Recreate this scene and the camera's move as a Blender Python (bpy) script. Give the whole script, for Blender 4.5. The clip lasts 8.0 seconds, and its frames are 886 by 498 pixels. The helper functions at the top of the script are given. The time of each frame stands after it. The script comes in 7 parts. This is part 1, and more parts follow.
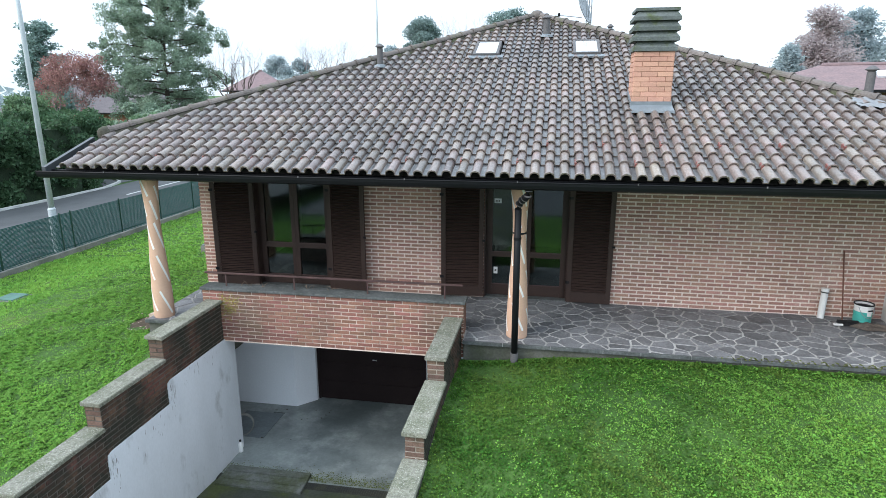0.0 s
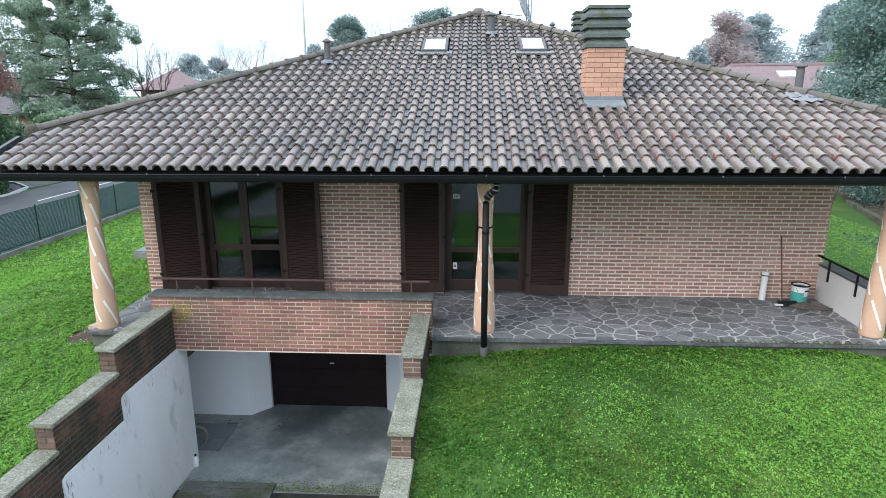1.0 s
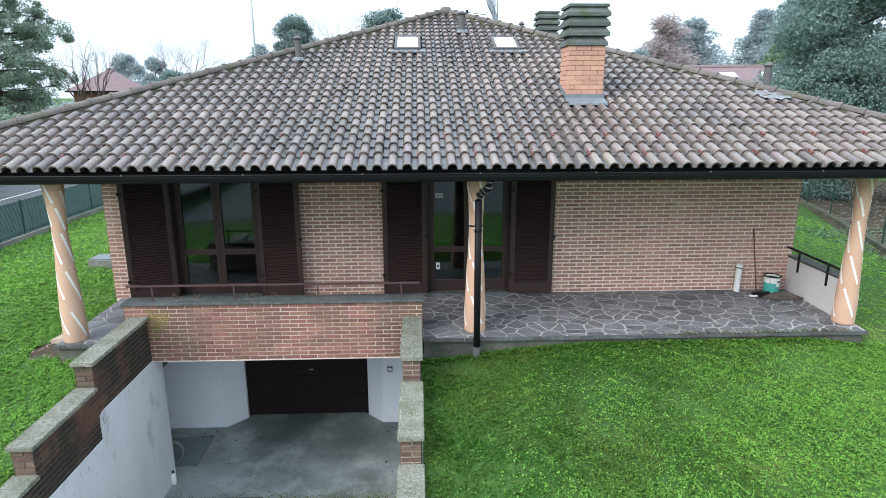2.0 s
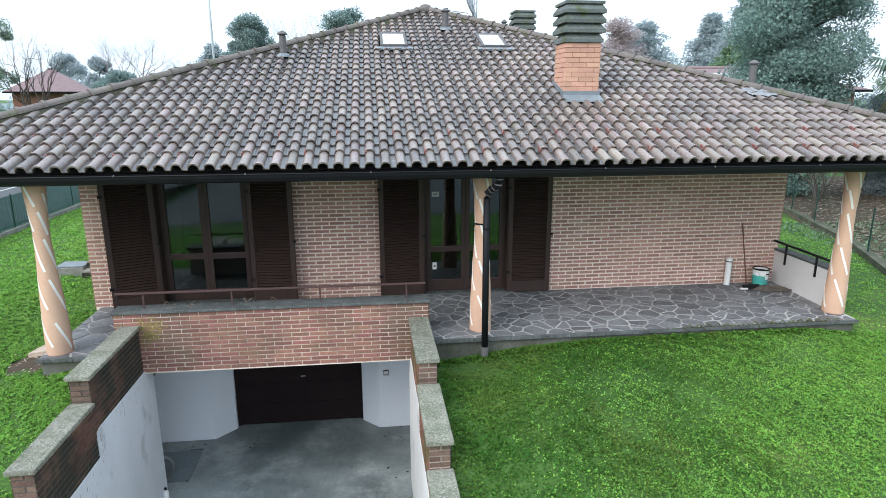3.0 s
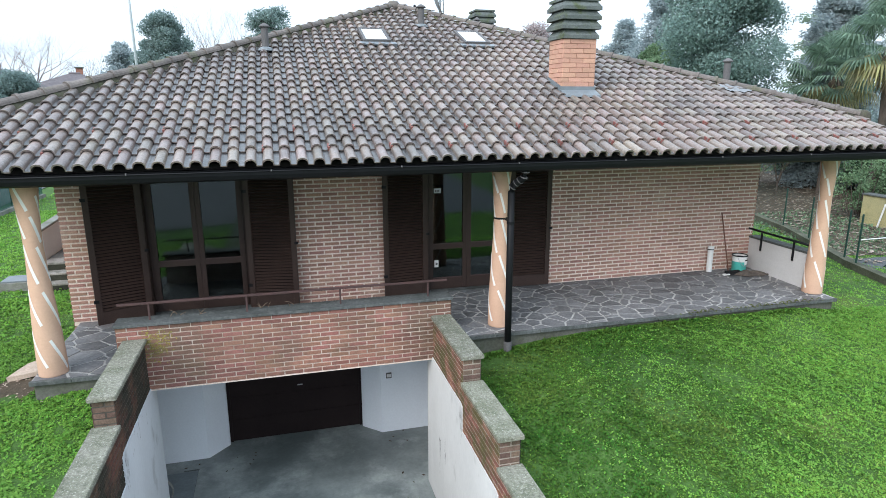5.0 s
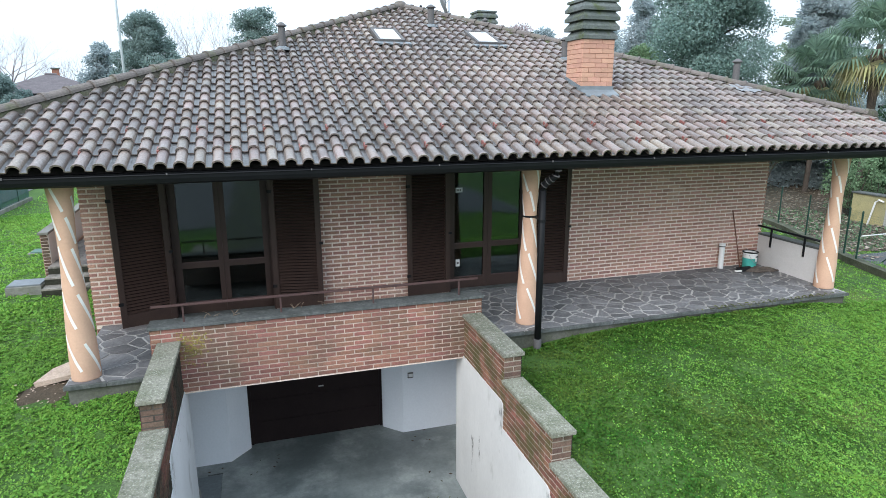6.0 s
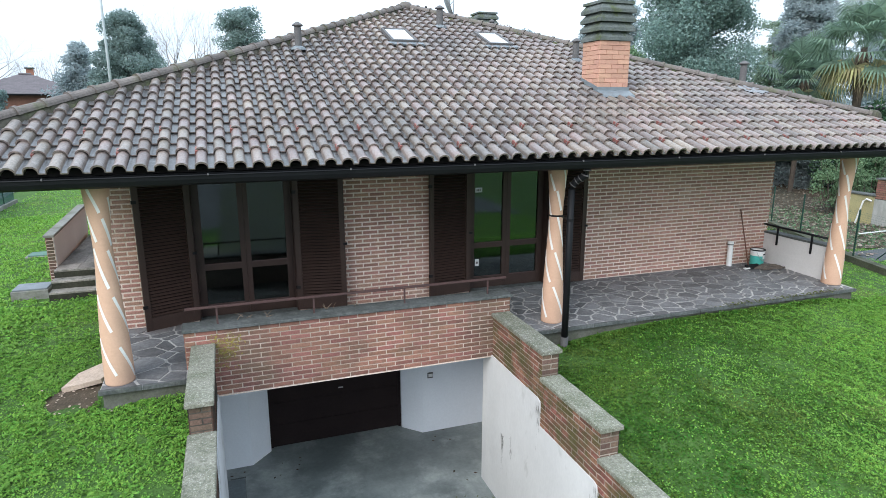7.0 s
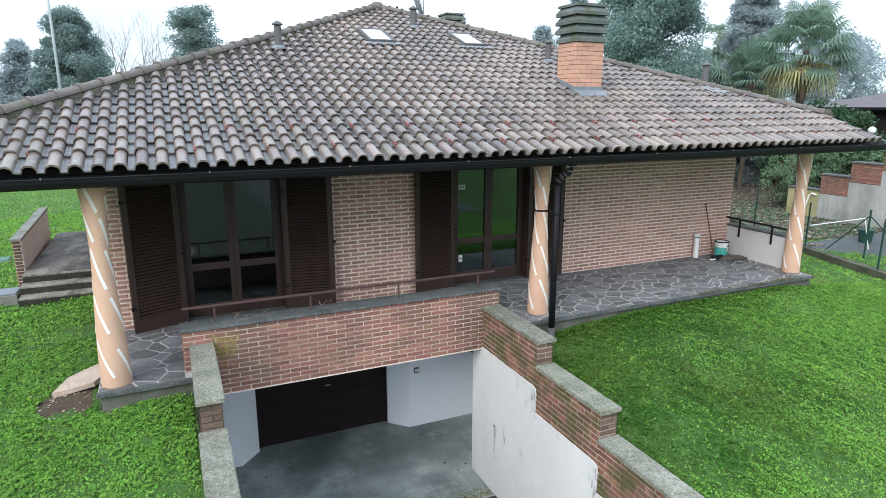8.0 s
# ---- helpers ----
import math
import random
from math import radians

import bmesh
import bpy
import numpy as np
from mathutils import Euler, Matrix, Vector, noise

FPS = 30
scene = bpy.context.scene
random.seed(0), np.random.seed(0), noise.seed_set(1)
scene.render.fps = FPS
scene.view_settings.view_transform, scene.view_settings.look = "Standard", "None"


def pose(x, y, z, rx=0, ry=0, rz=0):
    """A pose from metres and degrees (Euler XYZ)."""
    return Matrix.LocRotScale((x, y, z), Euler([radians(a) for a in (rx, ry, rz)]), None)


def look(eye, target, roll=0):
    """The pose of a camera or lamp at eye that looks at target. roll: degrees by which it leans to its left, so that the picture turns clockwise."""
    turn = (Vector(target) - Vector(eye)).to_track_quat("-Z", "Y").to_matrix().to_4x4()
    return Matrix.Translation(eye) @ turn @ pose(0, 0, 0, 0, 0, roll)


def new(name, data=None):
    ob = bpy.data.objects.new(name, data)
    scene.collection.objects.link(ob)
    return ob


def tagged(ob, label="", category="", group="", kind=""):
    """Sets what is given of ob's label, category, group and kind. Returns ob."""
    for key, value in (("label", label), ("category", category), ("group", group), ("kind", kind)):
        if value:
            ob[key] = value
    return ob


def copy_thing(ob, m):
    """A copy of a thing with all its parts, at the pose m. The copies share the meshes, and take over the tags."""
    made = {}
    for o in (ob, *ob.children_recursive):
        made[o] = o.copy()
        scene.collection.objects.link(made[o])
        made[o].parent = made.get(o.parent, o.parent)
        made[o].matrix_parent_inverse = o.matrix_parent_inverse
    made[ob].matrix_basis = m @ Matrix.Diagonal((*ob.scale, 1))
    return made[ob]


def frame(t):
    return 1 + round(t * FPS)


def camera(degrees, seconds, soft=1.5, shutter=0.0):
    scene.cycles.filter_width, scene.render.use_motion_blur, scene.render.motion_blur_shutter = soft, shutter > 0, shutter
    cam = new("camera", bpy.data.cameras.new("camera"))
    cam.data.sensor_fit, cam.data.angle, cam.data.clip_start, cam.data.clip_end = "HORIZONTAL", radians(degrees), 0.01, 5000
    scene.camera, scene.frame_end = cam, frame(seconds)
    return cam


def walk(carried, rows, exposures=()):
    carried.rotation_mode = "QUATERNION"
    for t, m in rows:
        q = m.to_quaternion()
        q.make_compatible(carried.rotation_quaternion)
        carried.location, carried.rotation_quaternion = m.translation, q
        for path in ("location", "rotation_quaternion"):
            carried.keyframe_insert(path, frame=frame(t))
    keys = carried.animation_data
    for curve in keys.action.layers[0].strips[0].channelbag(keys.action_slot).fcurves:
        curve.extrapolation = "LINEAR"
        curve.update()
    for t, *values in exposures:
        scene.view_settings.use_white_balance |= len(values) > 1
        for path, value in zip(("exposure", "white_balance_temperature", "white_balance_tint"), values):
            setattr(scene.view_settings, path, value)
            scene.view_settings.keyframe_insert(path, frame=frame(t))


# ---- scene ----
cam = camera(71.9, 8.0, soft=0.5)
PATH = [
    (0, (0.193, 0.096, 3.742), (-0.149, 2.003, 3.246), -0.1),
    (0.5, (-0.13, 0.08, 3.704), (-0.344, 2.005, 3.205), -0.1),
    (1, (-0.46, 0.084, 3.656), (-0.557, 2.019, 3.161), -0.1),
    (1.5, (-0.793, 0.13, 3.621), (-0.796, 2.069, 3.129), -0.1),
    (3, (-1.917, 0.446, 3.509), (-1.686, 2.373, 3.024), -0.1),
    (3.5, (-2.318, 0.566, 3.461), (-2.016, 2.483, 2.98), -0.1),
    (4, (-2.672, 0.671, 3.423), (-2.303, 2.578, 2.945), -0.1),
    (5.5, (-3.828, 0.958, 3.346), (-3.276, 2.822, 2.874), -0.1),
    (6, (-4.197, 1.053, 3.33), (-3.622, 2.91, 2.861), -0.1),
    (6.5, (-4.578, 1.177, 3.321), (-3.977, 3.027, 2.854), -0.0),
    (7, (-4.935, 1.261, 3.314), (-4.288, 3.095, 2.849), 0.0),
    (7.5, (-5.255, 1.288, 3.296), (-4.532, 3.094, 2.832), -0.0),
    (8, (-5.533, 1.274, 3.285), (-4.744, 3.052, 2.822), -0.0),
]
walk(cam, [(t, look(eye, target, roll)) for t, eye, target, roll in PATH],
     exposures=((0.0, 0.52), (4.0, 0.50), (8.0, 0.45)))

# ---- world, sun, exposure ----
world = bpy.data.worlds.new("overcast_sky")
scene.world = world
world.use_nodes = True
wn, wl = world.node_tree.nodes, world.node_tree.links
wn.clear()
w_out = wn.new("ShaderNodeOutputWorld")
w_bg = wn.new("ShaderNodeBackground")
w_sky = wn.new("ShaderNodeTexSky")
w_sky.sky_type = "NISHITA"
w_sky.sun_disc = False
w_sky.sun_elevation = radians(35)
w_sky.sun_rotation = radians(231)
w_sky.dust_density = 6.0
w_mix = wn.new("ShaderNodeMix")
w_mix.data_type = "RGBA"
w_mix.inputs[0].default_value = 0.88
# overcast cloud: about twice as bright overhead as at the horizon
w_up = wn.new("ShaderNodeTexGradient")
w_up.gradient_type = "LINEAR"
w_up.texture_mapping.mapping_x = "Z"
w_ramp = wn.new("ShaderNodeMix")
w_ramp.data_type = "RGBA"
w_ramp.inputs[6].default_value = (5.1, 6.05, 7.1, 1)
w_ramp.inputs[7].default_value = (10.5, 12.7, 15.2, 1)
wl.new(w_up.outputs["Fac"], w_ramp.inputs[0])
wl.new(w_ramp.outputs[2], w_mix.inputs[7])
wl.new(w_sky.outputs[0], w_mix.inputs[6])
wl.new(w_mix.outputs[2], w_bg.inputs[0])
w_bg.inputs[1].default_value = 0.15
wl.new(w_bg.outputs[0], w_out.inputs[0])

sun = new("sun", bpy.data.lights.new("sun", "SUN"))
sun.data.energy = 1.75
sun.data.angle = radians(40)
sun.data.color = (1.0, 0.99, 1.0)
sun.matrix_world = look((-17, -14, 15.5), (0, 0, 0))

# ---- materials ----


def mat(name, c1, c2=None, rough=0.8, scale=1.5, fine=35.0, grain=0.25, bump=0.3, bdist=0.006, piece=0.0,
        metal=0.0, spec=0.3, c3=None, c3_at=0.6, c3_scale=0.8, c3_amt=0.8, stretch=(1, 1, 1), hue=0.0):
    m = bpy.data.materials.new(name)
    m.use_nodes = True
    n, l = m.node_tree.nodes, m.node_tree.links
    b = n["Principled BSDF"]
    b.inputs["Roughness"].default_value = rough
    b.inputs["Metallic"].default_value = metal
    b.inputs["Specular IOR Level"].default_value = spec
    tc = n.new("ShaderNodeNewGeometry")
    mp = n.new("ShaderNodeMapping")
    mp.inputs["Scale"].default_value = stretch
    l.new(tc.outputs["Position"], mp.inputs[0])

    def noise_node(sc, detail, vec=mp):
        t = n.new("ShaderNodeTexNoise")
        t.inputs["Scale"].default_value = sc
        t.inputs["Detail"].default_value = detail
        t.inputs["Roughness"].default_value = 0.65
        l.new(vec.outputs[0], t.inputs["Vector"])
        return t

    def ramp(src, a, z):
        r = n.new("ShaderNodeMapRange")
        r.inputs["From Min"].default_value = a
        r.inputs["From Max"].default_value = z
        l.new(src, r.inputs["Value"])
        return r.outputs[0]

    def mix(fac, a, z, blend="MIX"):
        x = n.new("ShaderNodeMix")
        x.data_type = "RGBA"
        x.blend_type = blend
        for sock, v in ((x.inputs[0], fac), (x.inputs[6], a), (x.inputs[7], z)):
            if isinstance(v, (int, float)):
                sock.default_value = v
            elif isinstance(v, tuple):
                sock.default_value = (*v[:3], 1)
            else:
                l.new(v, sock)
        return x.outputs[2]

    c2 = c2 or tuple(v * 0.7 for v in c1)
    big = noise_node(scale, 4)
    col = mix(ramp(big.outputs[0], 0.35, 0.65), tuple(c1), tuple(c2))
    if piece:
        oi, ge = n.new("ShaderNodeObjectInfo"), n.new("ShaderNodeNewGeometry")
        ad = n.new("ShaderNodeMath")
        ad.operation = "ADD"
        l.new(oi.outputs["Random"], ad.inputs[0])
        l.new(ge.outputs["Random Per Island"], ad.inputs[1])
        fr = n.new("ShaderNodeMath")
        fr.operation = "FRACT"
        l.new(ad.outputs[0], fr.inputs[0])
        hs = n.new("ShaderNodeHueSaturation")
        mr = n.new("ShaderNodeMapRange")
        mr.inputs["To Min"].default_value = 1 - piece
        mr.inputs["To Max"].default_value = 1 + piece
        l.new(fr.outputs[0], mr.inputs["Value"])
        l.new(mr.outputs[0], hs.inputs["Value"])
        if hue:
            m2 = n.new("ShaderNodeMath")
            m2.operation = "MULTIPLY"
            m2.inputs[1].default_value = 7.31
            l.new(fr.outputs[0], m2.inputs[0])
            f2 = n.new("ShaderNodeMath")
            f2.operation = "FRACT"
            l.new(m2.outputs[0], f2.inputs[0])
            m3 = n.new("ShaderNodeMapRange")
            m3.inputs["To Min"].default_value = 0.5 - hue
            m3.inputs["To Max"].default_value = 0.5 + hue
            l.new(f2.outputs[0], m3.inputs["Value"])
            l.new(m3.outputs[0], hs.inputs["Hue"])
        l.new(col, hs.inputs["Color"])
        col = hs.outputs[0]
    if c3:
        st = noise_node(c3_scale, 6)
        f = n.new("ShaderNodeMath")
        f.operation = "MULTIPLY"
        f.inputs[1].default_value = c3_amt
        l.new(ramp(st.outputs[0], c3_at - 0.06, c3_at + 0.08), f.inputs[0])
        cl = n.new("ShaderNodeClamp")
        l.new(f.outputs[0], cl.inputs[0])
        col = mix(cl.outputs[0], col, tuple(c3))
    fi = noise_node(fine, 5)
    g = n.new("ShaderNodeMapRange")
    g.inputs["From Min"].default_value = 0.25
    g.inputs["From Max"].default_value = 0.75
    g.inputs["To Min"].default_value = 1 - grain
    g.inputs["To Max"].default_value = 1 + grain
    l.new(fi.outputs[0], g.inputs["Value"])
    vm = n.new("ShaderNodeVectorMath")
    vm.operation = "SCALE"
    l.new(col, vm.inputs[0])
    l.new(g.outputs[0], vm.inputs["Scale"])
    l.new(vm.outputs[0], b.inputs["Base Color"])
    if bump:
        bp = n.new("ShaderNodeBump")
        bp.inputs["Strength"].default_value = bump
        bp.inputs["Distance"].default_value = bdist
        l.new(fi.outputs[0], bp.inputs["Height"])
        l.new(bp.outputs[0], b.inputs["Normal"])
    return m


def glass_mat(name, gloss=(1, 1, 1), tint=(0.55, 0.6, 0.58)):
    m = bpy.data.materials.new(name)
    m.use_nodes = True
    n, l = m.node_tree.nodes, m.node_tree.links
    n.clear()
    out, mx = n.new("ShaderNodeOutputMaterial"), n.new("ShaderNodeMixShader")
    tr, gl, fr = n.new("ShaderNodeBsdfTransparent"), n.new("ShaderNodeBsdfGlossy"), n.new("ShaderNodeFresnel")
    tr.inputs[0].default_value = (*tint, 1)
    gl.inputs[0].default_value = (*gloss, 1)
    gl.inputs["Roughness"].default_value = 0.05
    fr.inputs[0].default_value = 1.75
    l.new(fr.outputs[0], mx.inputs[0])
    l.new(tr.outputs[0], mx.inputs[1])
    l.new(gl.outputs[0], mx.inputs[2])
    l.new(mx.outputs[0], out.inputs[0])
    return m


M = {}
M["brick"] = mat("facade_brick", (0.41, 0.23, 0.178), (0.335, 0.19, 0.147), 0.9, 0.5, 45, 0.3, 0.5, 0.004, piece=0.2, hue=0.012,
                 c3=(0.47, 0.345, 0.285), c3_at=0.58, c3_scale=0.9, c3_amt=0.5)
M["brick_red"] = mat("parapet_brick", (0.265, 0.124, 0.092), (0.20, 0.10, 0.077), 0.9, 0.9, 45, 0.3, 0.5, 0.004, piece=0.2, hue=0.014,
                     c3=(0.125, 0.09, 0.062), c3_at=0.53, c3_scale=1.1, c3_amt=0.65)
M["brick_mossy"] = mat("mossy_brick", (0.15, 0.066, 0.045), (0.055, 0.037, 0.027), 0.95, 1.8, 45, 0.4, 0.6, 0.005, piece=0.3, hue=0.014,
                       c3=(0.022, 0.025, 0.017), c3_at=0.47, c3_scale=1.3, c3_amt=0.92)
M["brick_ramp"] = mat("stained_ramp_brick", (0.225, 0.102, 0.069), (0.105, 0.062, 0.045), 0.95, 3.0, 40, 0.5, 0.6, 0.005, piece=0.30, hue=0.016,
                      c3=(0.085, 0.078, 0.026), c3_at=0.50, c3_scale=3.0, c3_amt=0.85)
M["brick_pier"] = mat("weathered_pier_brick", (0.185, 0.115, 0.086), (0.12, 0.08, 0.062), 0.95, 2.2, 45, 0.35, 0.6, 0.005, piece=0.22, hue=0.012,
                      c3=(0.06, 0.06, 0.035), c3_at=0.55, c3_scale=2.4, c3_amt=0.7)
M["brick_orange"] = mat("chimney_brick", (0.53, 0.30, 0.215), (0.47, 0.27, 0.195), 0.85, 2.0, 45, 0.15, 0.3, 0.003, piece=0.1, hue=0.006)
M["mortar"] = mat("mortar", (0.78, 0.66, 0.58), (0.66, 0.55, 0.475), 0.95, 1.2, 60, 0.3, 0.5)
M["mortar_mid"] = mat("parapet_mortar", (0.68, 0.58, 0.51), (0.44, 0.36, 0.30), 0.95, 1.6, 60, 0.3, 0.5)
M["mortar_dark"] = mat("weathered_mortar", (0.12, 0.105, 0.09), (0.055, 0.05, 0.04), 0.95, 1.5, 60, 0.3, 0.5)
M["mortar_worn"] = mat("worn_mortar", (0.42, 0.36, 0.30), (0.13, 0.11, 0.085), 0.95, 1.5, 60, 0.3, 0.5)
M["mortar_orange"] = mat("chimney_mortar", (0.54, 0.315, 0.23), None, 0.95, 1.5, 60, 0.2, 0.4)
M["tile"] = mat("roof_tile", (0.214, 0.166, 0.142), (0.128, 0.108, 0.099), 0.36, 0.55, 42, 0.5, 0.5, 0.004, piece=0.30, hue=0.026, spec=0.6,
                c3=(0.235, 0.222, 0.212), c3_at=0.60, c3_scale=9.0, c3_amt=0.45)
# Pans are wet, and coloured darker still for shade between the rolls.
M["tile_pan"] = mat("wet_shaded_tile_pan", (0.088, 0.083, 0.082), (0.058, 0.056, 0.056), 0.30, 1.5, 40, 0.5, 0.5, 0.004, piece=0.2, spec=0.6,
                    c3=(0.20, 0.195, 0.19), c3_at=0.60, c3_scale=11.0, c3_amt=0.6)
# Bedding is mossy, and darkened for the shade beneath the hip tiles.
M["hip_bed"] = mat("mossy_shaded_bedding", (0.085, 0.078, 0.062), (0.055, 0.052, 0.04), 0.95, 4, 25, 0.4, 0.8, 0.015,
                   c3=(0.10, 0.115, 0.05), c3_at=0.55, c3_scale=3, c3_amt=0.7)
M["ridge"] = mat("ridge_tile", (0.165, 0.14, 0.126), (0.115, 0.10, 0.092), 0.75, 1.5, 30, 0.35, 0.5, 0.006, piece=0.15,
                 c3=(0.11, 0.12, 0.06), c3_at=0.58, c3_scale=2.5, c3_amt=0.6)
M["clip"] = mat("red_tile_clip", (0.25, 0.10, 0.085), None, 0.6, 3, 40, 0.1, 0.1)
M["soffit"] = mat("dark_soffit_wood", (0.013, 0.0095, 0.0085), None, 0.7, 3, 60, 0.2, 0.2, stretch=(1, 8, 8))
M["gutter"] = mat("dark_painted_metal", (0.0085, 0.009, 0.0105), (0.0115, 0.012, 0.0135), 0.5, 3, 60, 0.15, 0.1, 0.002, spec=0.15)
M["shutter"] = mat("dark_brown_paint", (0.036, 0.0205, 0.0165), (0.046, 0.0265, 0.0208), 0.5, 3, 50, 0.2, 0.15, 0.002, spec=0.35)
M["garage"] = mat("garage_door_paint", (0.019, 0.013, 0.013), (0.023, 0.016, 0.0155), 0.75, 2, 50, 0.15, 0.1, 0.002, spec=0.12)
M["rail"] = mat("oxide_red_metal", (0.085, 0.045, 0.042), (0.06, 0.035, 0.033), 0.55, 4, 50, 0.25, 0.2, 0.002, spec=0.4)
M["plaster"] = mat("white_plaster", (0.62, 0.64, 0.665), (0.53, 0.55, 0.57), 0.9, 0.7, 30, 0.05, 0.10, 0.003,
                   c3=(0.22, 0.22, 0.21), c3_at=0.62, c3_scale=2.2, c3_amt=0.55, stretch=(1, 1, 0.5))
M["plaster_cream"] = mat("cream_plaster", (0.64, 0.635, 0.615), (0.56, 0.555, 0.54), 0.9, 0.7, 30, 0.05, 0.10, 0.003,
                         c3=(0.33, 0.325, 0.30), c3_at=0.66, c3_scale=2.2, c3_amt=0.7, stretch=(1, 1, 0.5))
M["plaster_clean"] = mat("clean_plaster", (0.80, 0.83, 0.87), (0.76, 0.79, 0.83), 0.9, 0.6, 30, 0.04, 0.15, 0.003)
M["plaster_grey"] = mat("grey_plaster", (0.60, 0.585, 0.575), (0.54, 0.525, 0.515), 0.9, 0.9, 30, 0.06, 0.2, 0.003)
M["column"] = mat("peach_plaster", (0.60, 0.385, 0.275), (0.55, 0.35, 0.245), 0.85, 1.8, 40, 0.06, 0.2, 0.003,
                  c3=(0.36, 0.20, 0.12), c3_at=0.72, c3_scale=4, c3_amt=0.4)
M["stripe"] = mat("white_paint", (0.78, 0.76, 0.72), (0.70, 0.68, 0.64), 0.8, 4, 40, 0.06, 0.1, 0.002)
M["cap"] = mat("lichened_stone_cap", (0.22, 0.215, 0.175), (0.13, 0.135, 0.095), 0.95, 3.5, 30, 0.5, 0.8, 0.012,
               c3=(0.56, 0.55, 0.50), c3_at=0.61, c3_scale=62, c3_amt=0.75, piece=0.15)
M["slab"] = mat("grey_stone_slab", (0.105, 0.112, 0.110), (0.068, 0.074, 0.070), 0.75, 3, 26, 0.45, 0.5, 0.006, c3=(0.17, 0.175, 0.165), c3_at=0.6, c3_scale=7, c3_amt=0.5)
M["paving"] = mat("crazy_paving_stone", (0.180, 0.180, 0.184), (0.118, 0.118, 0.122), 0.55, 2.2, 25, 0.35, 0.6, 0.006, piece=0.30, hue=0.025,
                  spec=0.35, c3=(0.25, 0.247, 0.24), c3_at=0.6, c3_scale=5, c3_amt=0.5)
M["joint"] = mat("paving_joint", (0.48, 0.465, 0.445), (0.27, 0.262, 0.25), 0.9, 2.0, 40, 0.25, 0.3)
M["concrete"] = mat("wet_concrete", (0.255, 0.28, 0.27), (0.115, 0.132, 0.13), 0.36, 0.7, 18, 0.15, 0.15, 0.004, spec=0.5,
                    c3=(0.40, 0.425, 0.405), c3_at=0.56, c3_scale=1.3, c3_amt=0.55)
M["ramp"] = mat("mossy_ramp", (0.055, 0.06, 0.05), (0.035, 0.045, 0.022), 0.8, 1.2, 20, 0.3, 0.4, 0.006,
                c3=(0.07, 0.085, 0.02), c3_at=0.55, c3_scale=1.5, c3_amt=0.7)
M["kerb"] = mat("kerb_concrete", (0.26, 0.255, 0.235), (0.15, 0.155, 0.135), 0.9, 1.5, 30, 0.2, 0.4, 0.006,
                c3=(0.10, 0.11, 0.06), c3_at=0.58, c3_scale=1.2, c3_amt=0.6)
M["plinth"] = mat("damp_plinth_concrete", (0.15, 0.148, 0.13), (0.085, 0.088, 0.068), 0.9, 1.5, 30, 0.25, 0.4, 0.006,
                  c3=(0.06, 0.07, 0.035), c3_at=0.55, c3_scale=1.6, c3_amt=0.6)
M["kerb_mossy"] = mat("mossy_kerb", (0.12, 0.12, 0.085), (0.06, 0.065, 0.04), 0.95, 2, 30, 0.3, 0.5, 0.008)
M["lead"] = mat("lead_flashing", (0.18, 0.205, 0.22), (0.14, 0.16, 0.175), 0.5, 5, 40, 0.15, 0.5, 0.006, spec=0.5)
M["cowl"] = mat("mossy_concrete_cowl", (0.135, 0.15, 0.145), (0.085, 0.10, 0.092), 0.95, 3, 30, 0.35, 0.6, 0.006,
                c3=(0.075, 0.095, 0.03), c3_at=0.57, c3_scale=4, c3_amt=0.7)
M["flue"] = mat("grey_fibre_cement", (0.13, 0.125, 0.125), (0.10, 0.095, 0.095), 0.85, 3, 40, 0.2, 0.3)
# Pale base colour stands in for the sky mirrored in the glass.
M["sky_glass"] = mat("painted_sky_glass", (0.55, 0.56, 0.57), None, 0.08, 1, 10, 0.02, 0.0, spec=1.0)
M["ground"] = mat("lawn_ground", (0.060, 0.125, 0.024), (0.042, 0.095, 0.019), 0.95, 0.7, 22, 0.45, 0.9, 0.03,
                  c3=(0.14, 0.17, 0.04), c3_at=0.60, c3_scale=0.5, c3_amt=0.6)
M["grass_light"] = mat("fresh_grass_blades", (0.225, 0.42, 0.078), (0.165, 0.355, 0.066), 0.75, 1.1, 8, 0.2, 0.0, piece=0.22, hue=0.014, spec=0.12,
                       c3=(0.245, 0.42, 0.08), c3_at=0.55, c3_scale=0.7, c3_amt=0.5)
# Clover, coloured darker as well for shade near wall and terrace.
M["clover"] = mat("clover_leaves", (0.050, 0.142, 0.020), (0.085, 0.158, 0.026), 0.7, 0.9, 8, 0.3, 0.0, piece=0.32, hue=0.02, spec=0.15,
                  c3=(0.15, 0.17, 0.045), c3_at=0.60, c3_scale=0.8, c3_amt=0.5)
M["clover_bright"] = mat("fresh_clover_leaves", (0.160, 0.335, 0.054), (0.122, 0.262, 0.043), 0.7, 0.9, 8, 0.3, 0.0, piece=0.34, hue=0.018, spec=0.15,
                       c3=(0.17, 0.33, 0.07), c3_at=0.55, c3_scale=1.5, c3_amt=0.6)
M["grass"] = mat("grass_blades", (0.27, 0.43, 0.085), (0.20, 0.365, 0.07), 0.75, 0.9, 8, 0.2, 0.0, piece=0.2, hue=0.012, spec=0.12,
                 c3=(0.20, 0.30, 0.055), c3_at=0.57, c3_scale=0.6, c3_amt=0.4)
M["soil"] = mat("bare_soil", (0.10, 0.075, 0.05), (0.06, 0.045, 0.03), 0.95, 4, 30, 0.4, 0.8, 0.02)
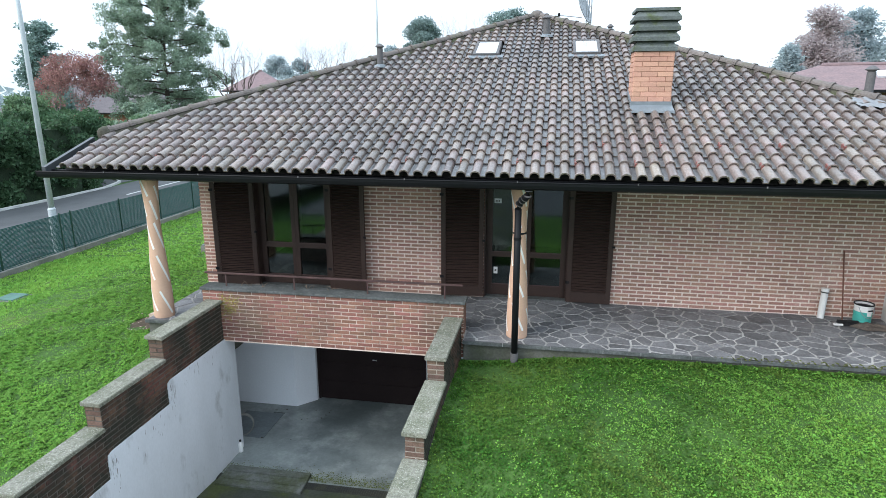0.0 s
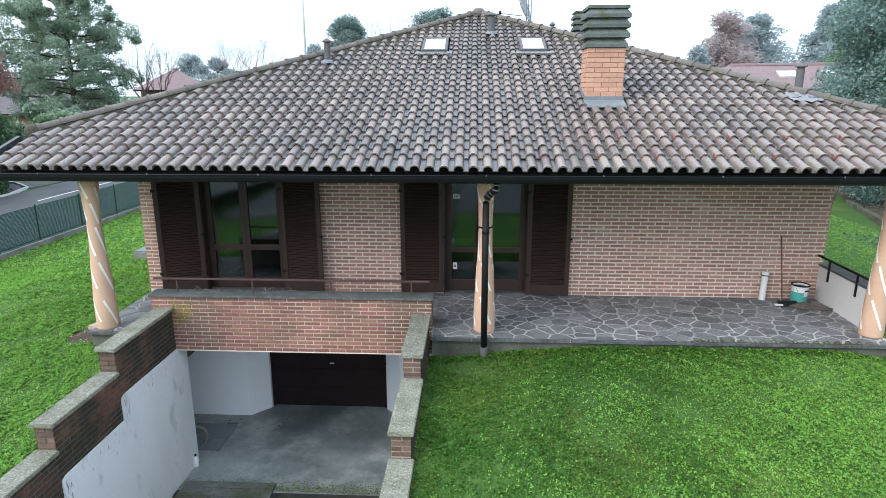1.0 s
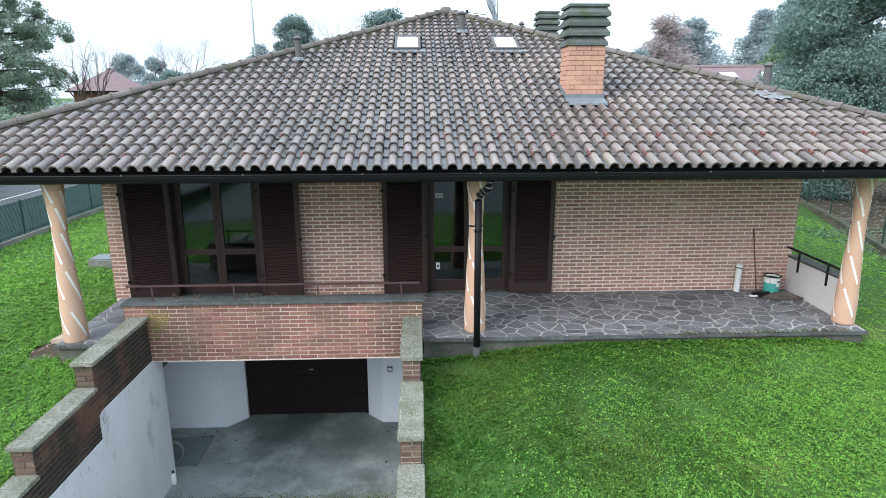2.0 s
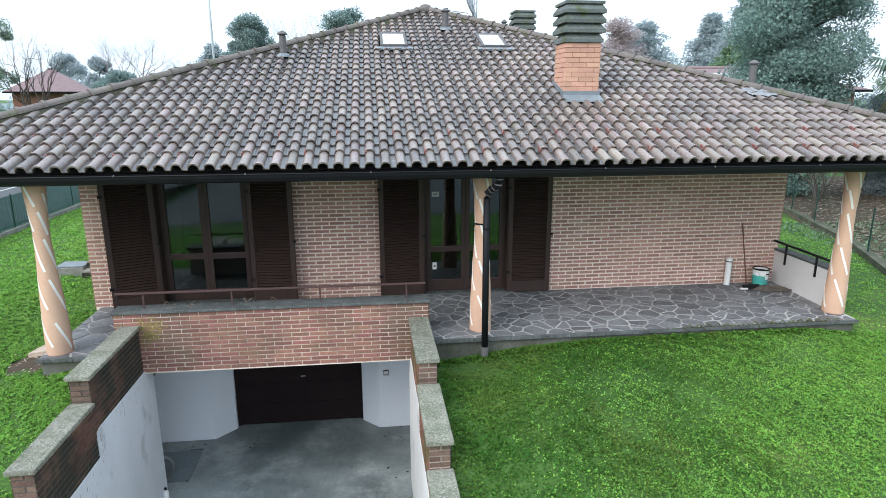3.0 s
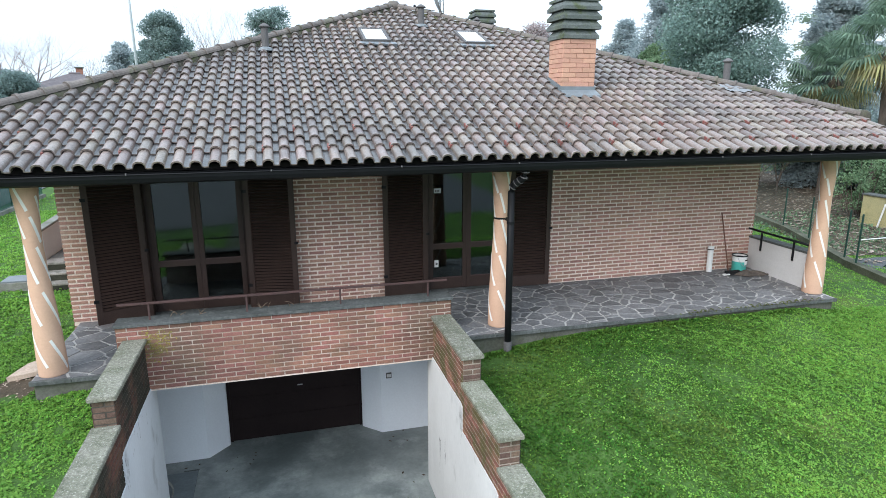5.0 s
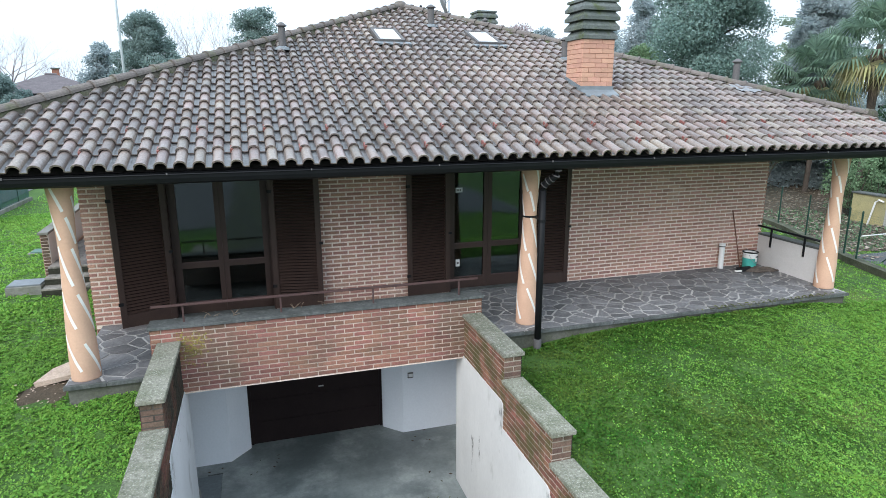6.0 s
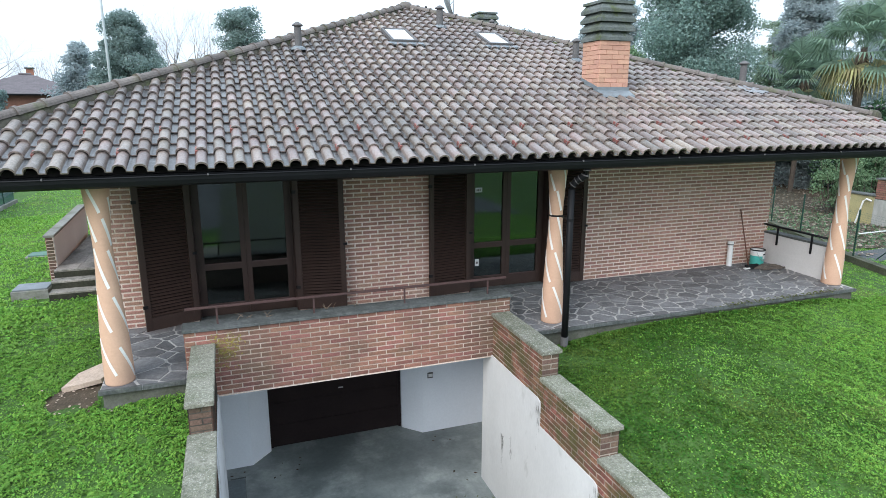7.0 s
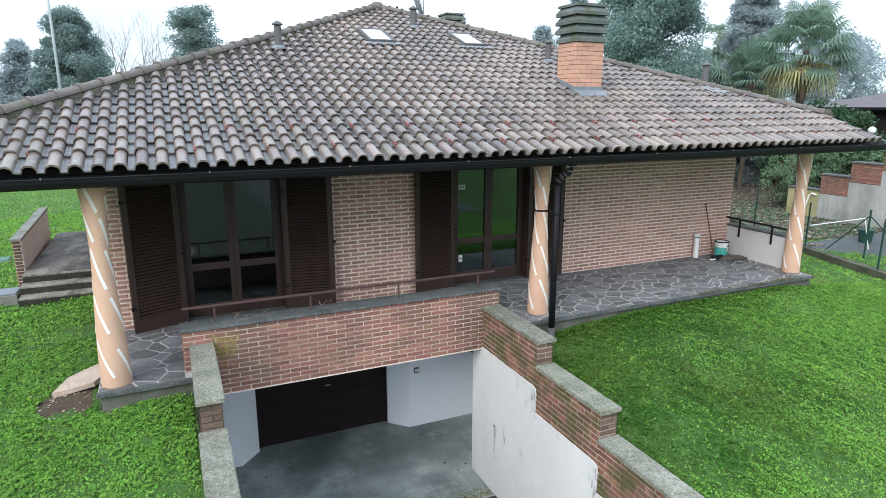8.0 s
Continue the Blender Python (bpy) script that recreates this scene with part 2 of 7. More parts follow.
M["asphalt"] = mat("asphalt", (0.085, 0.088, 0.09), (0.06, 0.063, 0.065), 0.7, 0.6, 40, 0.2, 0.3, 0.005, spec=0.4)
M["white_line"] = mat("road_paint", (0.6, 0.6, 0.58), None, 0.8, 2, 40, 0.1, 0.1)
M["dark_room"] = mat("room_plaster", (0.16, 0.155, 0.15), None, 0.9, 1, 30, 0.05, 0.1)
M["glass"] = glass_mat("window_glass", gloss=(0.86, 0.97, 1.0))

# ---- building helpers ----


def mesh_from(bm, name, m):
    me = bpy.data.meshes.new(name)
    bmesh.ops.recalc_face_normals(bm, faces=bm.faces[:])
    bm.to_mesh(me)
    bm.free()
    for one in (m if isinstance(m, (list, tuple)) else [m]):
        me.materials.append(one)
    return me


def part(name, bm, m, parent=None, label="", at=None, smooth=False):
    me = bm if isinstance(bm, bpy.types.Mesh) else mesh_from(bm, name, m)
    if smooth:
        for p in me.polygons:
            p.use_smooth = True
    ob = new(name, me)
    if parent is not None:
        ob.parent = parent
    if at is not None:
        ob.matrix_basis = at
    if label:
        ob["label"] = label
    return ob


def empty(name, at=None):
    ob = new(name)
    if at is not None:
        ob.matrix_basis = at
    return ob


def quad_box(bm, p, idx=0):
    """A box from eight corners: bottom four, then top four, each going round."""
    v = [bm.verts.new(c) for c in p]
    for f in ((3, 2, 1, 0), (4, 5, 6, 7), (0, 1, 5, 4), (1, 2, 6, 5), (2, 3, 7, 6), (3, 0, 4, 7)):
        bm.faces.new([v[i] for i in f]).material_index = idx
    return v


def box(bm, x0, x1, y0, y1, z0, z1, idx=0):
    return quad_box(bm, [(x0, y0, z0), (x1, y0, z0), (x1, y1, z0), (x0, y1, z0),
                         (x0, y0, z1), (x1, y0, z1), (x1, y1, z1), (x0, y1, z1)], idx)


def B(*dims, bevel=0.0):
    bm = bmesh.new()
    box(bm, *dims)
    if bevel:
        bmesh.ops.bevel(bm, geom=bm.edges[:], offset=bevel, segments=2, affect="EDGES", profile=0.6)
    return bm


def lathe(rings, n=24, cap=True):
    """A body of revolution about z: rings of (radius, height)."""
    bm = bmesh.new()
    rows = [[bm.verts.new((r * math.cos(2 * math.pi * i / n), r * math.sin(2 * math.pi * i / n), z)) for i in range(n)] for r, z in rings]
    for a, b in zip(rows, rows[1:]):
        for i in range(n):
            bm.faces.new((a[i], a[(i + 1) % n], b[(i + 1) % n], b[i]))
    if cap:
        bm.faces.new(rows[0][::-1])
        bm.faces.new(rows[-1])
    return bm


def tube(points, radius, n=10):
    """A round bar along points; radius may be one number or one for each point."""
    bm = bmesh.new()
    pts = [Vector(p) for p in points]
    rr = radius if isinstance(radius, (list, tuple)) else [radius] * len(pts)
    rows = []
    for i, p in enumerate(pts):
        d = (pts[min(i + 1, len(pts) - 1)] - pts[max(i - 1, 0)]).normalized()
        a = d.cross(Vector((0, 0, 1)) if abs(d.z) < 0.9 else Vector((1, 0, 0))).normalized()
        b = d.cross(a)
        rows.append([bm.verts.new(p + rr[i] * (math.cos(2 * math.pi * k / n) * a + math.sin(2 * math.pi * k / n) * b)) for k in range(n)])
    for a, b in zip(rows, rows[1:]):
        for k in range(n):
            bm.faces.new((a[k], a[(k + 1) % n], b[(k + 1) % n], b[k]))
    bm.faces.new(rows[0][::-1])
    bm.faces.new(rows[-1])
    return bm


def structure(ob, label, category):
    return tagged(ob, label, category, kind="structure")


BRICK_L, BRICK_H = 0.26, 0.070


def brick_mesh(name, length, m, h=0.057, deep=0.012):
    """One brick's outer shell, its back open; x along, y into the wall, z up."""
    bm = bmesh.new()
    x0, x1, z0, z1, e = 0.0, length, 0.0, h, 0.004
    o = [bm.verts.new(c) for c in ((x0, deep, z0), (x1, deep, z0), (x1, deep, z1), (x0, deep, z1))]
    i = [bm.verts.new(c) for c in ((x0 + e, 0, z0 + e), (x1 - e, 0, z0 + e), (x1 - e, 0, z1 - e), (x0 + e, 0, z1 - e))]
    bm.faces.new(i)
    for k in range(4):
        bm.faces.new((o[k], o[(k + 1) % 4], i[(k + 1) % 4], i[k]))
    return mesh_from(bm, name, m)


def brick_face(parent, frame_m, width, height, m, holes=(), picked=0, near=(0.0, 0.0), step=BRICK_L, course=BRICK_H,
               gap=0.012, name="brick", half=False):
    """Clads a rectangle (x along, z up, outwards = -y of frame_m) in running bond. The `picked` bricks nearest to `near` are
    parts of their own, the rest one joined part."""
    rng = random.Random(len(name) + int(width * 100))
    full, rest = [], []
    rows = int(round(height / course))
    course = height / rows
    for r in range(rows):
        z = r * course
        x = -(step / 2 if r % 2 else 0.0) - (0.0 if not half else step / 4)
        while x < width - 0.02:
            spans = [(max(x, 0.0), min(x + step - gap, width))]
            for hx0, hx1, hz0, hz1 in holes:
                if z + course > hz0 + 0.02 and z < hz1 - 0.02:
                    cut = []
                    for a, b in spans:
                        if b <= hx0 or a >= hx1:
                            cut.append((a, b))
                        else:
                            if a < hx0 - 0.02:
                                cut.append((a, hx0))
                            if b > hx1 + 0.02:
                                cut.append((hx1, b))
                    spans = cut
            for a, b in spans:
                if b - a > 0.025:
                    whole = abs((b - a) - (step - gap)) < 1e-4
                    (full if whole else rest).append((a, z + gap / 2, b - a))
            x += step
    full.sort(key=lambda q: (q[0] - near[0]) ** 2 + (q[1] - near[1]) ** 2)
    pieces, rest = full[:picked], rest + full[picked:]
    me = brick_mesh(name, step - gap, m, course - gap)
    for a, z, w in pieces:
        ob = new(name, me)
        ob.parent = parent
        ob.matrix_basis = frame_m @ Matrix.Translation((a, -0.012 + rng.uniform(-0.0015, 0.0015), z))
    vs, fs = [], []
    e, h = 0.004, course - gap
    for a, z, w in rest:
        y = -0.012 + rng.uniform(-0.0015, 0.0015)
        k = len(vs)
        vs += [(a, 0, z), (a + w, 0, z), (a + w, 0, z + h), (a, 0, z + h),
               (a + e, y, z + e), (a + w - e, y, z + e), (a + w - e, y, z + h - e), (a + e, y, z + h - e)]
        fs += [(k + 4, k + 5, k + 6, k + 7), (k, k + 1, k + 5, k + 4), (k + 1, k + 2, k + 6, k + 5), (k + 2, k + 3, k + 7, k + 6), (k + 3, k, k + 4, k + 7)]
    if vs:
        me2 = bpy.data.meshes.new("bricks")
        me2.from_pydata([frame_m @ Vector(v) for v in vs], [], fs)
        me2.materials.append(m)
        ob = new("brickwork", me2)
        ob.parent = parent
        tagged(ob, kind="stuff")


# ---- ground ----


def smooth01(v):
    v = max(0.0, min(1.0, v))
    return v * v * (3 - 2 * v)


def ground_z(x, y):
    z = -0.25 - 0.05 * max(0.0, 8.9 - max(y, -1.0))
    z -= 0.14 * max(0.0, 7.2 - max(y, -1.0)) * smooth01((7.9 - y) / 2.0)
    z += 0.10 * smooth01((x + 0.3) / 2.2) * smooth01((5.9 - x) / 1.0) * smooth01((y - 6.6) / 2.0)
    z -= 0.13 * smooth01((0.4 - x) / 1.4) * smooth01((x + 1.6) / 0.4) * smooth01((y - 7.7) / 1.1)
    z -= 0.10 * smooth01((-5.6 - x) / 1.0) + 0.08 * smooth01((-6.8 - x) / 1.5)
    z += 0.06 * smooth01((-5.45 - x) / 0.3) * smooth01((x + 7.0) / 0.4) * smooth01((y - 8.1) / 0.6)
    z -= 0.17 * smooth01((-8.5 - x) / 4.0)
    z -= 0.26 * smooth01((x - 6.2) / 3.0) + 0.15 * smooth01((x - 9.0) / 4.0)
    return z


RAMP_X0, RAMP_X1 = -5.27, -1.38      # inner faces of the ramp's walls
HOUSE = (-6.58, 5.84, 9.02, 23.4)    # footprint taken out of the ground sheet


def axis(marks, fine, lo, hi):
    vals = set(marks)
    v = lo
    while v <= hi:
        if all(abs(v - q) > 0.12 for q in marks):
            vals.add(round(v, 3))
        v += fine
    return sorted(vals)


gx = sorted(set([-900, -400, -200, -110, -70, -48, -36, -30, -26] + axis([-5.52, -1.12, HOUSE[0], HOUSE[1], -13.0], 0.4, -22, 16) + [18, 22, 28, 36, 48, 70, 110, 200, 400, 900]))
gy = sorted(set([-900, -300, -100, -40, -20, -10] + axis([HOUSE[2], HOUSE[3], -0.45], 0.4, -6, 26) + [28, 31, 36, 44, 56, 75, 110, 200, 400, 900]))
bm = bmesh.new()
grid = [[bm.verts.new((x, y, ground_z(x, y))) for y in gy] for x in gx]
for i in range(len(gx) - 1):
    for j in range(len(gy) - 1):
        cx, cy = (gx[i] + gx[i + 1]) / 2, (gy[j] + gy[j + 1]) / 2
        if HOUSE[0] < cx < HOUSE[1] and HOUSE[2] < cy < HOUSE[3]:
            continue
        if -5.52 < cx < -1.12 and -0.45 < cy < HOUSE[2]:
            continue
        bm.faces.new((grid[i][j], grid[i + 1][j], grid[i + 1][j + 1], grid[i][j + 1]))
ground = structure(part("ground", bm, M["ground"], smooth=True), "green lawn ground falling gently away from the house", "ground")

# ---- patio ----
PATIO_Y = 8.96
FALL = 0.042 / (11.03 - PATIO_Y)           # the paving falls away from the house


def patio_z(y):
    return -FALL * (11.03 - y)


def patio_slab(bm, x0, x1, y0, deep, up=0.0):
    z = patio_z(y0) + up
    quad_box(bm, [(x0, y0, z - deep), (x1, y0, z - deep), (x1, 11.1, -deep), (x0, 11.1, -deep),
                  (x0, y0, z - 0.006), (x1, y0, z - 0.006), (x1, 11.1, -0.006), (x0, 11.1, -0.006)])


bm = bmesh.new()
patio_slab(bm, -6.57, -5.50, PATIO_Y - 0.06, 0.055, 0.024)
patio_slab(bm, -5.50, -1.09, 9.36, 0.31)
patio_slab(bm, -1.09, 5.93, PATIO_Y, 0.055)
patio = structure(part("patio", bm, M["joint"]), "covered terrace floor of dark crazy paving with pale joints", "patio")
bm = B(-6.545, -5.50, PATIO_Y - 0.02, 11.0, -0.9, -0.074)
box(bm, -1.08, 5.89, PATIO_Y + 0.05, 11.0, -0.9, -0.097)
part("plinth", bm, M["plinth"], patio, "mossy concrete edge of the terrace")

x = -1.085
rng = random.Random(17)
while x < 5.9:
    w = min(rng.uniform(0.45, 0.8), 5.935 - x)
    part("edge_stone", B(x, x + w - 0.01, PATIO_Y - 0.014, PATIO_Y + 0.03, -0.094, -0.041, bevel=0.004), M["slab"], patio, "dark edging stone")
    x += w
part("edge_stone", B(-6.58, -6.11, PATIO_Y - 0.075, PATIO_Y - 0.02, -0.073, -0.019, bevel=0.004), M["slab"], patio, "dark edging stone")
part("edge_stone", B(-6.10, -5.52, PATIO_Y - 0.075, PATIO_Y - 0.02, -0.073, -0.019, bevel=0.004), M["slab"], patio, "dark edging stone")

# ---- house walls ----
WALL_Y, WL, WR, WTOP = 11.03, -6.66, 5.86, 2.62
OPEN = [(-5.50, -4.00), (-0.98, 0.53)]     # window and door openings in x
OP_TOP = 2.30


def wall_block(name, spans, y0, y1, label):
    bm = bmesh.new()
    for x0, x1, z0, z1 in spans:
        box(bm, x0, x1, y0, y1, z0, z1)
    return structure(part(name, bm, M["mortar"]), label, "wall")


wall_front = wall_block("wall_front", [(WL + 0.01, OPEN[0][0], -0.05, WTOP), (OPEN[0][1], OPEN[1][0], -0.05, WTOP), (OPEN[1][1], WR - 0.01, -0.05, WTOP),
                                       (OPEN[0][0], OPEN[0][1], OP_TOP, WTOP), (OPEN[1][0], OPEN[1][1], OP_TOP, WTOP)], WALL_Y + 0.0, WALL_Y + 0.3,
                        "weathered pinkish brick house front with pale mortar joints")
bm = B(WL + 0.01, WL + 0.31, WALL_Y + 0.3, 23.3, -0.9, WTOP)
wall_left = structure(part("wall_west", bm, M["mortar"]), "weathered pinkish brick side wall of the house", "wall")
bm = B(WR - 0.31, WR - 0.01, WALL_Y + 0.3, 23.3, -0.9, WTOP)
wall_right = structure(part("wall_east", bm, M["mortar"]), "weathered pinkish brick side wall of the house", "wall")
bm = B(WL + 0.31, WR - 0.31, 23.0, 23.3, -0.9, WTOP)
structure(part("wall_north", bm, M["brick"]), "brick rear wall of the house", "wall")
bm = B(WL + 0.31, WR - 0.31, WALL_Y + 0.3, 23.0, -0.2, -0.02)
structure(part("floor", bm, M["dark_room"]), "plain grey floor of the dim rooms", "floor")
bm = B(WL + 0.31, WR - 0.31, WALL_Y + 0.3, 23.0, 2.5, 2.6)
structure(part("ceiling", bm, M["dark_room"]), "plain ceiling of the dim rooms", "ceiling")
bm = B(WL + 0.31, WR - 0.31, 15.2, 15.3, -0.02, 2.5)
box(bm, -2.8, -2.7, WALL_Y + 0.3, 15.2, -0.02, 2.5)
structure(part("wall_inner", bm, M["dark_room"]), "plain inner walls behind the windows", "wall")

# ---- roof ----
EAVE_Y, EAVE_Z, SLOPE = 8.72, 2.60, 0.36
RX0, RX1 = -7.66, 6.92                     # rakes of the porch roof
HIP_Y = 9.75                               # where the hips begin
APEX_X = (RX0 + RX1) / 2
APEX_Y = HIP_Y + (RX1 - RX0) / 2
PITCH = math.atan(SLOPE)
T_W, T_L = 0.206, 0.325                    # a tile's cover across and along the slope


def roof_z(y):
    return EAVE_Z + SLOPE * (y - EAVE_Y)


HIP_Z = roof_z(HIP_Y)
APEX_Z = roof_z(APEX_Y)
BACK_Y = APEX_Y + (RX1 - RX0) / 2
roof = structure(empty("roof"), "low hipped roof of weathered grey-brown clay pantiles", "roof")
bm = bmesh.new()
dz = -0.05
f = [bm.verts.new(c) for c in ((RX0, EAVE_Y + 0.16, roof_z(EAVE_Y + 0.16) + dz), (RX1, EAVE_Y + 0.16, roof_z(EAVE_Y + 0.16) + dz),
                               (RX1, HIP_Y, HIP_Z + dz), (APEX_X, APEX_Y, APEX_Z + dz), (RX0, HIP_Y, HIP_Z + dz),
                               (RX0, BACK_Y, HIP_Z + dz), (RX1, BACK_Y, HIP_Z + dz))]
for q in ((0, 1, 2, 3, 4), (4, 3, 5), (5, 3, 6), (6, 3, 2)):
    bm.faces.new([f[i] for i in q])
ret = bmesh.ops.extrude_face_region(bm, geom=bm.faces[:])
bmesh.ops.translate(bm, verts=[v for v in ret["geom"] if isinstance(v, bmesh.types.BMVert)], vec=(0, 0, -0.13))
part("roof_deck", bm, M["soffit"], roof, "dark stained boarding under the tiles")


def tile_profile(k):
    """Across a pantile, flat pan then roll: (x, height), k from 0 to 1."""
    pts = [(0.0, 0.008), (0.02, 0.002), (0.074, 0.002)]
    for i in range(9):
        a = math.pi * (1 - i / 8)
        pts.append((0.076 + 0.066 * (1 + math.cos(a)), 0.004 + 0.073 * math.sin(a) ** 0.8 if 0 < i < 8 else 0.004))
    return pts


TP = tile_profile(0)
NP = len(TP)
TILE_V, TILE_F = [], []
for v, lift, swell in ((0.0, 0.026, 0.007), (0.026, 0.0245, 0.007), (0.030, 0.024, 0.0), (T_L + 0.03, 0.0, -0.002)):
    TILE_V += [(x + swell * (x - 0.142) / 0.066 if i > 2 else x, v, h + lift + (swell if 3 < i < NP - 1 else 0.0)) for i, (x, h) in enumerate(TP)]
TILE_V += [(x, 0.0, max(h + 0.026 - 0.014, 0.0)) for x, h in TP]
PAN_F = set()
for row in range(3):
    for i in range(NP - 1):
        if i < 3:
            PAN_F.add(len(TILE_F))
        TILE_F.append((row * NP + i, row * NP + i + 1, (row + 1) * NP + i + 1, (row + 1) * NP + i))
for i in range(NP - 1):
    TILE_F.append((4 * NP + i, 4 * NP + i + 1, i + 1, i))
for i in range(3, NP - 1):
    TILE_F.append((4 * NP + i + 1, 4 * NP + i, 3 * NP + i, 3 * NP + i + 1))
NF = len(TILE_F)


def slope_frame(origin, along, up):
    x = Vector(along).normalized()
    y = Vector(up).normalized()
    z = x.cross(y)
    return Matrix.Translation(origin) @ Matrix((x, y, z)).transposed().to_4x4()


tile_me = bpy.data.meshes.new("roof_tile")
tile_me.from_pydata(TILE_V, [], TILE_F)
NV = len(TILE_V)


def crease(me):
    """Smooth tiles with hard lips and folds."""
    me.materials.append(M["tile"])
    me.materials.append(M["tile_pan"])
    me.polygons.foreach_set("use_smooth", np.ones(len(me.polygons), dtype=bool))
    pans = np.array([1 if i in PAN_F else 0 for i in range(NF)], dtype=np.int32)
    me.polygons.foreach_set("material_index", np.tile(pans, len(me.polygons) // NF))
    ev = np.empty(len(me.edges) * 2, dtype=np.int32)
    me.edges.foreach_get("vertices", ev)
    ev = ev.reshape(-1, 2) % NV
    a, b = ev.min(axis=1), ev.max(axis=1)
    lip = (a // NP == b // NP) & (b - a == 1)
    fold = (b // NP - a // NP == 1) & np.isin(a % NP, (1, 2, 3, NP - 1))
    at_sharp = me.attributes.new("sharp_edge", "BOOLEAN", "EDGE")
    at_sharp.data.foreach_set("value", lip | fold | (b - a == 4 * NP))


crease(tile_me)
front = slope_frame((RX0 + 0.05, EAVE_Y, EAVE_Z), (1, 0, 0), (0, 1, SLOPE))
rng = random.Random(5)
n_cols = int((RX1 - RX0) / T_W)
n_rows = int((APEX_Y - EAVE_Y) / math.cos(PITCH) / T_L) + 1
BLOCKS = [(1.38, 2.12, 10.93, 11.60), (-1.59, -1.07, 13.80, 14.74), (0.54, 1.06, 13.80, 14.74)]  # what stands through the roof
tiles = []
for r in range(n_rows):
    for c in range(n_cols):
        x = RX0 + (c + 0.5) * T_W
        y = EAVE_Y + (r + 0.5) * T_L * math.cos(PITCH)
        lim = max(0.0, y - HIP_Y)
        if x < RX0 + lim - 0.02 or x > RX1 - lim + 0.02 or y > APEX_Y:
            continue
        if any(a < x < b and u < y < w for a, b, u, w in BLOCKS):
            continue
        tiles.append((r, c))
tiles.sort(key=lambda rc: (rc[0], abs(rc[1] - 30)))


def tile_matrix(r, c):
    return front @ Matrix.Translation((c * T_W + rng.uniform(-0.004, 0.004), r * T_L - (0.085 if r == 0 else 0.0) + rng.uniform(-0.008, 0.008), rng.uniform(0, 0.004))) \
        @ Matrix.Rotation(rng.uniform(-0.012, 0.012), 4, "Z") @ Matrix.Rotation(rng.uniform(-0.006, 0.012), 4, "X") @ Matrix.Diagonal((1, 1.24 if r == 0 else 1.0, 1, 1))


vs, fs = [], []
for k, (r, c) in enumerate(tiles):
    m = tile_matrix(r, c)
    if k < 300:
        ob = new("roof_tile", tile_me)
        ob.parent = roof
        ob.matrix_basis = m
    else:
        o = len(vs)
        vs += [m @ Vector(v) for v in TILE_V]
        fs += [tuple(i + o for i in q) for q in TILE_F]
me = bpy.data.meshes.new("roof_tiles")
me.from_pydata(vs, [], fs)
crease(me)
ob = new("tile_field", me)
ob.parent = roof
tagged(ob, kind="stuff")

# the three slopes turned away, in the same tiles
for name, org, along, up, cnt in (("west", (RX0, BACK_Y, HIP_Z), (0, -1, 0), (1, 0, SLOPE), 0), ("east", (RX1, HIP_Y, HIP_Z), (0, 1, 0), (-1, 0, SLOPE), 0),
                                  ("north", (RX1, BACK_Y, HIP_Z), (-1, 0, 0), (0, -1, SLOPE), 0)):
    fr = slope_frame(org, along, up)
    vs, fs = [], []
    wide = RX1 - RX0
    for r in range(n_rows):
        for c in range(int(wide / T_W)):
            top_run = (r + 1.1) * T_L * math.cos(PITCH)
            if c * T_W < top_run or (c + 1) * T_W > wide - top_run:
                continue
            o = len(vs)
            vs += [fr @ (Vector(v) + Vector((c * T_W, r * T_L, 0))) for v in TILE_V]
            fs += [tuple(i + o for i in q) for q in TILE_F]
    me = bpy.data.meshes.new("roof_tiles")
    me.from_pydata(vs, [], fs)
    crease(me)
    ob = new("tile_field", me)
    ob.parent = roof
    tagged(ob, kind="stuff")

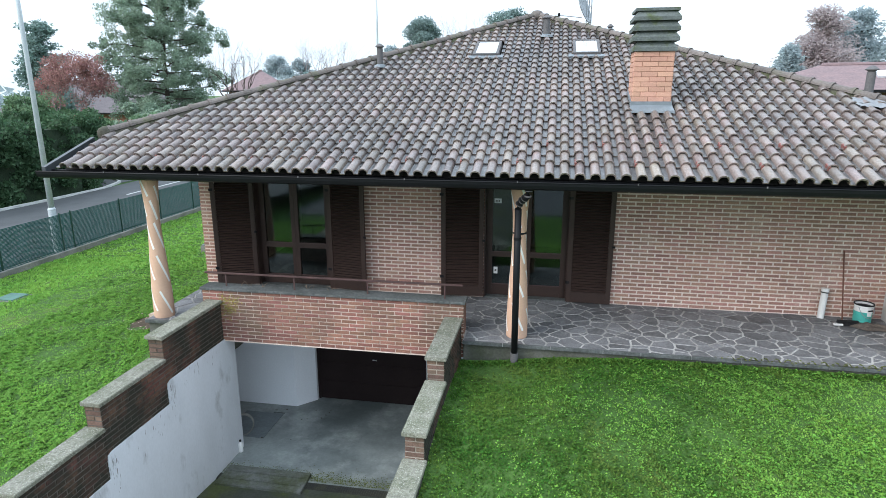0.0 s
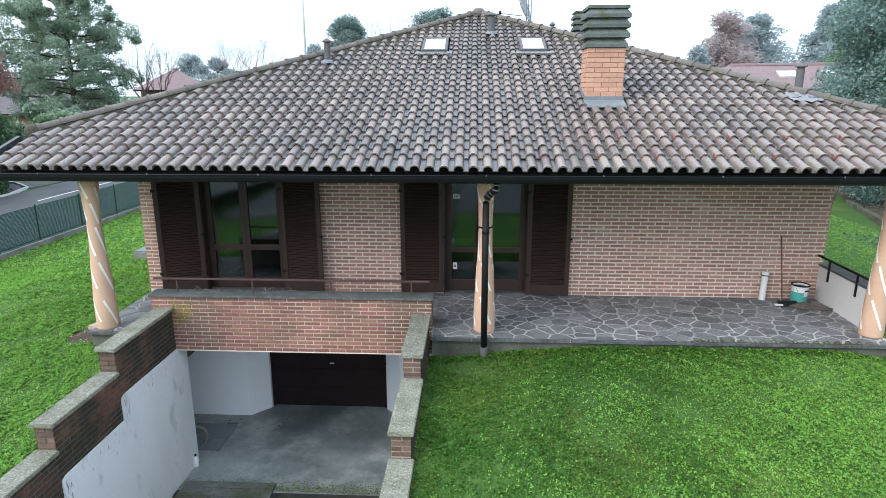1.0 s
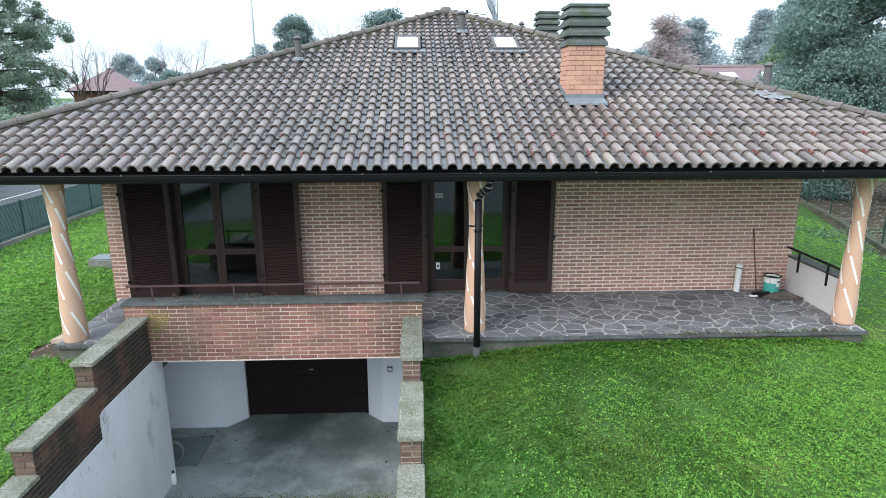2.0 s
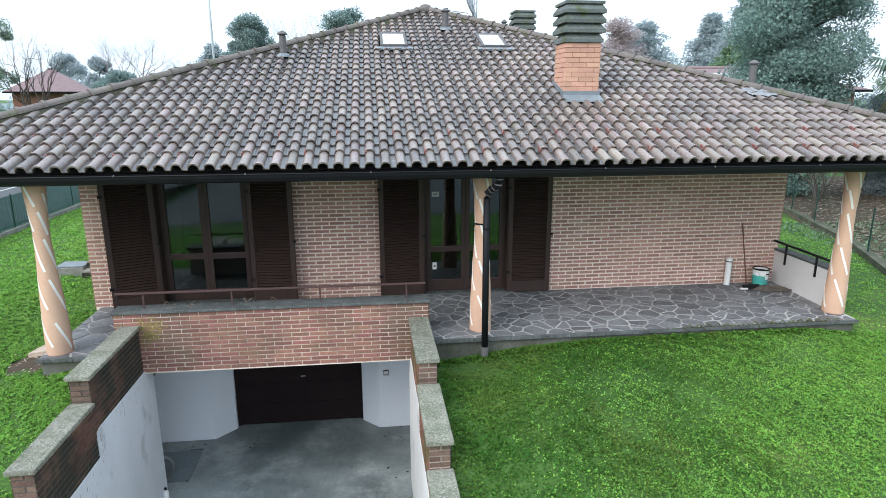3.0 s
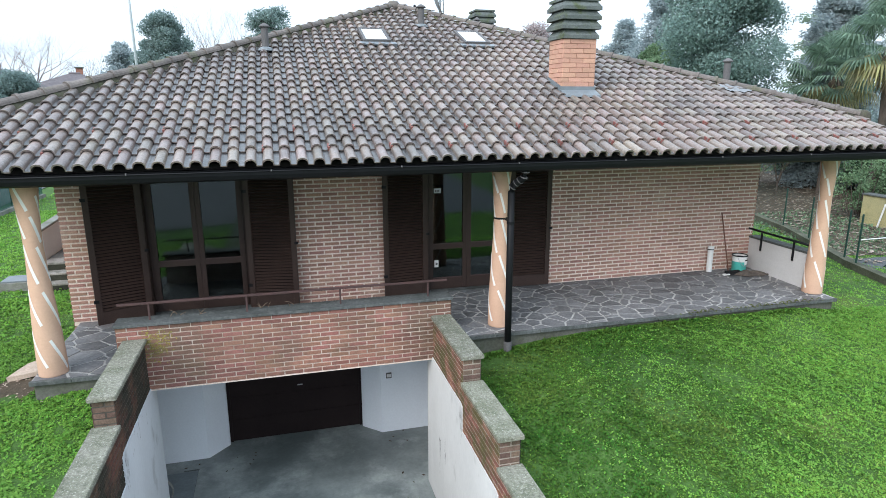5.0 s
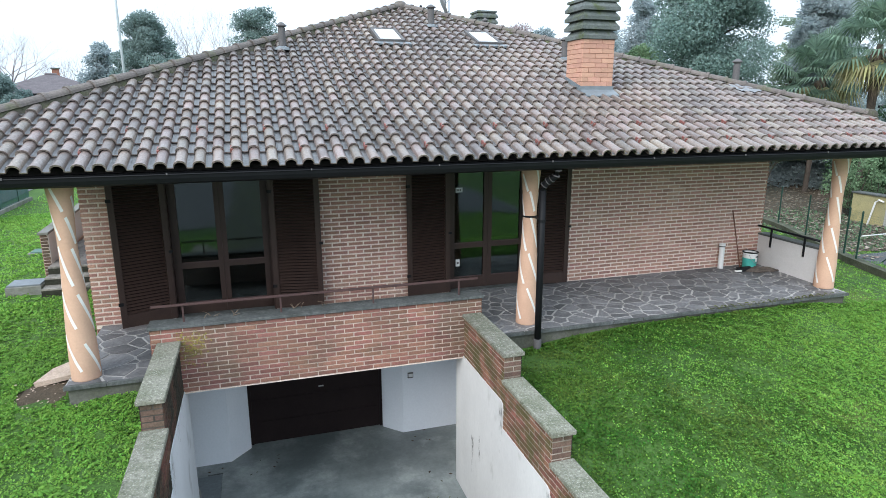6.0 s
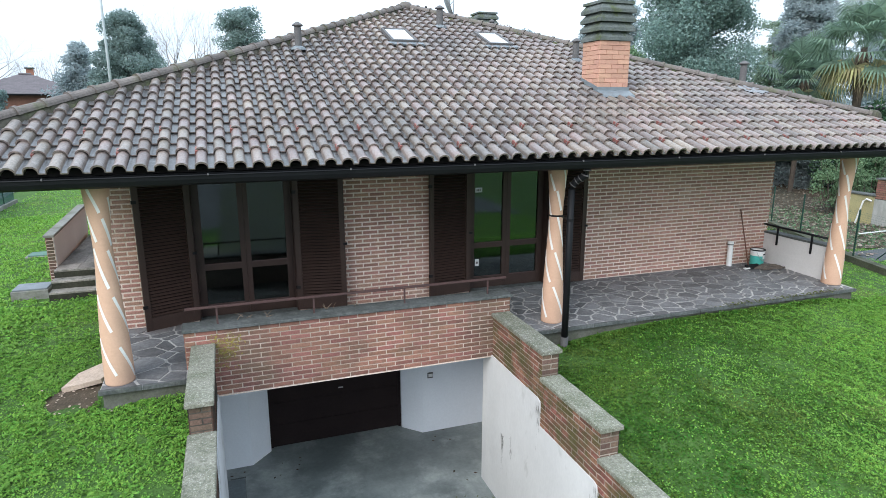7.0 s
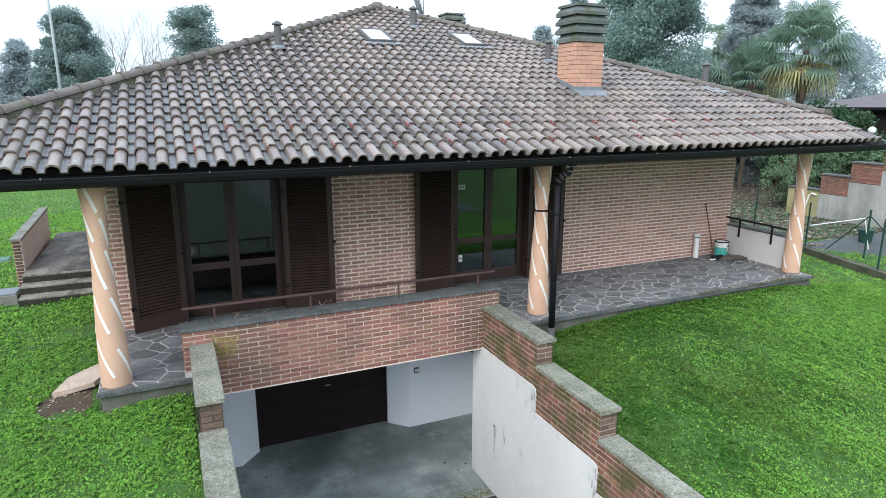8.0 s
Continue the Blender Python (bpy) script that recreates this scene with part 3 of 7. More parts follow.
# hip tiles
bm = bmesh.new()
n = 9
rows = []
for v, rad in ((0.0, 0.082), (0.0, 0.108), (0.05, 0.106), (0.056, 0.090), (0.40, 0.083)):
    rows.append([bm.verts.new((rad * math.cos(math.pi * i / (n - 1)), v, 0.012 + rad * 0.95 * math.sin(math.pi * i / (n - 1)))) for i in range(n)])
for ra_, rb_ in zip(rows, rows[1:]):
    for i in range(n - 1):
        bm.faces.new((ra_[i], ra_[i + 1], rb_[i + 1], rb_[i]))
hip_me = mesh_from(bm, "hip_tile", M["ridge"])
for corner in ((RX0, HIP_Y, HIP_Z), (RX1, HIP_Y, HIP_Z), (RX0, BACK_Y, HIP_Z), (RX1, BACK_Y, HIP_Z)):
    a, b = Vector(corner), Vector((APEX_X, APEX_Y, APEX_Z))
    d = (b - a).normalized()
    side = d.cross(Vector((0, 0, 1))).normalized()
    fr = slope_frame(a + Vector((0, 0, 0.065)), side, d)
    cnt = int((b - a).length / 0.37)
    for i in range(cnt + 1):
        ob = new("hip_tile", hip_me)
        ob.parent = roof
        ob.matrix_basis = fr @ Matrix.Translation((rng.uniform(-0.008, 0.008), 0.16 + i * ((b - a).length - 0.16) / (cnt + 1), 0)) @ Matrix.Rotation(rng.uniform(-0.02, 0.02), 4, "Z")
    bm = bmesh.new()
    quad_box(bm, [fr @ Vector(p) for p in ((-0.12, 0.1, -0.09), (0.12, 0.1, -0.09), (0.12, (b - a).length, -0.09), (-0.12, (b - a).length, -0.09),
                                           (-0.07, 0.1, 0.005), (0.07, 0.1, 0.005), (0.07, (b - a).length, 0.005), (-0.07, (b - a).length, 0.005))])
    part("hip_mortar", bm, M["hip_bed"], roof, "mossy mortar bedding, darkened for hip shade")
    lump = lathe([(0.12, -0.10), (0.13, -0.02), (0.12, 0.05), (0.08, 0.10), (0.02, 0.115)], 12)
    for v in lump.verts:
        v.co += v.co.normalized() * 0.025 * noise.noise(v.co * 14 + a)
    part("hip_end", lump, M["hip_bed"], roof, "mossy mortar stop at the hip's foot", at=fr @ Matrix.Translation((0, 0.10, 0.0)), smooth=True)
part("apex_cap", lathe([(0.20, -0.05), (0.19, 0.06), (0.11, 0.15), (0.02, 0.17)], 12), M["ridge"], roof, at=Matrix.Translation((APEX_X, APEX_Y, APEX_Z + 0.03)), smooth=True)

# gutter, fascia, rake trim and soffit
M["trim_metal"] = mat("grey_trim_metal", (0.055, 0.06, 0.065), (0.04, 0.045, 0.05), 0.4, 3, 50, 0.15, 0.1, 0.002, spec=0.5)
bm = bmesh.new()
box(bm, RX0 - 0.22, RX1 + 0.12, EAVE_Y + 0.065, EAVE_Y + 0.14, EAVE_Z - 0.19, EAVE_Z - 0.06)
part("fascia", bm, M["gutter"], roof, "dark brown fascia board")
bm = bmesh.new()
prof = [(0.11, -0.01), (0.11, -0.07), (0.08, -0.115), (0.03, -0.125), (-0.02, -0.10), (-0.04, -0.05), (-0.045, -0.01), (-0.055, -0.005), (-0.05, 0.006), (-0.035, -0.004), (-0.03, -0.05), (0.03, -0.112), (0.075, -0.10), (0.10, -0.06), (0.10, -0.01)]
ends = [[bm.verts.new((x, EAVE_Y - 0.045 + y, EAVE_Z - 0.07 + 0.95 * z)) for y, z in prof] for x in (RX0 - 0.35, RX1 + 0.16)]
for i in range(len(prof)):
    j = (i + 1) % len(prof)
    bm.faces.new((ends[0][i], ends[0][j], ends[1][j], ends[1][i]))
bm.faces.new(ends[0][::-1])
bm.faces.new(ends[1])
part("gutter", bm, M["gutter"], roof, "dark brown half-round metal gutter")
for side, xa, xb in ((-1, RX0 - 0.26, RX0 - 0.19), (1, RX1 + 0.07, RX1 + 0.14)):
    bm = bmesh.new()
    y1 = HIP_Y + 0.1
    quad_box(bm, [(xa, EAVE_Y - 0.05, roof_z(EAVE_Y) - 0.12), (xb, EAVE_Y - 0.05, roof_z(EAVE_Y) - 0.12), (xb, y1, roof_z(y1) - 0.14), (xa, y1, roof_z(y1) - 0.14),
                  (xa, EAVE_Y - 0.05, roof_z(EAVE_Y) - 0.01), (xb, EAVE_Y - 0.05, roof_z(EAVE_Y) - 0.01), (xb, y1, roof_z(y1) - 0.02), (xa, y1, roof_z(y1) - 0.02)])
    box(bm, min(xa, RX0 if side < 0 else RX1), max(xb, RX0 if side < 0 else RX1), HIP_Y - 0.2, HIP_Y - 0.15, roof_z(HIP_Y) - 0.2, roof_z(HIP_Y) - 0.14)
    part("rake_trim", bm, M["trim_metal"], roof, "dark metal trim along the roof edge")
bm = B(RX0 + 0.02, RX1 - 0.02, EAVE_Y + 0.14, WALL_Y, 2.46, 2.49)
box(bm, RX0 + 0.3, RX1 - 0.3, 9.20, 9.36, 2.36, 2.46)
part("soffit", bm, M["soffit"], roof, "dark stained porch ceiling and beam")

# ---- parapet over the garage ----
FLOOR_Z = -2.66
bm = B(-5.60, -1.10, 9.14, 9.36, -0.405, 0.505)
parapet = structure(part("parapet", bm, M["mortar_mid"]), "red brick parapet above the garage entrance", "parapet")
bm = B(-5.63, -1.07, 9.10, 9.41, 0.505, 0.547, bevel=0.005)
part("coping", bm, M["slab"], parapet, "grey-green stone coping slab")
part("drip_edge", B(-5.33, -1.38, 9.124, 9.16, -0.416, -0.406), M["mortar"], parapet, "pale drip edge")

# handrail on the parapet
handrail = tagged(empty("handrail"), "thin oxide-red metal handrail on the parapet coping", "handrail")
part("rail", B(-5.58, -1.13, 9.215, 9.255, 0.765, 0.795, bevel=0.006), M["rail"], handrail)
post_me = mesh_from(B(-0.012, 0.012, -0.006, 0.006, 0.53, 0.77), "post", M["rail"])
for x in (-5.20, -3.97, -2.70, -1.42):
    part("post", post_me, None, handrail, at=Matrix.Translation((x, 9.235, 0)))

M["dry_twig"] = mat("dry_twigs", (0.24, 0.18, 0.13), (0.15, 0.11, 0.08), 0.9, 9, 40, 0.3, 0.0)
rng = random.Random(91)
for x, n in ((-4.88, 4), (-4.55, 3), (-3.75, 5), (-3.42, 2)):
    twigs = tagged(empty("dry_twigs", pose(x, 9.33, 0.547)), "dry brown twigs lying on the parapet coping", "twigs")
    for _ in range(n):
        p = Vector((rng.uniform(-0.09, 0.09), rng.uniform(-0.05, 0.04), 0.004))
        d = Vector((rng.uniform(-0.13, 0.13), rng.uniform(-0.05, 0.05), rng.uniform(0.01, 0.09)))
        part("twig", tube([p, p + d * 0.6, p + d + Vector((rng.uniform(-0.03, 0.03), 0, -0.01))], [0.005, 0.004, 0.002], 5), M["dry_twig"], twigs)
strip = tagged(part("metal_strip", B(-5.35, -3.98, 10.86, 10.885, 0.0, 0.05, bevel=0.004), M["slab"]), "thin pale metal strip standing before the french window", "strip")

# ---- ramp walls with stepped caps ----
STEP_Y, STEP_Z, N_STEPS = 1.33, 0.352, 7


def ramp_wall(name, x_in, x_out, label):
    s = 1 if x_out > x_in else -1
    holder = structure(empty(name), label, "wall")
    lo, hi = min(x_in, x_out), max(x_in, x_out)
    for k in range(N_STEPS):
        nose = 7.60 if s > 0 else 7.50
        y1 = 9.12 if k == 0 else nose - STEP_Y * (k - 1)
        y0 = nose - STEP_Y * k
        top = (0.285 if s > 0 else 0.335) - STEP_Z * k
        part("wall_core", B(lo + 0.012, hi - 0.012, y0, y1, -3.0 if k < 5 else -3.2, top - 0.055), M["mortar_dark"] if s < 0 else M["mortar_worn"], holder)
        bm = B(lo - 0.025, hi + 0.025, y0 - 0.04, y1, top - 0.055, top)
        bmesh.ops.bevel(bm, geom=bm.edges[:], offset=0.008, segments=2, affect="EDGES")
        part("cap", bm, M["cap"], holder, "lichen-covered grey stone cap")
        # plaster panel with a rounded upper corner, a little proud of the bricks
        pt, r = -0.385 - STEP_Z * k * 1.02, 0.09
        ya, yb = (y0 - 0.012, y1 - 0.012) if k else (y0 - 0.012, 9.43)
        prof = [(ya, -3.0), (yb, -3.0), (yb, pt)]
        for i in range(6):
            a = math.pi / 2 + i / 5 * math.pi / 2
            prof.append((ya + r + r * math.cos(a), pt - r + r * math.sin(a)))
        bm = bmesh.new()
        xa, xb = x_in - s * 0.006, x_in + s * 0.05
        f0 = [bm.verts.new((xa, y, z)) for y, z in prof]
        f1 = [bm.verts.new((xb, y, z)) for y, z in prof]
        bm.faces.new(f0)
        bm.faces.new(f1[::-1])
        for i in range(len(prof)):
            j = (i + 1) % len(prof)
            bm.faces.new((f0[i], f0[j], f1[j], f1[i]))
        part("plaster", bm, M["plaster"] if s < 0 else M["plaster_cream"], holder, "stained white plaster")
        # bricks: inner face, lawn face and the end of the step
        band = top - 0.055 - (pt - 0.10)
        if s > 0:
            inner = Matrix.Translation((x_in + 0.0185, y1, pt - 0.10)) @ Matrix.Rotation(-math.pi / 2, 4, "Z")
            outer = Matrix.Translation((x_out - 0.012, y0, top - 0.80)) @ Matrix.Rotation(math.pi / 2, 4, "Z")
        else:
            inner = Matrix.Translation((x_in - 0.0185, y0, pt - 0.10)) @ Matrix.Rotation(math.pi / 2, 4, "Z")
            outer = Matrix.Translation((x_out + 0.012, y1, top - 0.80)) @ Matrix.Rotation(-math.pi / 2, 4, "Z")
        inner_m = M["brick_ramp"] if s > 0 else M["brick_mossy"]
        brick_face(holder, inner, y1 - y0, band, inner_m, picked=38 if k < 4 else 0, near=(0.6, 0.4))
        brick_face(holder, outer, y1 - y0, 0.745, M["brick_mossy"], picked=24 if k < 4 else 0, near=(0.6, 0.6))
        brick_face(holder, Matrix.Translation((lo + 0.012, y0 + 0.006, top - 0.055 - 0.42)), hi - lo - 0.024, 0.42, M["brick_pier"], picked=12 if k < 4 else 0, near=(0.1, 0.3))
    return holder


ramp_wall("wall_ramp_west", RAMP_X0, -5.51, "stepped brick and stained plaster retaining wall of the ramp")
ramp_wall("wall_ramp_east", RAMP_X1, -1.13, "stepped brick and stained plaster retaining wall of the ramp")

# ---- forecourt and ramp ----
bm = B(-6.6, -0.3, 8.45, 11.6, -2.80, FLOOR_Z)
forecourt = structure(part("forecourt_floor", bm, M["concrete"]), "smooth damp grey concrete floor before the garage", "floor")
bm = bmesh.new()
rz0 = ground_z(-3.0, -0.5) + 0.03
quad_box(bm, [(-5.4, -0.5, rz0 - 0.3), (-1.3, -0.5, rz0 - 0.3), (-1.3, 8.45, -2.9), (-5.4, 8.45, -2.9),
              (-5.4, -0.5, rz0), (-1.3, -0.5, rz0), (-1.3, 8.45, -2.672), (-5.4, 8.45, -2.672)])
quad_box(bm, [(-5.4, -30, rz0 - 0.3), (-1.3, -30, rz0 - 0.3), (-1.3, -0.5, rz0 - 0.3), (-5.4, -0.5, rz0 - 0.3),
              (-5.4, -30, rz0), (-1.3, -30, rz0), (-1.3, -0.5, rz0), (-5.4, -0.5, rz0)])
ramp = structure(part("ramp", bm, M["ramp"]), "dark mossy concrete drive ramp", "ramp")
bm = bmesh.new()
DOOR_X0, DOOR_X1 = -4.575, -2.185


def prism(bm, pts, z0, z1):
    a = [bm.verts.new((x, y, z0)) for x, y in pts]
    b = [bm.verts.new((x, y, z1)) for x, y in pts]
    bm.faces.new(a[::-1])
    bm.faces.new(b)
    for i in range(len(pts)):
        j = (i + 1) % len(pts)
        bm.faces.new((a[i], a[j], b[j], b[i]))


prism(bm, [(-6.6, 11.03), (-4.90, 11.03), (DOOR_X0, 11.37), (DOOR_X0, 11.6), (-6.6, 11.6)], FLOOR_Z - 0.05, -0.36)
prism(bm, [(DOOR_X1, 11.40), (-1.87, 11.08), (-0.3, 11.08), (-0.3, 11.6), (DOOR_X1, 11.6)], FLOOR_Z - 0.05, -0.36)
box(bm, DOOR_X0, DOOR_X1, 11.37, 11.6, -0.55, -0.36)
structure(part("wall_garage", bm, M["plaster_clean"]), "smooth white wall with splayed piers beside the garage door", "wall")
bm = B(-6.7, -6.5, 9.4, 11.1, FLOOR_Z - 0.05, -0.36)
box(bm, -0.45, -0.25, 9.4, 11.1, FLOOR_Z - 0.05, -0.36)
box(bm, -6.7, -5.5, 9.12, 9.44, FLOOR_Z - 0.05, -0.36)
box(bm, -1.2, -0.25, 9.15, 9.44, FLOOR_Z - 0.05, -0.36)
structure(part("wall_forecourt", bm, M["plaster_clean"]), "white side walls of the sheltered forecourt", "wall")
bm = B(-6.6, -0.3, 9.37, 11.6, -0.42, -0.366)
structure(part("ceiling_forecourt", bm, M["plaster_clean"]), "white ceiling under the terrace", "ceiling")

M["patch"] = mat("patched_concrete", (0.165, 0.19, 0.20), (0.12, 0.14, 0.15), 0.5, 1.5, 22, 0.2, 0.2, 0.004)
patch = structure(empty("floor_patch"), "dark rectangular concrete cover let into the forecourt floor", "floor cover")
part("cover", B(-5.86, -5.045, 9.75, 10.68, FLOOR_Z - 0.03, FLOOR_Z + 0.006, bevel=0.003), M["patch"], patch)
part("slot", B(-5.27, -5.03, 10.695, 10.725, FLOOR_Z - 0.02, FLOOR_Z + 0.004), M["slab"], patch, "dark dirt-filled slot")
part("joint", B(-5.044, -5.039, 9.75, 10.685, FLOOR_Z - 0.02, FLOOR_Z + 0.004), M["slab"], patch, "dark open joint")

# garage door
garage_door = structure(empty("door_garage"), "wide dark brown up-and-over garage door, closed", "door")
for i in range(5):
    z0 = FLOOR_Z + 0.01 + i * 0.42
    part("panel", B(DOOR_X0 + 0.05, DOOR_X1 - 0.05, 11.47, 11.505, z0, z0 + 0.414, bevel=0.004), M["garage"], garage_door)
bm = B(DOOR_X0, DOOR_X0 + 0.05, 11.455, 11.525, FLOOR_Z, -0.55)
box(bm, DOOR_X1 - 0.05, DOOR_X1, 11.455, 11.525, FLOOR_Z, -0.55)
box(bm, DOOR_X0 + 0.05, DOOR_X1 - 0.05, 11.455, 11.525, -0.60, -0.55)
part("door_frame", bm, M["garage"], garage_door)
part("handle", B(-3.345, -3.255, 11.44, 11.47, -1.688, -1.675, bevel=0.003), M["plaster_grey"], garage_door, "pale metal handle")

# ---- columns ----
COL_RINGS = [(0.166, 0.0), (0.169, 0.02), (0.167, 0.25), (0.160, 0.5), (0.149, 0.75), (0.135, 1.0), (0.120, 1.25), (0.107, 1.5), (0.103, 1.68), (0.105, 1.82),
             (0.111, 1.95), (0.121, 2.1), (0.134, 2.25), (0.146, 2.37), (0.149, 2.50)]


def col_r(z):
    for (r0, z0), (r1, z1) in zip(COL_RINGS, COL_RINGS[1:]):
        if z0 <= z <= z1:
            return r0 + (r1 - r0) * (z - z0) / (z1 - z0)
    return COL_RINGS[-1][0]


def stripe_bm(phi, z_top, length, turn):
    bm = bmesh.new()
    rows = []
    for i in range(9):
        k = i / 8
        z, a = z_top - length * k, phi + turn * k
        r = col_r(z)
        w = 0.0145 / r
        rows.append([bm.verts.new((q * math.cos(a + s * w), q * math.sin(a + s * w), z + 0.008 * s)) for s, q in ((-1, r - 0.004), (-1, r + 0.003), (1, r + 0.003), (1, r - 0.004))])
    for a, b in zip(rows, rows[1:]):
        for j in range(3):
            bm.faces.new((a[j], a[j + 1], b[j + 1], b[j]))
    bm.faces.new(rows[0])
    bm.faces.new(rows[-1][::-1])
    return bm


column = tagged(empty("column"), "peach plaster column, waisted, with spiralling white stripes", "column", group="porch columns")
part("shaft", lathe(COL_RINGS, 40), M["column"], column, smooth=True)
for row, (z_top, lead) in enumerate(((2.40, -0.45), (2.10, -1.15), (1.74, -0.95), (1.20, -1.10), (0.60, -1.15))):
    for j in range(4):
        z = z_top - 0.05 * (j % 2) - 0.02 * ((j * 3 + row) % 4)
        ln = min((0.28, 0.33, 0.48, 0.48, 0.46)[row] - 0.03 * ((j + row) % 2), z - 0.07)
        phi = -math.pi / 2 + lead + 2 * math.pi * j / 4
        part("stripe", stripe_bm(phi, z, ln, 2.45 * ln), M["stripe"], column, "white painted stripe")
column.matrix_basis = pose(-6.375, 9.15, patio_z(9.15) + 0.014)
copy_thing(column, pose(-0.265, 9.33, patio_z(9.33) - 0.006, 0, 0, 38))
copy_thing(column, pose(5.80, 9.38, patio_z(9.38) - 0.006, 0, 0, 12))

# ---- shutters ----
SH_W, SH_H = 0.785, 2.25


def shutter():
    holder = tagged(empty("shutter"), "dark brown louvred wooden shutter folded open against the brick wall", "shutter", group="window shutters")
    st = 0.085
    for x in (0.0, SH_W - st):
        part("stile", B(x, x + st, -0.018, 0.018, 0.0, SH_H, bevel=0.003), M["shutter"], holder)
    for z0, z1 in ((0.0, 0.20), (SH_H - 0.11, SH_H)):
        part("rail", B(st, SH_W - st, -0.016, 0.016, z0, z1, bevel=0.003), M["shutter"], holder)
    bm = B(0, SH_W - 2 * st, -0.004, 0.004, -0.021, 0.021)
    bmesh.ops.rotate(bm, verts=bm.verts[:], cent=(0, 0, 0), matrix=Matrix.Rotation(radians(-48), 3, "X"))
    me = mesh_from(bm, "slat", M["shutter"])
    # Added sheet hides the bricks and stands in for shade between slats.
    part("backing", B(st, SH_W - st, 0.0245, 0.028, 0.19, SH_H - 0.10), M["soffit"], holder, "added dark sheet for shade behind the slats")
    z = 0.225
    while z < SH_H - 0.12:
        part("slat", me, None, holder, at=Matrix.Translation((st, 0, z)))
        z += 0.050
    for z in (0.35, 1.9):
        part("hinge", B(-0.02, 0.05, -0.028, -0.016, z, z + 0.05), M["gutter"], holder, "black iron hinge")
    part("latch", B(SH_W - 0.03, SH_W + 0.03, -0.03, -0.016, 1.05, 1.09), M["gutter"], holder, "black iron catch")
    return holder


sh = shutter()
def hung(x, z, angle, left):
    """A shutter's pose on its hinge at x, swung out from the wall by angle."""
    if left:
        return pose(x, 10.985, z, 0, 0, angle) @ Matrix.Translation((-SH_W, 0, 0))
    return pose(x, 10.985, z, 0, 0, -angle)


sh.matrix_basis = hung(-5.50, 0.035, 22, True)
copy_thing(sh, hung(-4.00, 0.04, 10, False))
copy_thing(sh, hung(-1.00, 0.035, 6, True))
copy_thing(sh, hung(0.53, 0.015, 2, False))

# ---- windows ----


def window(name, x0, x1, rails, label):
    """rails: (bottom of the lower pane, mid rail's bottom and top)."""
    low, m0, m1 = rails
    holder = structure(empty(name), label, "window")
    y0, y1 = 11.17, 11.24
    bm = B(x0, x0 + 0.05, y0, y1, 0.0, OP_TOP)
    box(bm, x1 - 0.05, x1, y0, y1, 0.0, OP_TOP)
    box(bm, x0 + 0.05, x1 - 0.05, y0, y1, OP_TOP - 0.06, OP_TOP)
    box(bm, x0 + 0.05, x1 - 0.05, y0, y1, 0.0, 0.035)
    part("window_frame", bm, M["shutter"], holder)
    mid = (x0 + x1) / 2
    for a, b in ((x0 + 0.05, mid - 0.002), (mid + 0.002, x1 - 0.05)):
        st = 0.075
        bm = bmesh.new()
        box(bm, a, a + st, y0 - 0.018, y1 - 0.02, 0.035, OP_TOP - 0.06)
        box(bm, b - st, b, y0 - 0.018, y1 - 0.02, 0.035, OP_TOP - 0.06)
        for z0, z1 in ((0.035, low), (m0, m1), (OP_TOP - 0.15, OP_TOP - 0.06)):
            box(bm, a + st, b - st, y0 - 0.014, y1 - 0.02, z0, z1)
        sash = part("sash", bm, M["shutter"], holder, "dark brown wooden sash")
        for z0, z1 in ((low, m0), (m1, OP_TOP - 0.15)):
            pane = part("pane", B(a + st, b - st, y0 + 0.012, y0 + 0.018, z0, z1), M["glass"], sash, "dark reflecting glass pane")
            pane.visible_shadow = False
            part("glazing_bead", B(a + st, b - st, y0 - 0.006, y0 + 0.010, z0, z0 + 0.012), M["rail"], sash, "thin lighter bead")
    part("reveal", B(x0 - 0.016, x0 + 0.012, WALL_Y - 0.016, y0, 0.0, OP_TOP), M["shutter"], holder)
    part("reveal", B(x1 - 0.012, x1 + 0.016, WALL_Y - 0.016, y0, 0.0, OP_TOP), M["shutter"], holder)
    part("window_sill", B(x0, x1, WALL_Y - 0.02, y0, -0.02, 0.018, bevel=0.004), M["slab"], holder, "grey stone threshold")
    return holder


window("window_1", OPEN[0][0], OPEN[0][1], (0.20, 0.765, 0.855), "two-leaf dark brown french window with dark glass")
window("window_2", OPEN[1][0], OPEN[1][1], (0.225, 0.765, 0.855), "two-leaf dark brown french door with dark glass")

# ---- chimneys ----
CH = (1.45, 2.07, 11.01, 11.57)


def frustum(bm, x0, x1, y0, y1, z0, z1, inset):
    return quad_box(bm, [(x0, y0, z0), (x1, y0, z0), (x1, y1, z0), (x0, y1, z0),
                         (x0 + inset, y0 + inset, z1), (x1 - inset, y0 + inset, z1), (x1 - inset, y1 - inset, z1), (x0 + inset, y1 - inset, z1)])


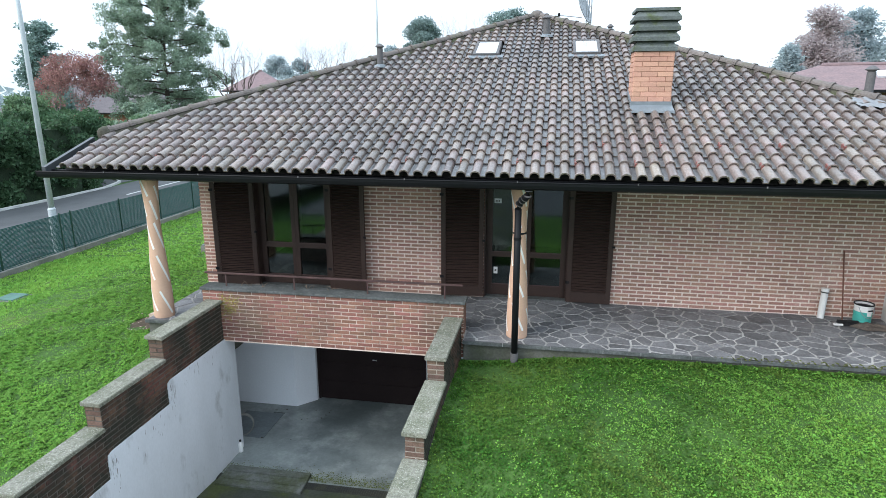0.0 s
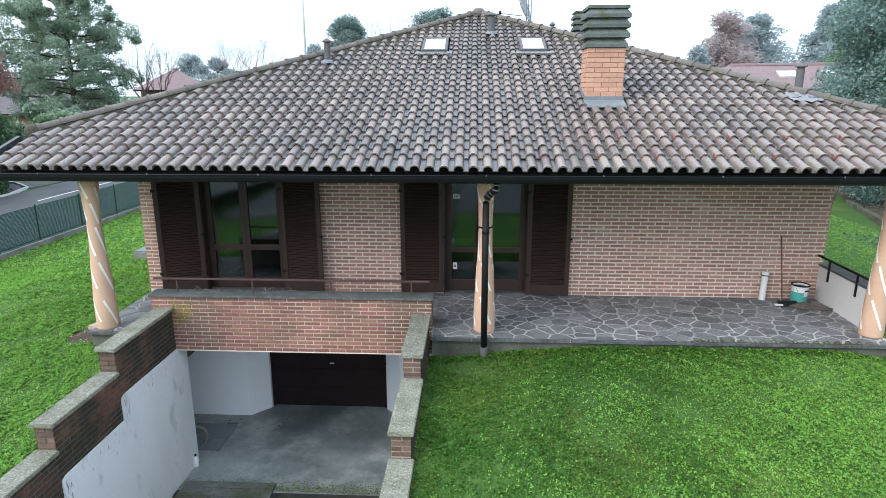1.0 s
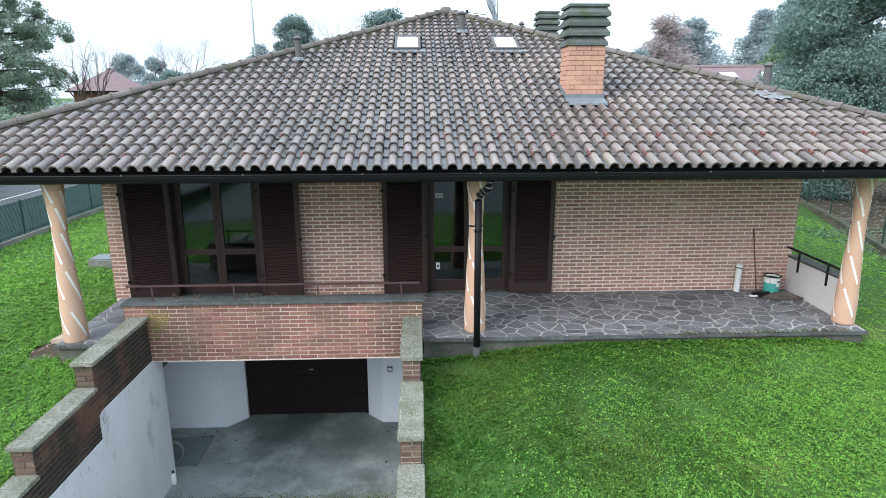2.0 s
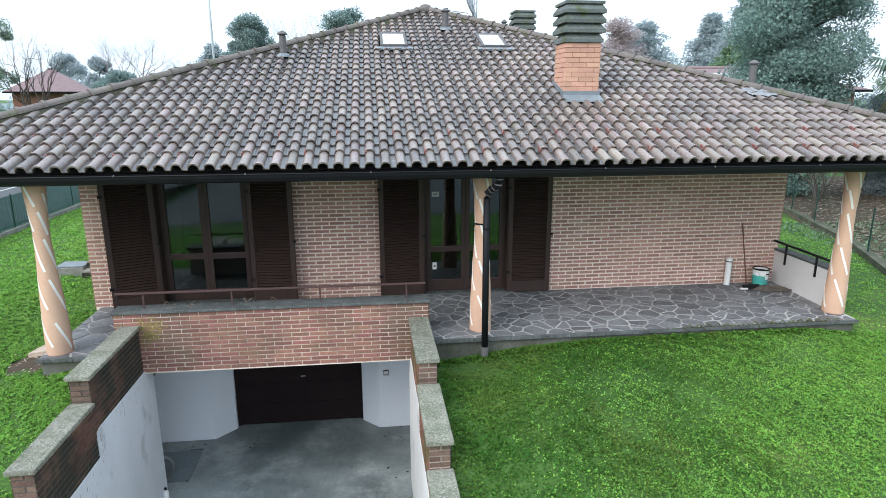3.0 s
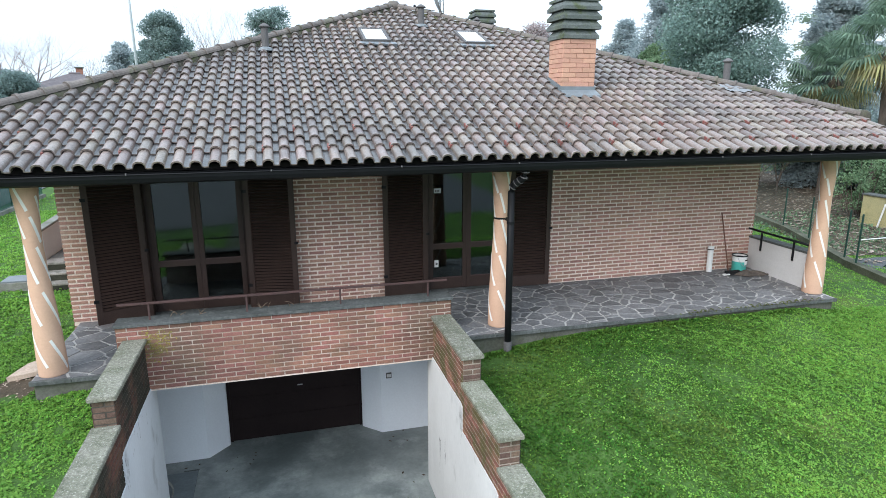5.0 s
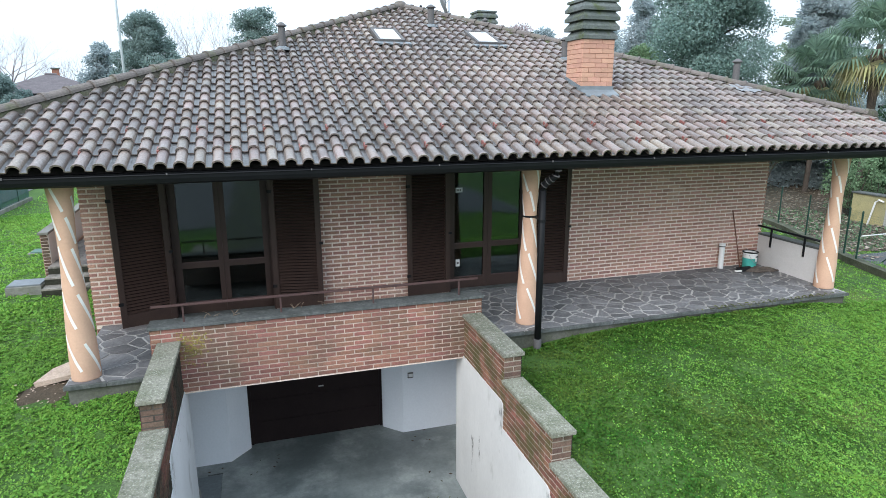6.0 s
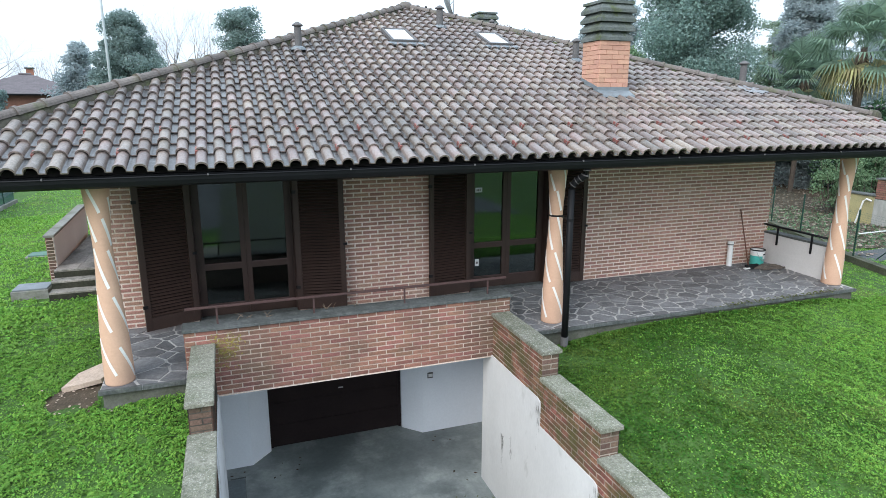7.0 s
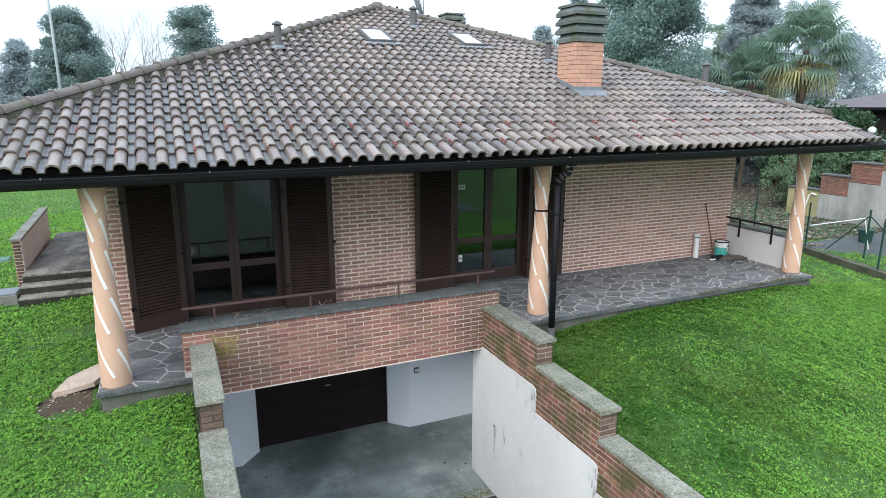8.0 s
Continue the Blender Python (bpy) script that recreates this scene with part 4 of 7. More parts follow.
def chimney(w, d, z_roof, brick_top, cowl_top, label, bricks):
    holder = tagged(empty("chimney"), label, "chimney")
    body = part("shaft", B(0.006, w - 0.006, 0.006, d - 0.006, z_roof - 0.5, brick_top), M["mortar_orange"], holder)
    h = brick_top - z_roof + 0.32
    base = brick_top - h
    faces = [(Matrix.Translation((0, 0.006, base)), w), (Matrix.Translation((0.006, d, base)) @ Matrix.Rotation(-math.pi / 2, 4, "Z"), d),
             (Matrix.Translation((w - 0.006, 0, base)) @ Matrix.Rotation(math.pi / 2, 4, "Z"), d), (Matrix.Translation((w, d - 0.006, base)) @ Matrix.Rotation(math.pi, 4, "Z"), w)]
    for fm, wide in faces:
        brick_face(body, fm, wide, h, M["brick_orange"], picked=bricks, near=(0.3, h), course=0.078, gap=0.0025, step=0.255)
    hood = part("cowl", B(0.05, w - 0.05, 0.05, d - 0.05, brick_top, cowl_top - 0.02), M["gutter"], holder, "mossy dark concrete louvred cowl")
    n = 4
    step = (cowl_top - 0.05 - brick_top) / n
    for i in range(n):
        z = brick_top + i * step
        o = 0.055 if i else 0.035
        bm = B(-o, w + o, -o, d + o, z + 0.004, z + 0.062)
        frustum(bm, -o + 0.004, w + o - 0.004, -o + 0.004, d + o - 0.004, z + 0.062, z + step - 0.002, 0.066)
        part("louvre", bm, M["cowl"], hood)
    bm = B(-0.03, w + 0.03, -0.03, d + 0.03, cowl_top - 0.055, cowl_top - 0.01)
    frustum(bm, -0.03, w + 0.03, -0.03, d + 0.03, cowl_top - 0.01, cowl_top + 0.01, 0.2)
    part("top_slab", bm, M["cowl"], hood)
    return holder


c1 = chimney(CH[1] - CH[0], CH[3] - CH[2], roof_z(CH[2]), 4.39, 5.07, "orange brick chimney with mossy dark louvred concrete cowl", 40)
c1.matrix_basis = Matrix.Translation((CH[0], CH[2], 0))
bm = bmesh.new()
x0, x1, y0, y1 = CH
za, zb = roof_z(y0), roof_z(y1)
for a, b, u, w in ((x0 - 0.02, x1 + 0.02, y0 - 0.022, y0 - 0.002),):
    quad_box(bm, [(a - 0.03, u - 0.16, roof_z(u - 0.16) + 0.055), (b + 0.03, u - 0.16, roof_z(u - 0.16) + 0.055), (b, w, za + 0.03), (a, w, za + 0.03),
                  (a - 0.03, u - 0.15, roof_z(u - 0.16) + 0.085), (b + 0.03, u - 0.15, roof_z(u - 0.16) + 0.085), (b, w, za + 0.12), (a, w, za + 0.12)])
    quad_box(bm, [(a, u, za + 0.0), (b, u, za + 0.0), (b, w, za), (a, w, za), (a, u, za + 0.17), (b, u, za + 0.17), (b, w, za + 0.17), (a, w, za + 0.17)])
for a, b in ((x0 - 0.022, x0 - 0.002), (x1 + 0.002, x1 + 0.022)):
    quad_box(bm, [(a, y0, za), (b, y0, za), (b, y1, zb), (a, y1, zb), (a, y0, za + 0.17), (b, y0, za + 0.17), (b, y1, zb + 0.15), (a, y1, zb + 0.15)])
fl = part("flashing", bm, M["lead"], c1, "grey lead flashing at the base")
fl.matrix_basis = Matrix.Translation((-CH[0], -CH[2], 0))
c2 = chimney(0.55, 0.60, 4.5, 5.25, 5.95, "second chimney behind the ridge with dark louvred cowl", 0)
c2.matrix_basis = Matrix.Translation((2.46, 19.0, 0))

# ---- skylights ----


def skylight(x, y, label):
    holder = tagged(empty("skylight"), label, "skylight", group="roof skylights")
    w, l, st = 0.56, 0.96, 0.055
    bm = B(0, st, 0, l, 0, 0.10, bevel=0.004)
    for d in ((w - st, w, 0, l), (st, w - st, 0, st), (st, w - st, l - st, l)):
        box(bm, *d, 0, 0.10)
    part("skylight_frame", bm, M["flue"], holder, "grey metal frame")
    part("pane", B(st, w - st, st, l - st, 0.07, 0.088), M["sky_glass"], holder, "glass coloured pale for the sky it mirrors")
    bm = bmesh.new()
    cols = []
    for i in range(15):
        a, lift = -0.1 + i * (w + 0.2) / 14, 0.010 * math.sin(i * 1.6)
        cols.append([bm.verts.new(c) for c in ((a, -0.16, 0.03), (a, 0, 0.02), (a, 0, 0.06), (a, -0.16, 0.062 + lift))])
    for ca, cb in zip(cols, cols[1:]):
        for j in range(4):
            bm.faces.new((ca[j], ca[(j + 1) % 4], cb[(j + 1) % 4], cb[j]))
    bm.faces.new(cols[0][::-1])
    bm.faces.new(cols[-1])
    part("apron", bm, M["lead"], holder, "dressed lead apron over the tiles")
    holder.matrix_basis = slope_frame((x, y, roof_z(y) + 0.03), (1, 0, 0), (0, 1, SLOPE))
    return holder


skylight(-1.61, 13.80, "pale roof skylight in a grey metal frame")
skylight(0.52, 13.80, "pale roof skylight in a grey metal frame")

# ---- flues ----


def flue(x, y, h, r, label):
    z = roof_z(y)
    holder = tagged(empty("flue_pipe"), label, "flue", group="roof flues")
    part("pipe", lathe([(r, -0.1), (r, h)], 16), M["flue"], holder, smooth=False)
    part("cap", lathe([(r * 0.8, h), (r * 1.0, h + 0.02), (r * 1.5, h + 0.03), (r * 1.5, h + 0.045), (r * 0.7, h + 0.085), (r * 0.3, h + 0.10)], 16), M["flue"], holder)
    bm = lathe([(r * 2.2, 0.03), (r * 1.9, 0.075), (r * 1.05, 0.10)], 14)
    part("collar", bm, M["lead"], holder, "lead collar")
    holder.matrix_basis = Matrix.Translation((x, y, z))
    return holder


flue(-3.52, 13.25, 0.42, 0.065, "short grey flue pipe with a conical cap on the roof")
flue(-0.08, 15.25, 0.42, 0.075, "short grey flue pipe with a conical cap on the roof")
flue(5.26, 11.55, 0.44, 0.066, "grey flue pipe with a cap beside a patched roof sheet")
flue(2.13, 12.95, 0.40, 0.065, "short grey flue pipe behind the chimney")

# ---- things round the house ----


def at(x, y, z=0.0, rz=0.0):
    return pose(x, y, z, 0, 0, rz)


# downpipe with its ringed elbow
downpipe = tagged(empty("downpipe"), "dark brown metal downpipe strapped to the middle column", "downpipe")
PX, PY = -0.272, 8.905
part("pipe", tube([(PX, PY, ground_z(PX, 8.8) - 0.1), (PX, PY, 1.0), (PX, PY, 2.10)], 0.05, 16), M["gutter"], downpipe, smooth=True)
elbow = [(PX, PY, 2.10), (PX + 0.01, PY - 0.005, 2.17), (PX + 0.05, PY - 0.04, 2.23), (PX + 0.09, PY - 0.08, 2.27), (PX + 0.13, PY - 0.13, 2.32), (PX + 0.145, PY - 0.15, 2.39), (PX + 0.145, PY - 0.15, 2.52)]
part("elbow", tube(elbow, 0.052, 16), M["gutter"], downpipe, smooth=True)
for i in range(1, 6):
    a, b = Vector(elbow[i]), Vector(elbow[min(i + 1, 6)])
    d = (b - a).normalized() if i < 6 else Vector((0, 0, 1))
    part("ring", tube([a - d * 0.006, a + d * 0.006], 0.059, 16), M["flue"], downpipe, "pale worn ring")
part("collar", tube([(PX, PY, 1.64), (PX, PY, 1.68)], 0.057, 16), M["gutter"], downpipe)
bm = lathe([(0.104, 0), (0.108, 0.004), (0.108, 0.026), (0.104, 0.03)], 24, cap=False)
part("strap", bm, M["gutter"], downpipe, "dark strap round the column", at=at(-0.265, 9.33, 1.64))
part("bracket", tube([(-0.265 + 0.02, 9.23, 1.655), (PX, PY + 0.03, 1.66)], 0.012, 8), M["gutter"], downpipe)
part("shoe", tube([(PX, PY, ground_z(PX, 8.8) - 0.1), (PX, PY, ground_z(PX, 8.8) + 0.16)], 0.06, 16), M["flue"], downpipe, "grey foot piece")

# gutter clips and joints
for i in range(9):
    part("gutter_clip", B(-0.008, 0.008, -0.060, -0.045, -0.012, 0.012), M["flue"], roof, "small metal clip", at=at(RX0 + 0.9 + i * 1.62, EAVE_Y - 0.045, EAVE_Z - 0.065))

# red tile clips in two rows
clip_me = mesh_from(B(-0.016, 0.016, -0.075, 0.045, 0.0, 0.056, bevel=0.004), "tile_clip", M["clip"])
for r, first in ((1, 1), (3, 3)):
    c = first
    while c < n_cols - 2:
        part("tile_clip", clip_me, None, roof, at=front @ Matrix.Translation(((c + 2) * T_W + 0.09, r * T_L + 0.03 + (0.02 if c % 8 else 0.0), 0.022)))
        c += 4

# sheet over the tiles by the flue
bm = bmesh.new()
rng = random.Random(21)
nx_, ny_ = 14, 9
rows = [[bm.verts.new((0.62 * i / nx_ + 0.03 * math.sin(j * 1.7), 0.42 * j / ny_ + 0.030 * math.sin(i * 0.55 + 0.4) * (1 if j < 4 else -1), 0.092 + 0.010 * math.sin(i * 1.35) + rng.uniform(-0.004, 0.004))) for j in range(ny_ + 1)] for i in range(nx_ + 1)]
for i in range(nx_):
    for j in range(ny_):
        bm.faces.new((rows[i][j], rows[i + 1][j], rows[i + 1][j + 1], rows[i][j + 1]))
M["sheet"] = mat("pale_sheet", (0.25, 0.257, 0.268), (0.20, 0.206, 0.215), 0.65, 5, 30, 0.15, 0.4, 0.006)
sheet = tagged(part("patch_sheet", bm, M["sheet"], smooth=True), "crumpled pale sealing sheet laid over roof tiles", "sheet")
sheet.matrix_basis = slope_frame((4.93, 11.02, roof_z(11.02)), (1, 0, 0), (0, 1, SLOPE)) @ Matrix.Diagonal((0.82, 1.0, 1.0, 1))

# aerial mast and dish behind the ridge
M["galv"] = mat("galvanised_steel", (0.36, 0.38, 0.39), (0.28, 0.30, 0.31), 0.5, 4, 40, 0.1, 0.1, metal=0.4)
mast = tagged(empty("aerial_mast"), "galvanised lattice aerial mast with a satellite dish on the roof", "aerial")
mx, my = 0.95, 17.3
mz = APEX_Z - SLOPE * (my - APEX_Y) - SLOPE * abs(mx - APEX_X)
mz = APEX_Z - 0.48
for dx, dy in ((-0.06, 0.0), (0.06, 0.0), (0.0, 0.1)):
    part("leg", tube([(mx + dx, my + dy, mz), (mx + dx, my + dy, mz + 2.6)], 0.014, 8), M["galv"], mast)
for i in range(9):
    z = mz + 0.15 + i * 0.26
    part("brace", tube([(mx - 0.06, my, z), (mx + 0.06, my, z + 0.13)], 0.008, 6), M["galv"], mast)
bm = bmesh.new()
rings = []
for j in range(7):
    r = 0.42 * j / 6
    rings.append([bm.verts.new((r * math.cos(2 * math.pi * i / 24), r * math.sin(2 * math.pi * i / 24), 0.45 * r * r)) for i in range(24)] if j else [bm.verts.new((0, 0, 0))])
for i in range(24):
    bm.faces.new((rings[0][0], rings[1][i], rings[1][(i + 1) % 24]))
for a, b in zip(rings[1:], rings[2:]):
    for i in range(24):
        bm.faces.new((a[i], a[(i + 1) % 24], b[(i + 1) % 24], b[i]))
ret = bmesh.ops.extrude_face_region(bm, geom=bm.faces[:])
bmesh.ops.translate(bm, verts=[v for v in ret["geom"] if isinstance(v, bmesh.types.BMVert)], vec=(0, 0, -0.012))
dish = part("dish", bm, M["galv"], mast, "grey satellite dish", at=Matrix.Translation((mx - 0.18, my - 0.05, mz + 0.72)) @ Euler((radians(70), 0, radians(72))).to_matrix().to_4x4(), smooth=True)
part("feed_arm", tube([(mx - 0.18, my - 0.05, mz + 0.5), (mx - 0.75, my - 0.2, mz + 0.55)], 0.01, 6), M["galv"], mast)
part("feed_horn", lathe([(0.03, 0), (0.035, 0.06), (0.02, 0.09)], 10), M["gutter"], mast, at=at(mx - 0.76, my - 0.2, mz + 0.52))
flue(2.0 - 0.62, 15.62, 0.10, 0.05, "small capped vent on the ridge")

# ---- small terrace things ----
tube_h = 0.52
M["pvc"] = mat("white_plastic", (0.72, 0.72, 0.70), (0.66, 0.66, 0.64), 0.4, 4, 40, 0.04, 0.05, spec=0.5)
drain = tagged(empty("plastic_pipe"), "short white plastic drain pipe leaning on the brick wall", "pipe")
part("tube", lathe([(0.055, 0.0), (0.055, tube_h - 0.08), (0.062, tube_h - 0.075), (0.062, tube_h)], 20), M["pvc"], drain, smooth=False)
part("seal", lathe([(0.0635, 0), (0.0635, 0.018)], 20), M["gutter"], drain, "dark rubber seal", at=at(0, 0, tube_h - 0.075))
drain.matrix_basis = pose(4.81, 10.92, -0.003, -4, 3, 0)

M["turq"] = mat("turquoise_paint", (0.05, 0.42, 0.36), (0.06, 0.36, 0.31), 0.45, 5, 40, 0.1, 0.1, spec=0.5)
bucket = tagged(empty("paint_bucket"), "turquoise and white paint bucket with a wire handle", "bucket")
part("body", lathe([(0.125, 0.0), (0.135, 0.01), (0.142, 0.22)], 28), M["turq"], bucket, smooth=False)
part("upper_band", lathe([(0.1425, 0.22), (0.1435, 0.30), (0.15, 0.305), (0.15, 0.33)], 28, cap=False), M["pvc"], bucket, "white upper band")
part("drip", B(-0.05, 0.03, -0.146, -0.138, 0.16, 0.235, bevel=0.003), M["pvc"], bucket, "white paint drip")
part("label", B(-0.04, 0.05, -0.147, -0.139, 0.24, 0.262), M["gutter"], bucket, "dark printed bar")
part("rim", lathe([(0.151, 0.318), (0.158, 0.322), (0.158, 0.338), (0.146, 0.342), (0.14, 0.325)], 28, cap=False), M["gutter"], bucket, "dark rim")
part("content", lathe([(0.145, 0.29), (0.02, 0.292)], 28), M["gutter"], bucket)
hand = [(0.15 * math.cos(a), -0.05 - 0.10 * math.sin(a), 0.30 - 0.17 * math.sin(a)) for a in [math.pi * i / 14 for i in range(15)]]
part("handle", tube(hand, 0.005, 6), M["galv"], bucket, "wire handle")
bucket.matrix_basis = pose(5.37, 10.75, -0.005, 0, 0, 20) @ Matrix.Diagonal((0.96, 0.96, 1.06, 1))

M["broom_wood"] = mat("reddish_broom_stick", (0.17, 0.075, 0.05), None, 0.6, 4, 40, 0.2, 0.1)
M["bristle"] = mat("black_bristle", (0.012, 0.012, 0.013), None, 0.8, 8, 80, 0.3, 0.5)
M["rag"] = mat("muddy_rag", (0.14, 0.115, 0.095), (0.09, 0.075, 0.065), 0.95, 9, 40, 0.4, 0.6, 0.01)
broom = tagged(empty("broom"), "broom with black bristles leaning on the brick wall", "broom")
part("stick", tube([(5.05, 11.005, 1.17), (5.02, 10.62, 0.07)], 0.012, 8), M["broom_wood"], broom, smooth=True)
part("head", B(4.94, 5.26, 10.58, 10.63, 0.055, 0.085, bevel=0.006), M["bristle"], broom, "black broom head")
bm = bmesh.new()
for i in range(16):
    x = 4.94 + i * 0.02
    quad_box(bm, [(x, 10.55, 0.003), (x + 0.018, 10.55, 0.003), (x + 0.018, 10.655, 0.003), (x, 10.655, 0.003), (x + 0.002, 10.585, 0.056), (x + 0.016, 10.585, 0.056), (x + 0.016, 10.625, 0.056), (x + 0.002, 10.625, 0.056)])
part("bristles", bm, M["bristle"], broom, "black bristles")
brush = tagged(part("dustpan_brush", B(4.88, 5.02, 10.55, 10.61, 0.003, 0.035, bevel=0.01), M["pvc"]), "small pale hand brush lying on the paving", "brush")
bm = bmesh.new()
rng = random.Random(3)
R_, N_ = 10, 26
centre = bm.verts.new((0, 0, 0.075))
prev = None
for j in range(1, R_ + 1):
    ring = []
    for i in range(N_):
        a = 2 * math.pi * i / N_
        rr = (0.36 + 0.07 * math.sin(3 * a + 1) + 0.05 * math.sin(7 * a)) * j / R_
        zz = max(0.004, 0.07 * (1 - (j / R_) ** 1.5) + 0.03 * noise.noise((rr * math.cos(a) * 9, rr * math.sin(a) * 9, 2.0)) + 0.006)
        ring.append(bm.verts.new((rr * math.cos(a), rr * 0.42 * math.sin(a), zz if j < R_ else 0.002)))
    for i in range(N_):
        k = (i + 1) % N_
        if prev is None:
            bm.faces.new((centre, ring[i], ring[k]))
        else:
            bm.faces.new((prev[i], prev[k], ring[k], ring[i]))
    prev = ring
rags = tagged(part("dirty_cloth", bm, M["rag"], smooth=True), "muddy brown cloth lying crumpled on the paving", "cloth")
rags.matrix_basis = pose(5.42, 10.55, 0.0, 0, 0, -22)

# low side wall with its handrail
LWX0, LWX1 = 5.79, 5.99
bm = B(LWX0, LWX1, 9.42, 11.03, -0.6, 0.625)
low_wall = structure(part("wall_low", bm, M["plaster_grey"]), "low pale grey plastered wall at the terrace end", "wall")
part("coping", B(LWX0 - 0.012, LWX1 + 0.02, 9.39, 11.025, 0.625, 0.665, bevel=0.005), M["slab"], low_wall, "grey stone coping")
side_rail = tagged(empty("side_handrail"), "dark metal handrail bracketed on the low wall", "handrail")
part("rail", tube([(5.75, 11.0, 0.82), (5.755, 10.2, 0.81), (5.76, 9.45, 0.80)], 0.022, 10), M["gutter"], side_rail, smooth=True)
for y in (10.68, 9.88):
    part("bracket", B(5.765, 5.789, y - 0.018, y + 0.018, 0.42, 0.80, bevel=0.003), M["gutter"], side_rail)

# stickers on the door glass
M["paper"] = mat("white_paper", (0.62, 0.64, 0.66), None, 0.7, 8, 40, 0.05, 0.0)
sticker = tagged(empty("glass_label"), "small white printed label stuck to the door glass", "label")
part("paper", B(-0.83, -0.70, 11.176, 11.180, 1.775, 1.86), M["paper"], sticker)
for i in range(3):
    part("print_bar", B(-0.81 + 0.03 * i, -0.79 + 0.03 * i, 11.174, 11.176, 1.80, 1.835), M["flue"], sticker)
plate = tagged(part("white_plate", B(-0.825, -0.75, 11.168, 11.180, 0.43, 0.56, bevel=0.004), M["pvc"]), "small white plastic plate on the door glass", "plate")
part("socket", B(-0.805, -0.77, 11.164, 11.169, 0.475, 0.515), M["flue"], plate)

# ---- garage forecourt things ----
lamp = tagged(empty("wall_lamp"), "small square bulkhead lamp on the white garage pier", "lamp")
part("frame", B(-1.775, -1.675, 11.045, 11.08, -1.57, -1.47, bevel=0.006), M["flue"], lamp)
part("diffuser", B(-1.765, -1.685, 11.035, 11.047, -1.545, -1.485, bevel=0.004), M["pvc"], lamp)
M["board"] = mat("mossy_board", (0.15, 0.155, 0.145), (0.085, 0.092, 0.07), 0.8, 2.5, 25, 0.3, 0.4, 0.005, c3=(0.055, 0.066, 0.022), c3_at=0.54, c3_scale=2.2, c3_amt=0.7)
board = tagged(empty("metal_board"), "mossy flat board lying over the drain at the ramp foot", "board")
bm = bmesh.new()
quad_box(bm, [(-5.19, 8.26, -2.655), (-3.66, 8.26, -2.655), (-3.68, 8.78, -2.655), (-5.17, 8.78, -2.655), (-5.19, 8.26, -2.615), (-3.66, 8.26, -2.615), (-3.68, 8.78, -2.60), (-5.17, 8.78, -2.60)])
part("panel", bm, M["board"], board)
part("batten", B(-5.1, -3.72, 8.40, 8.44, -2.61, -2.585, bevel=0.004), M["board"], board)
part("batten", B(-5.1, -3.72, 8.60, 8.64, -2.606, -2.58, bevel=0.004), M["board"], board)
M["iron"] = mat("dark_iron_grate", (0.03, 0.032, 0.03), (0.05, 0.05, 0.035), 0.7, 5, 40, 0.3, 0.3)
grate = tagged(empty("drain_channel"), "dark iron drain grating across the ramp foot", "drain")
part("frame", B(-5.32, -1.39, 8.44, 8.60, -2.70, -2.656), M["iron"], grate)
bar_me = mesh_from(B(0, 0.022, 8.45, 8.59, -2.656, -2.646), "bar", M["iron"])
for i in range(96):
    part("bar", bar_me, None, grate, at=at(-5.30 + i * 0.0405, 0))
M["hose"] = mat("pale_hose", (0.24, 0.24, 0.22), (0.17, 0.17, 0.16), 0.6, 4, 40, 0.15, 0.2)
pts = []
for i in range(140):
    a = i / 139 * 2 * math.pi * 4.2
    r = 0.27 + 0.012 * math.sin(a * 0.37)
    pts.append((r * math.cos(a), 0.03 + 0.016 * i / 139 + 0.018 * math.sin(a * 2.3), r + 0.005 + r * math.sin(a)))
hose = tagged(part("hose_coil", tube(pts, 0.010, 8), M["hose"], smooth=True), "pale garden hose coil leaning on the forecourt wall", "hose")
hose.matrix_basis = pose(-5.44, 9.76, FLOOR_Z, -8, 0, 40) @ Matrix.Scale(0.78, 4)
bottle = tagged(empty("bottle"), "small white plastic bottle with a dark cap", "bottle")
part("body", lathe([(0.04, 0), (0.043, 0.01), (0.043, 0.16), (0.02, 0.19), (0.016, 0.20)], 18), M["pvc"], bottle, smooth=True)
part("cap", lathe([(0.018, 0.20), (0.018, 0.235)], 14), M["gutter"], bottle)
bottle.matrix_basis = at(-5.24, 9.27, FLOOR_Z)
M["leaf_dead"] = mat("dead_leaves", (0.10, 0.065, 0.035), (0.05, 0.035, 0.022), 0.9, 9, 30, 0.3, 0.0, piece=0.4, hue=0.02)


def litter(name, n, area, zf, size, m, label, category, seed):
    rng = random.Random(seed)
    vs, fs = [], []
    for _ in range(n):
        x, y = area(rng)
        z, s, a = zf(x, y) + 0.004, size * rng.uniform(0.5, 1.3), rng.uniform(0, 6.283)
        k = len(vs)
        for q in range(4):
            b = a + q * math.pi / 2
            rr = s * (1.0 if q % 2 else 0.55)
            vs.append((x + rr * math.cos(b), y + rr * math.sin(b), z + rng.uniform(0, 0.35) * s))
        fs.append((k, k + 1, k + 2, k + 3))
    me = bpy.data.meshes.new(name)
    me.from_pydata(vs, [], fs)
    me.materials.append(m)
    return tagged(new(name, me), label, category, kind="stuff")


litter("dead_leaves", 22, lambda r: (r.choice((-5.9, -4.3, -1.62, -5.2)) + r.gauss(0, 0.16), r.choice((10.7, 11.0, 9.6)) + r.gauss(0, 0.1)), lambda x, y: FLOOR_Z, 0.03, M["leaf_dead"],
       "few dead leaves on the concrete floor", "leaves", 5)

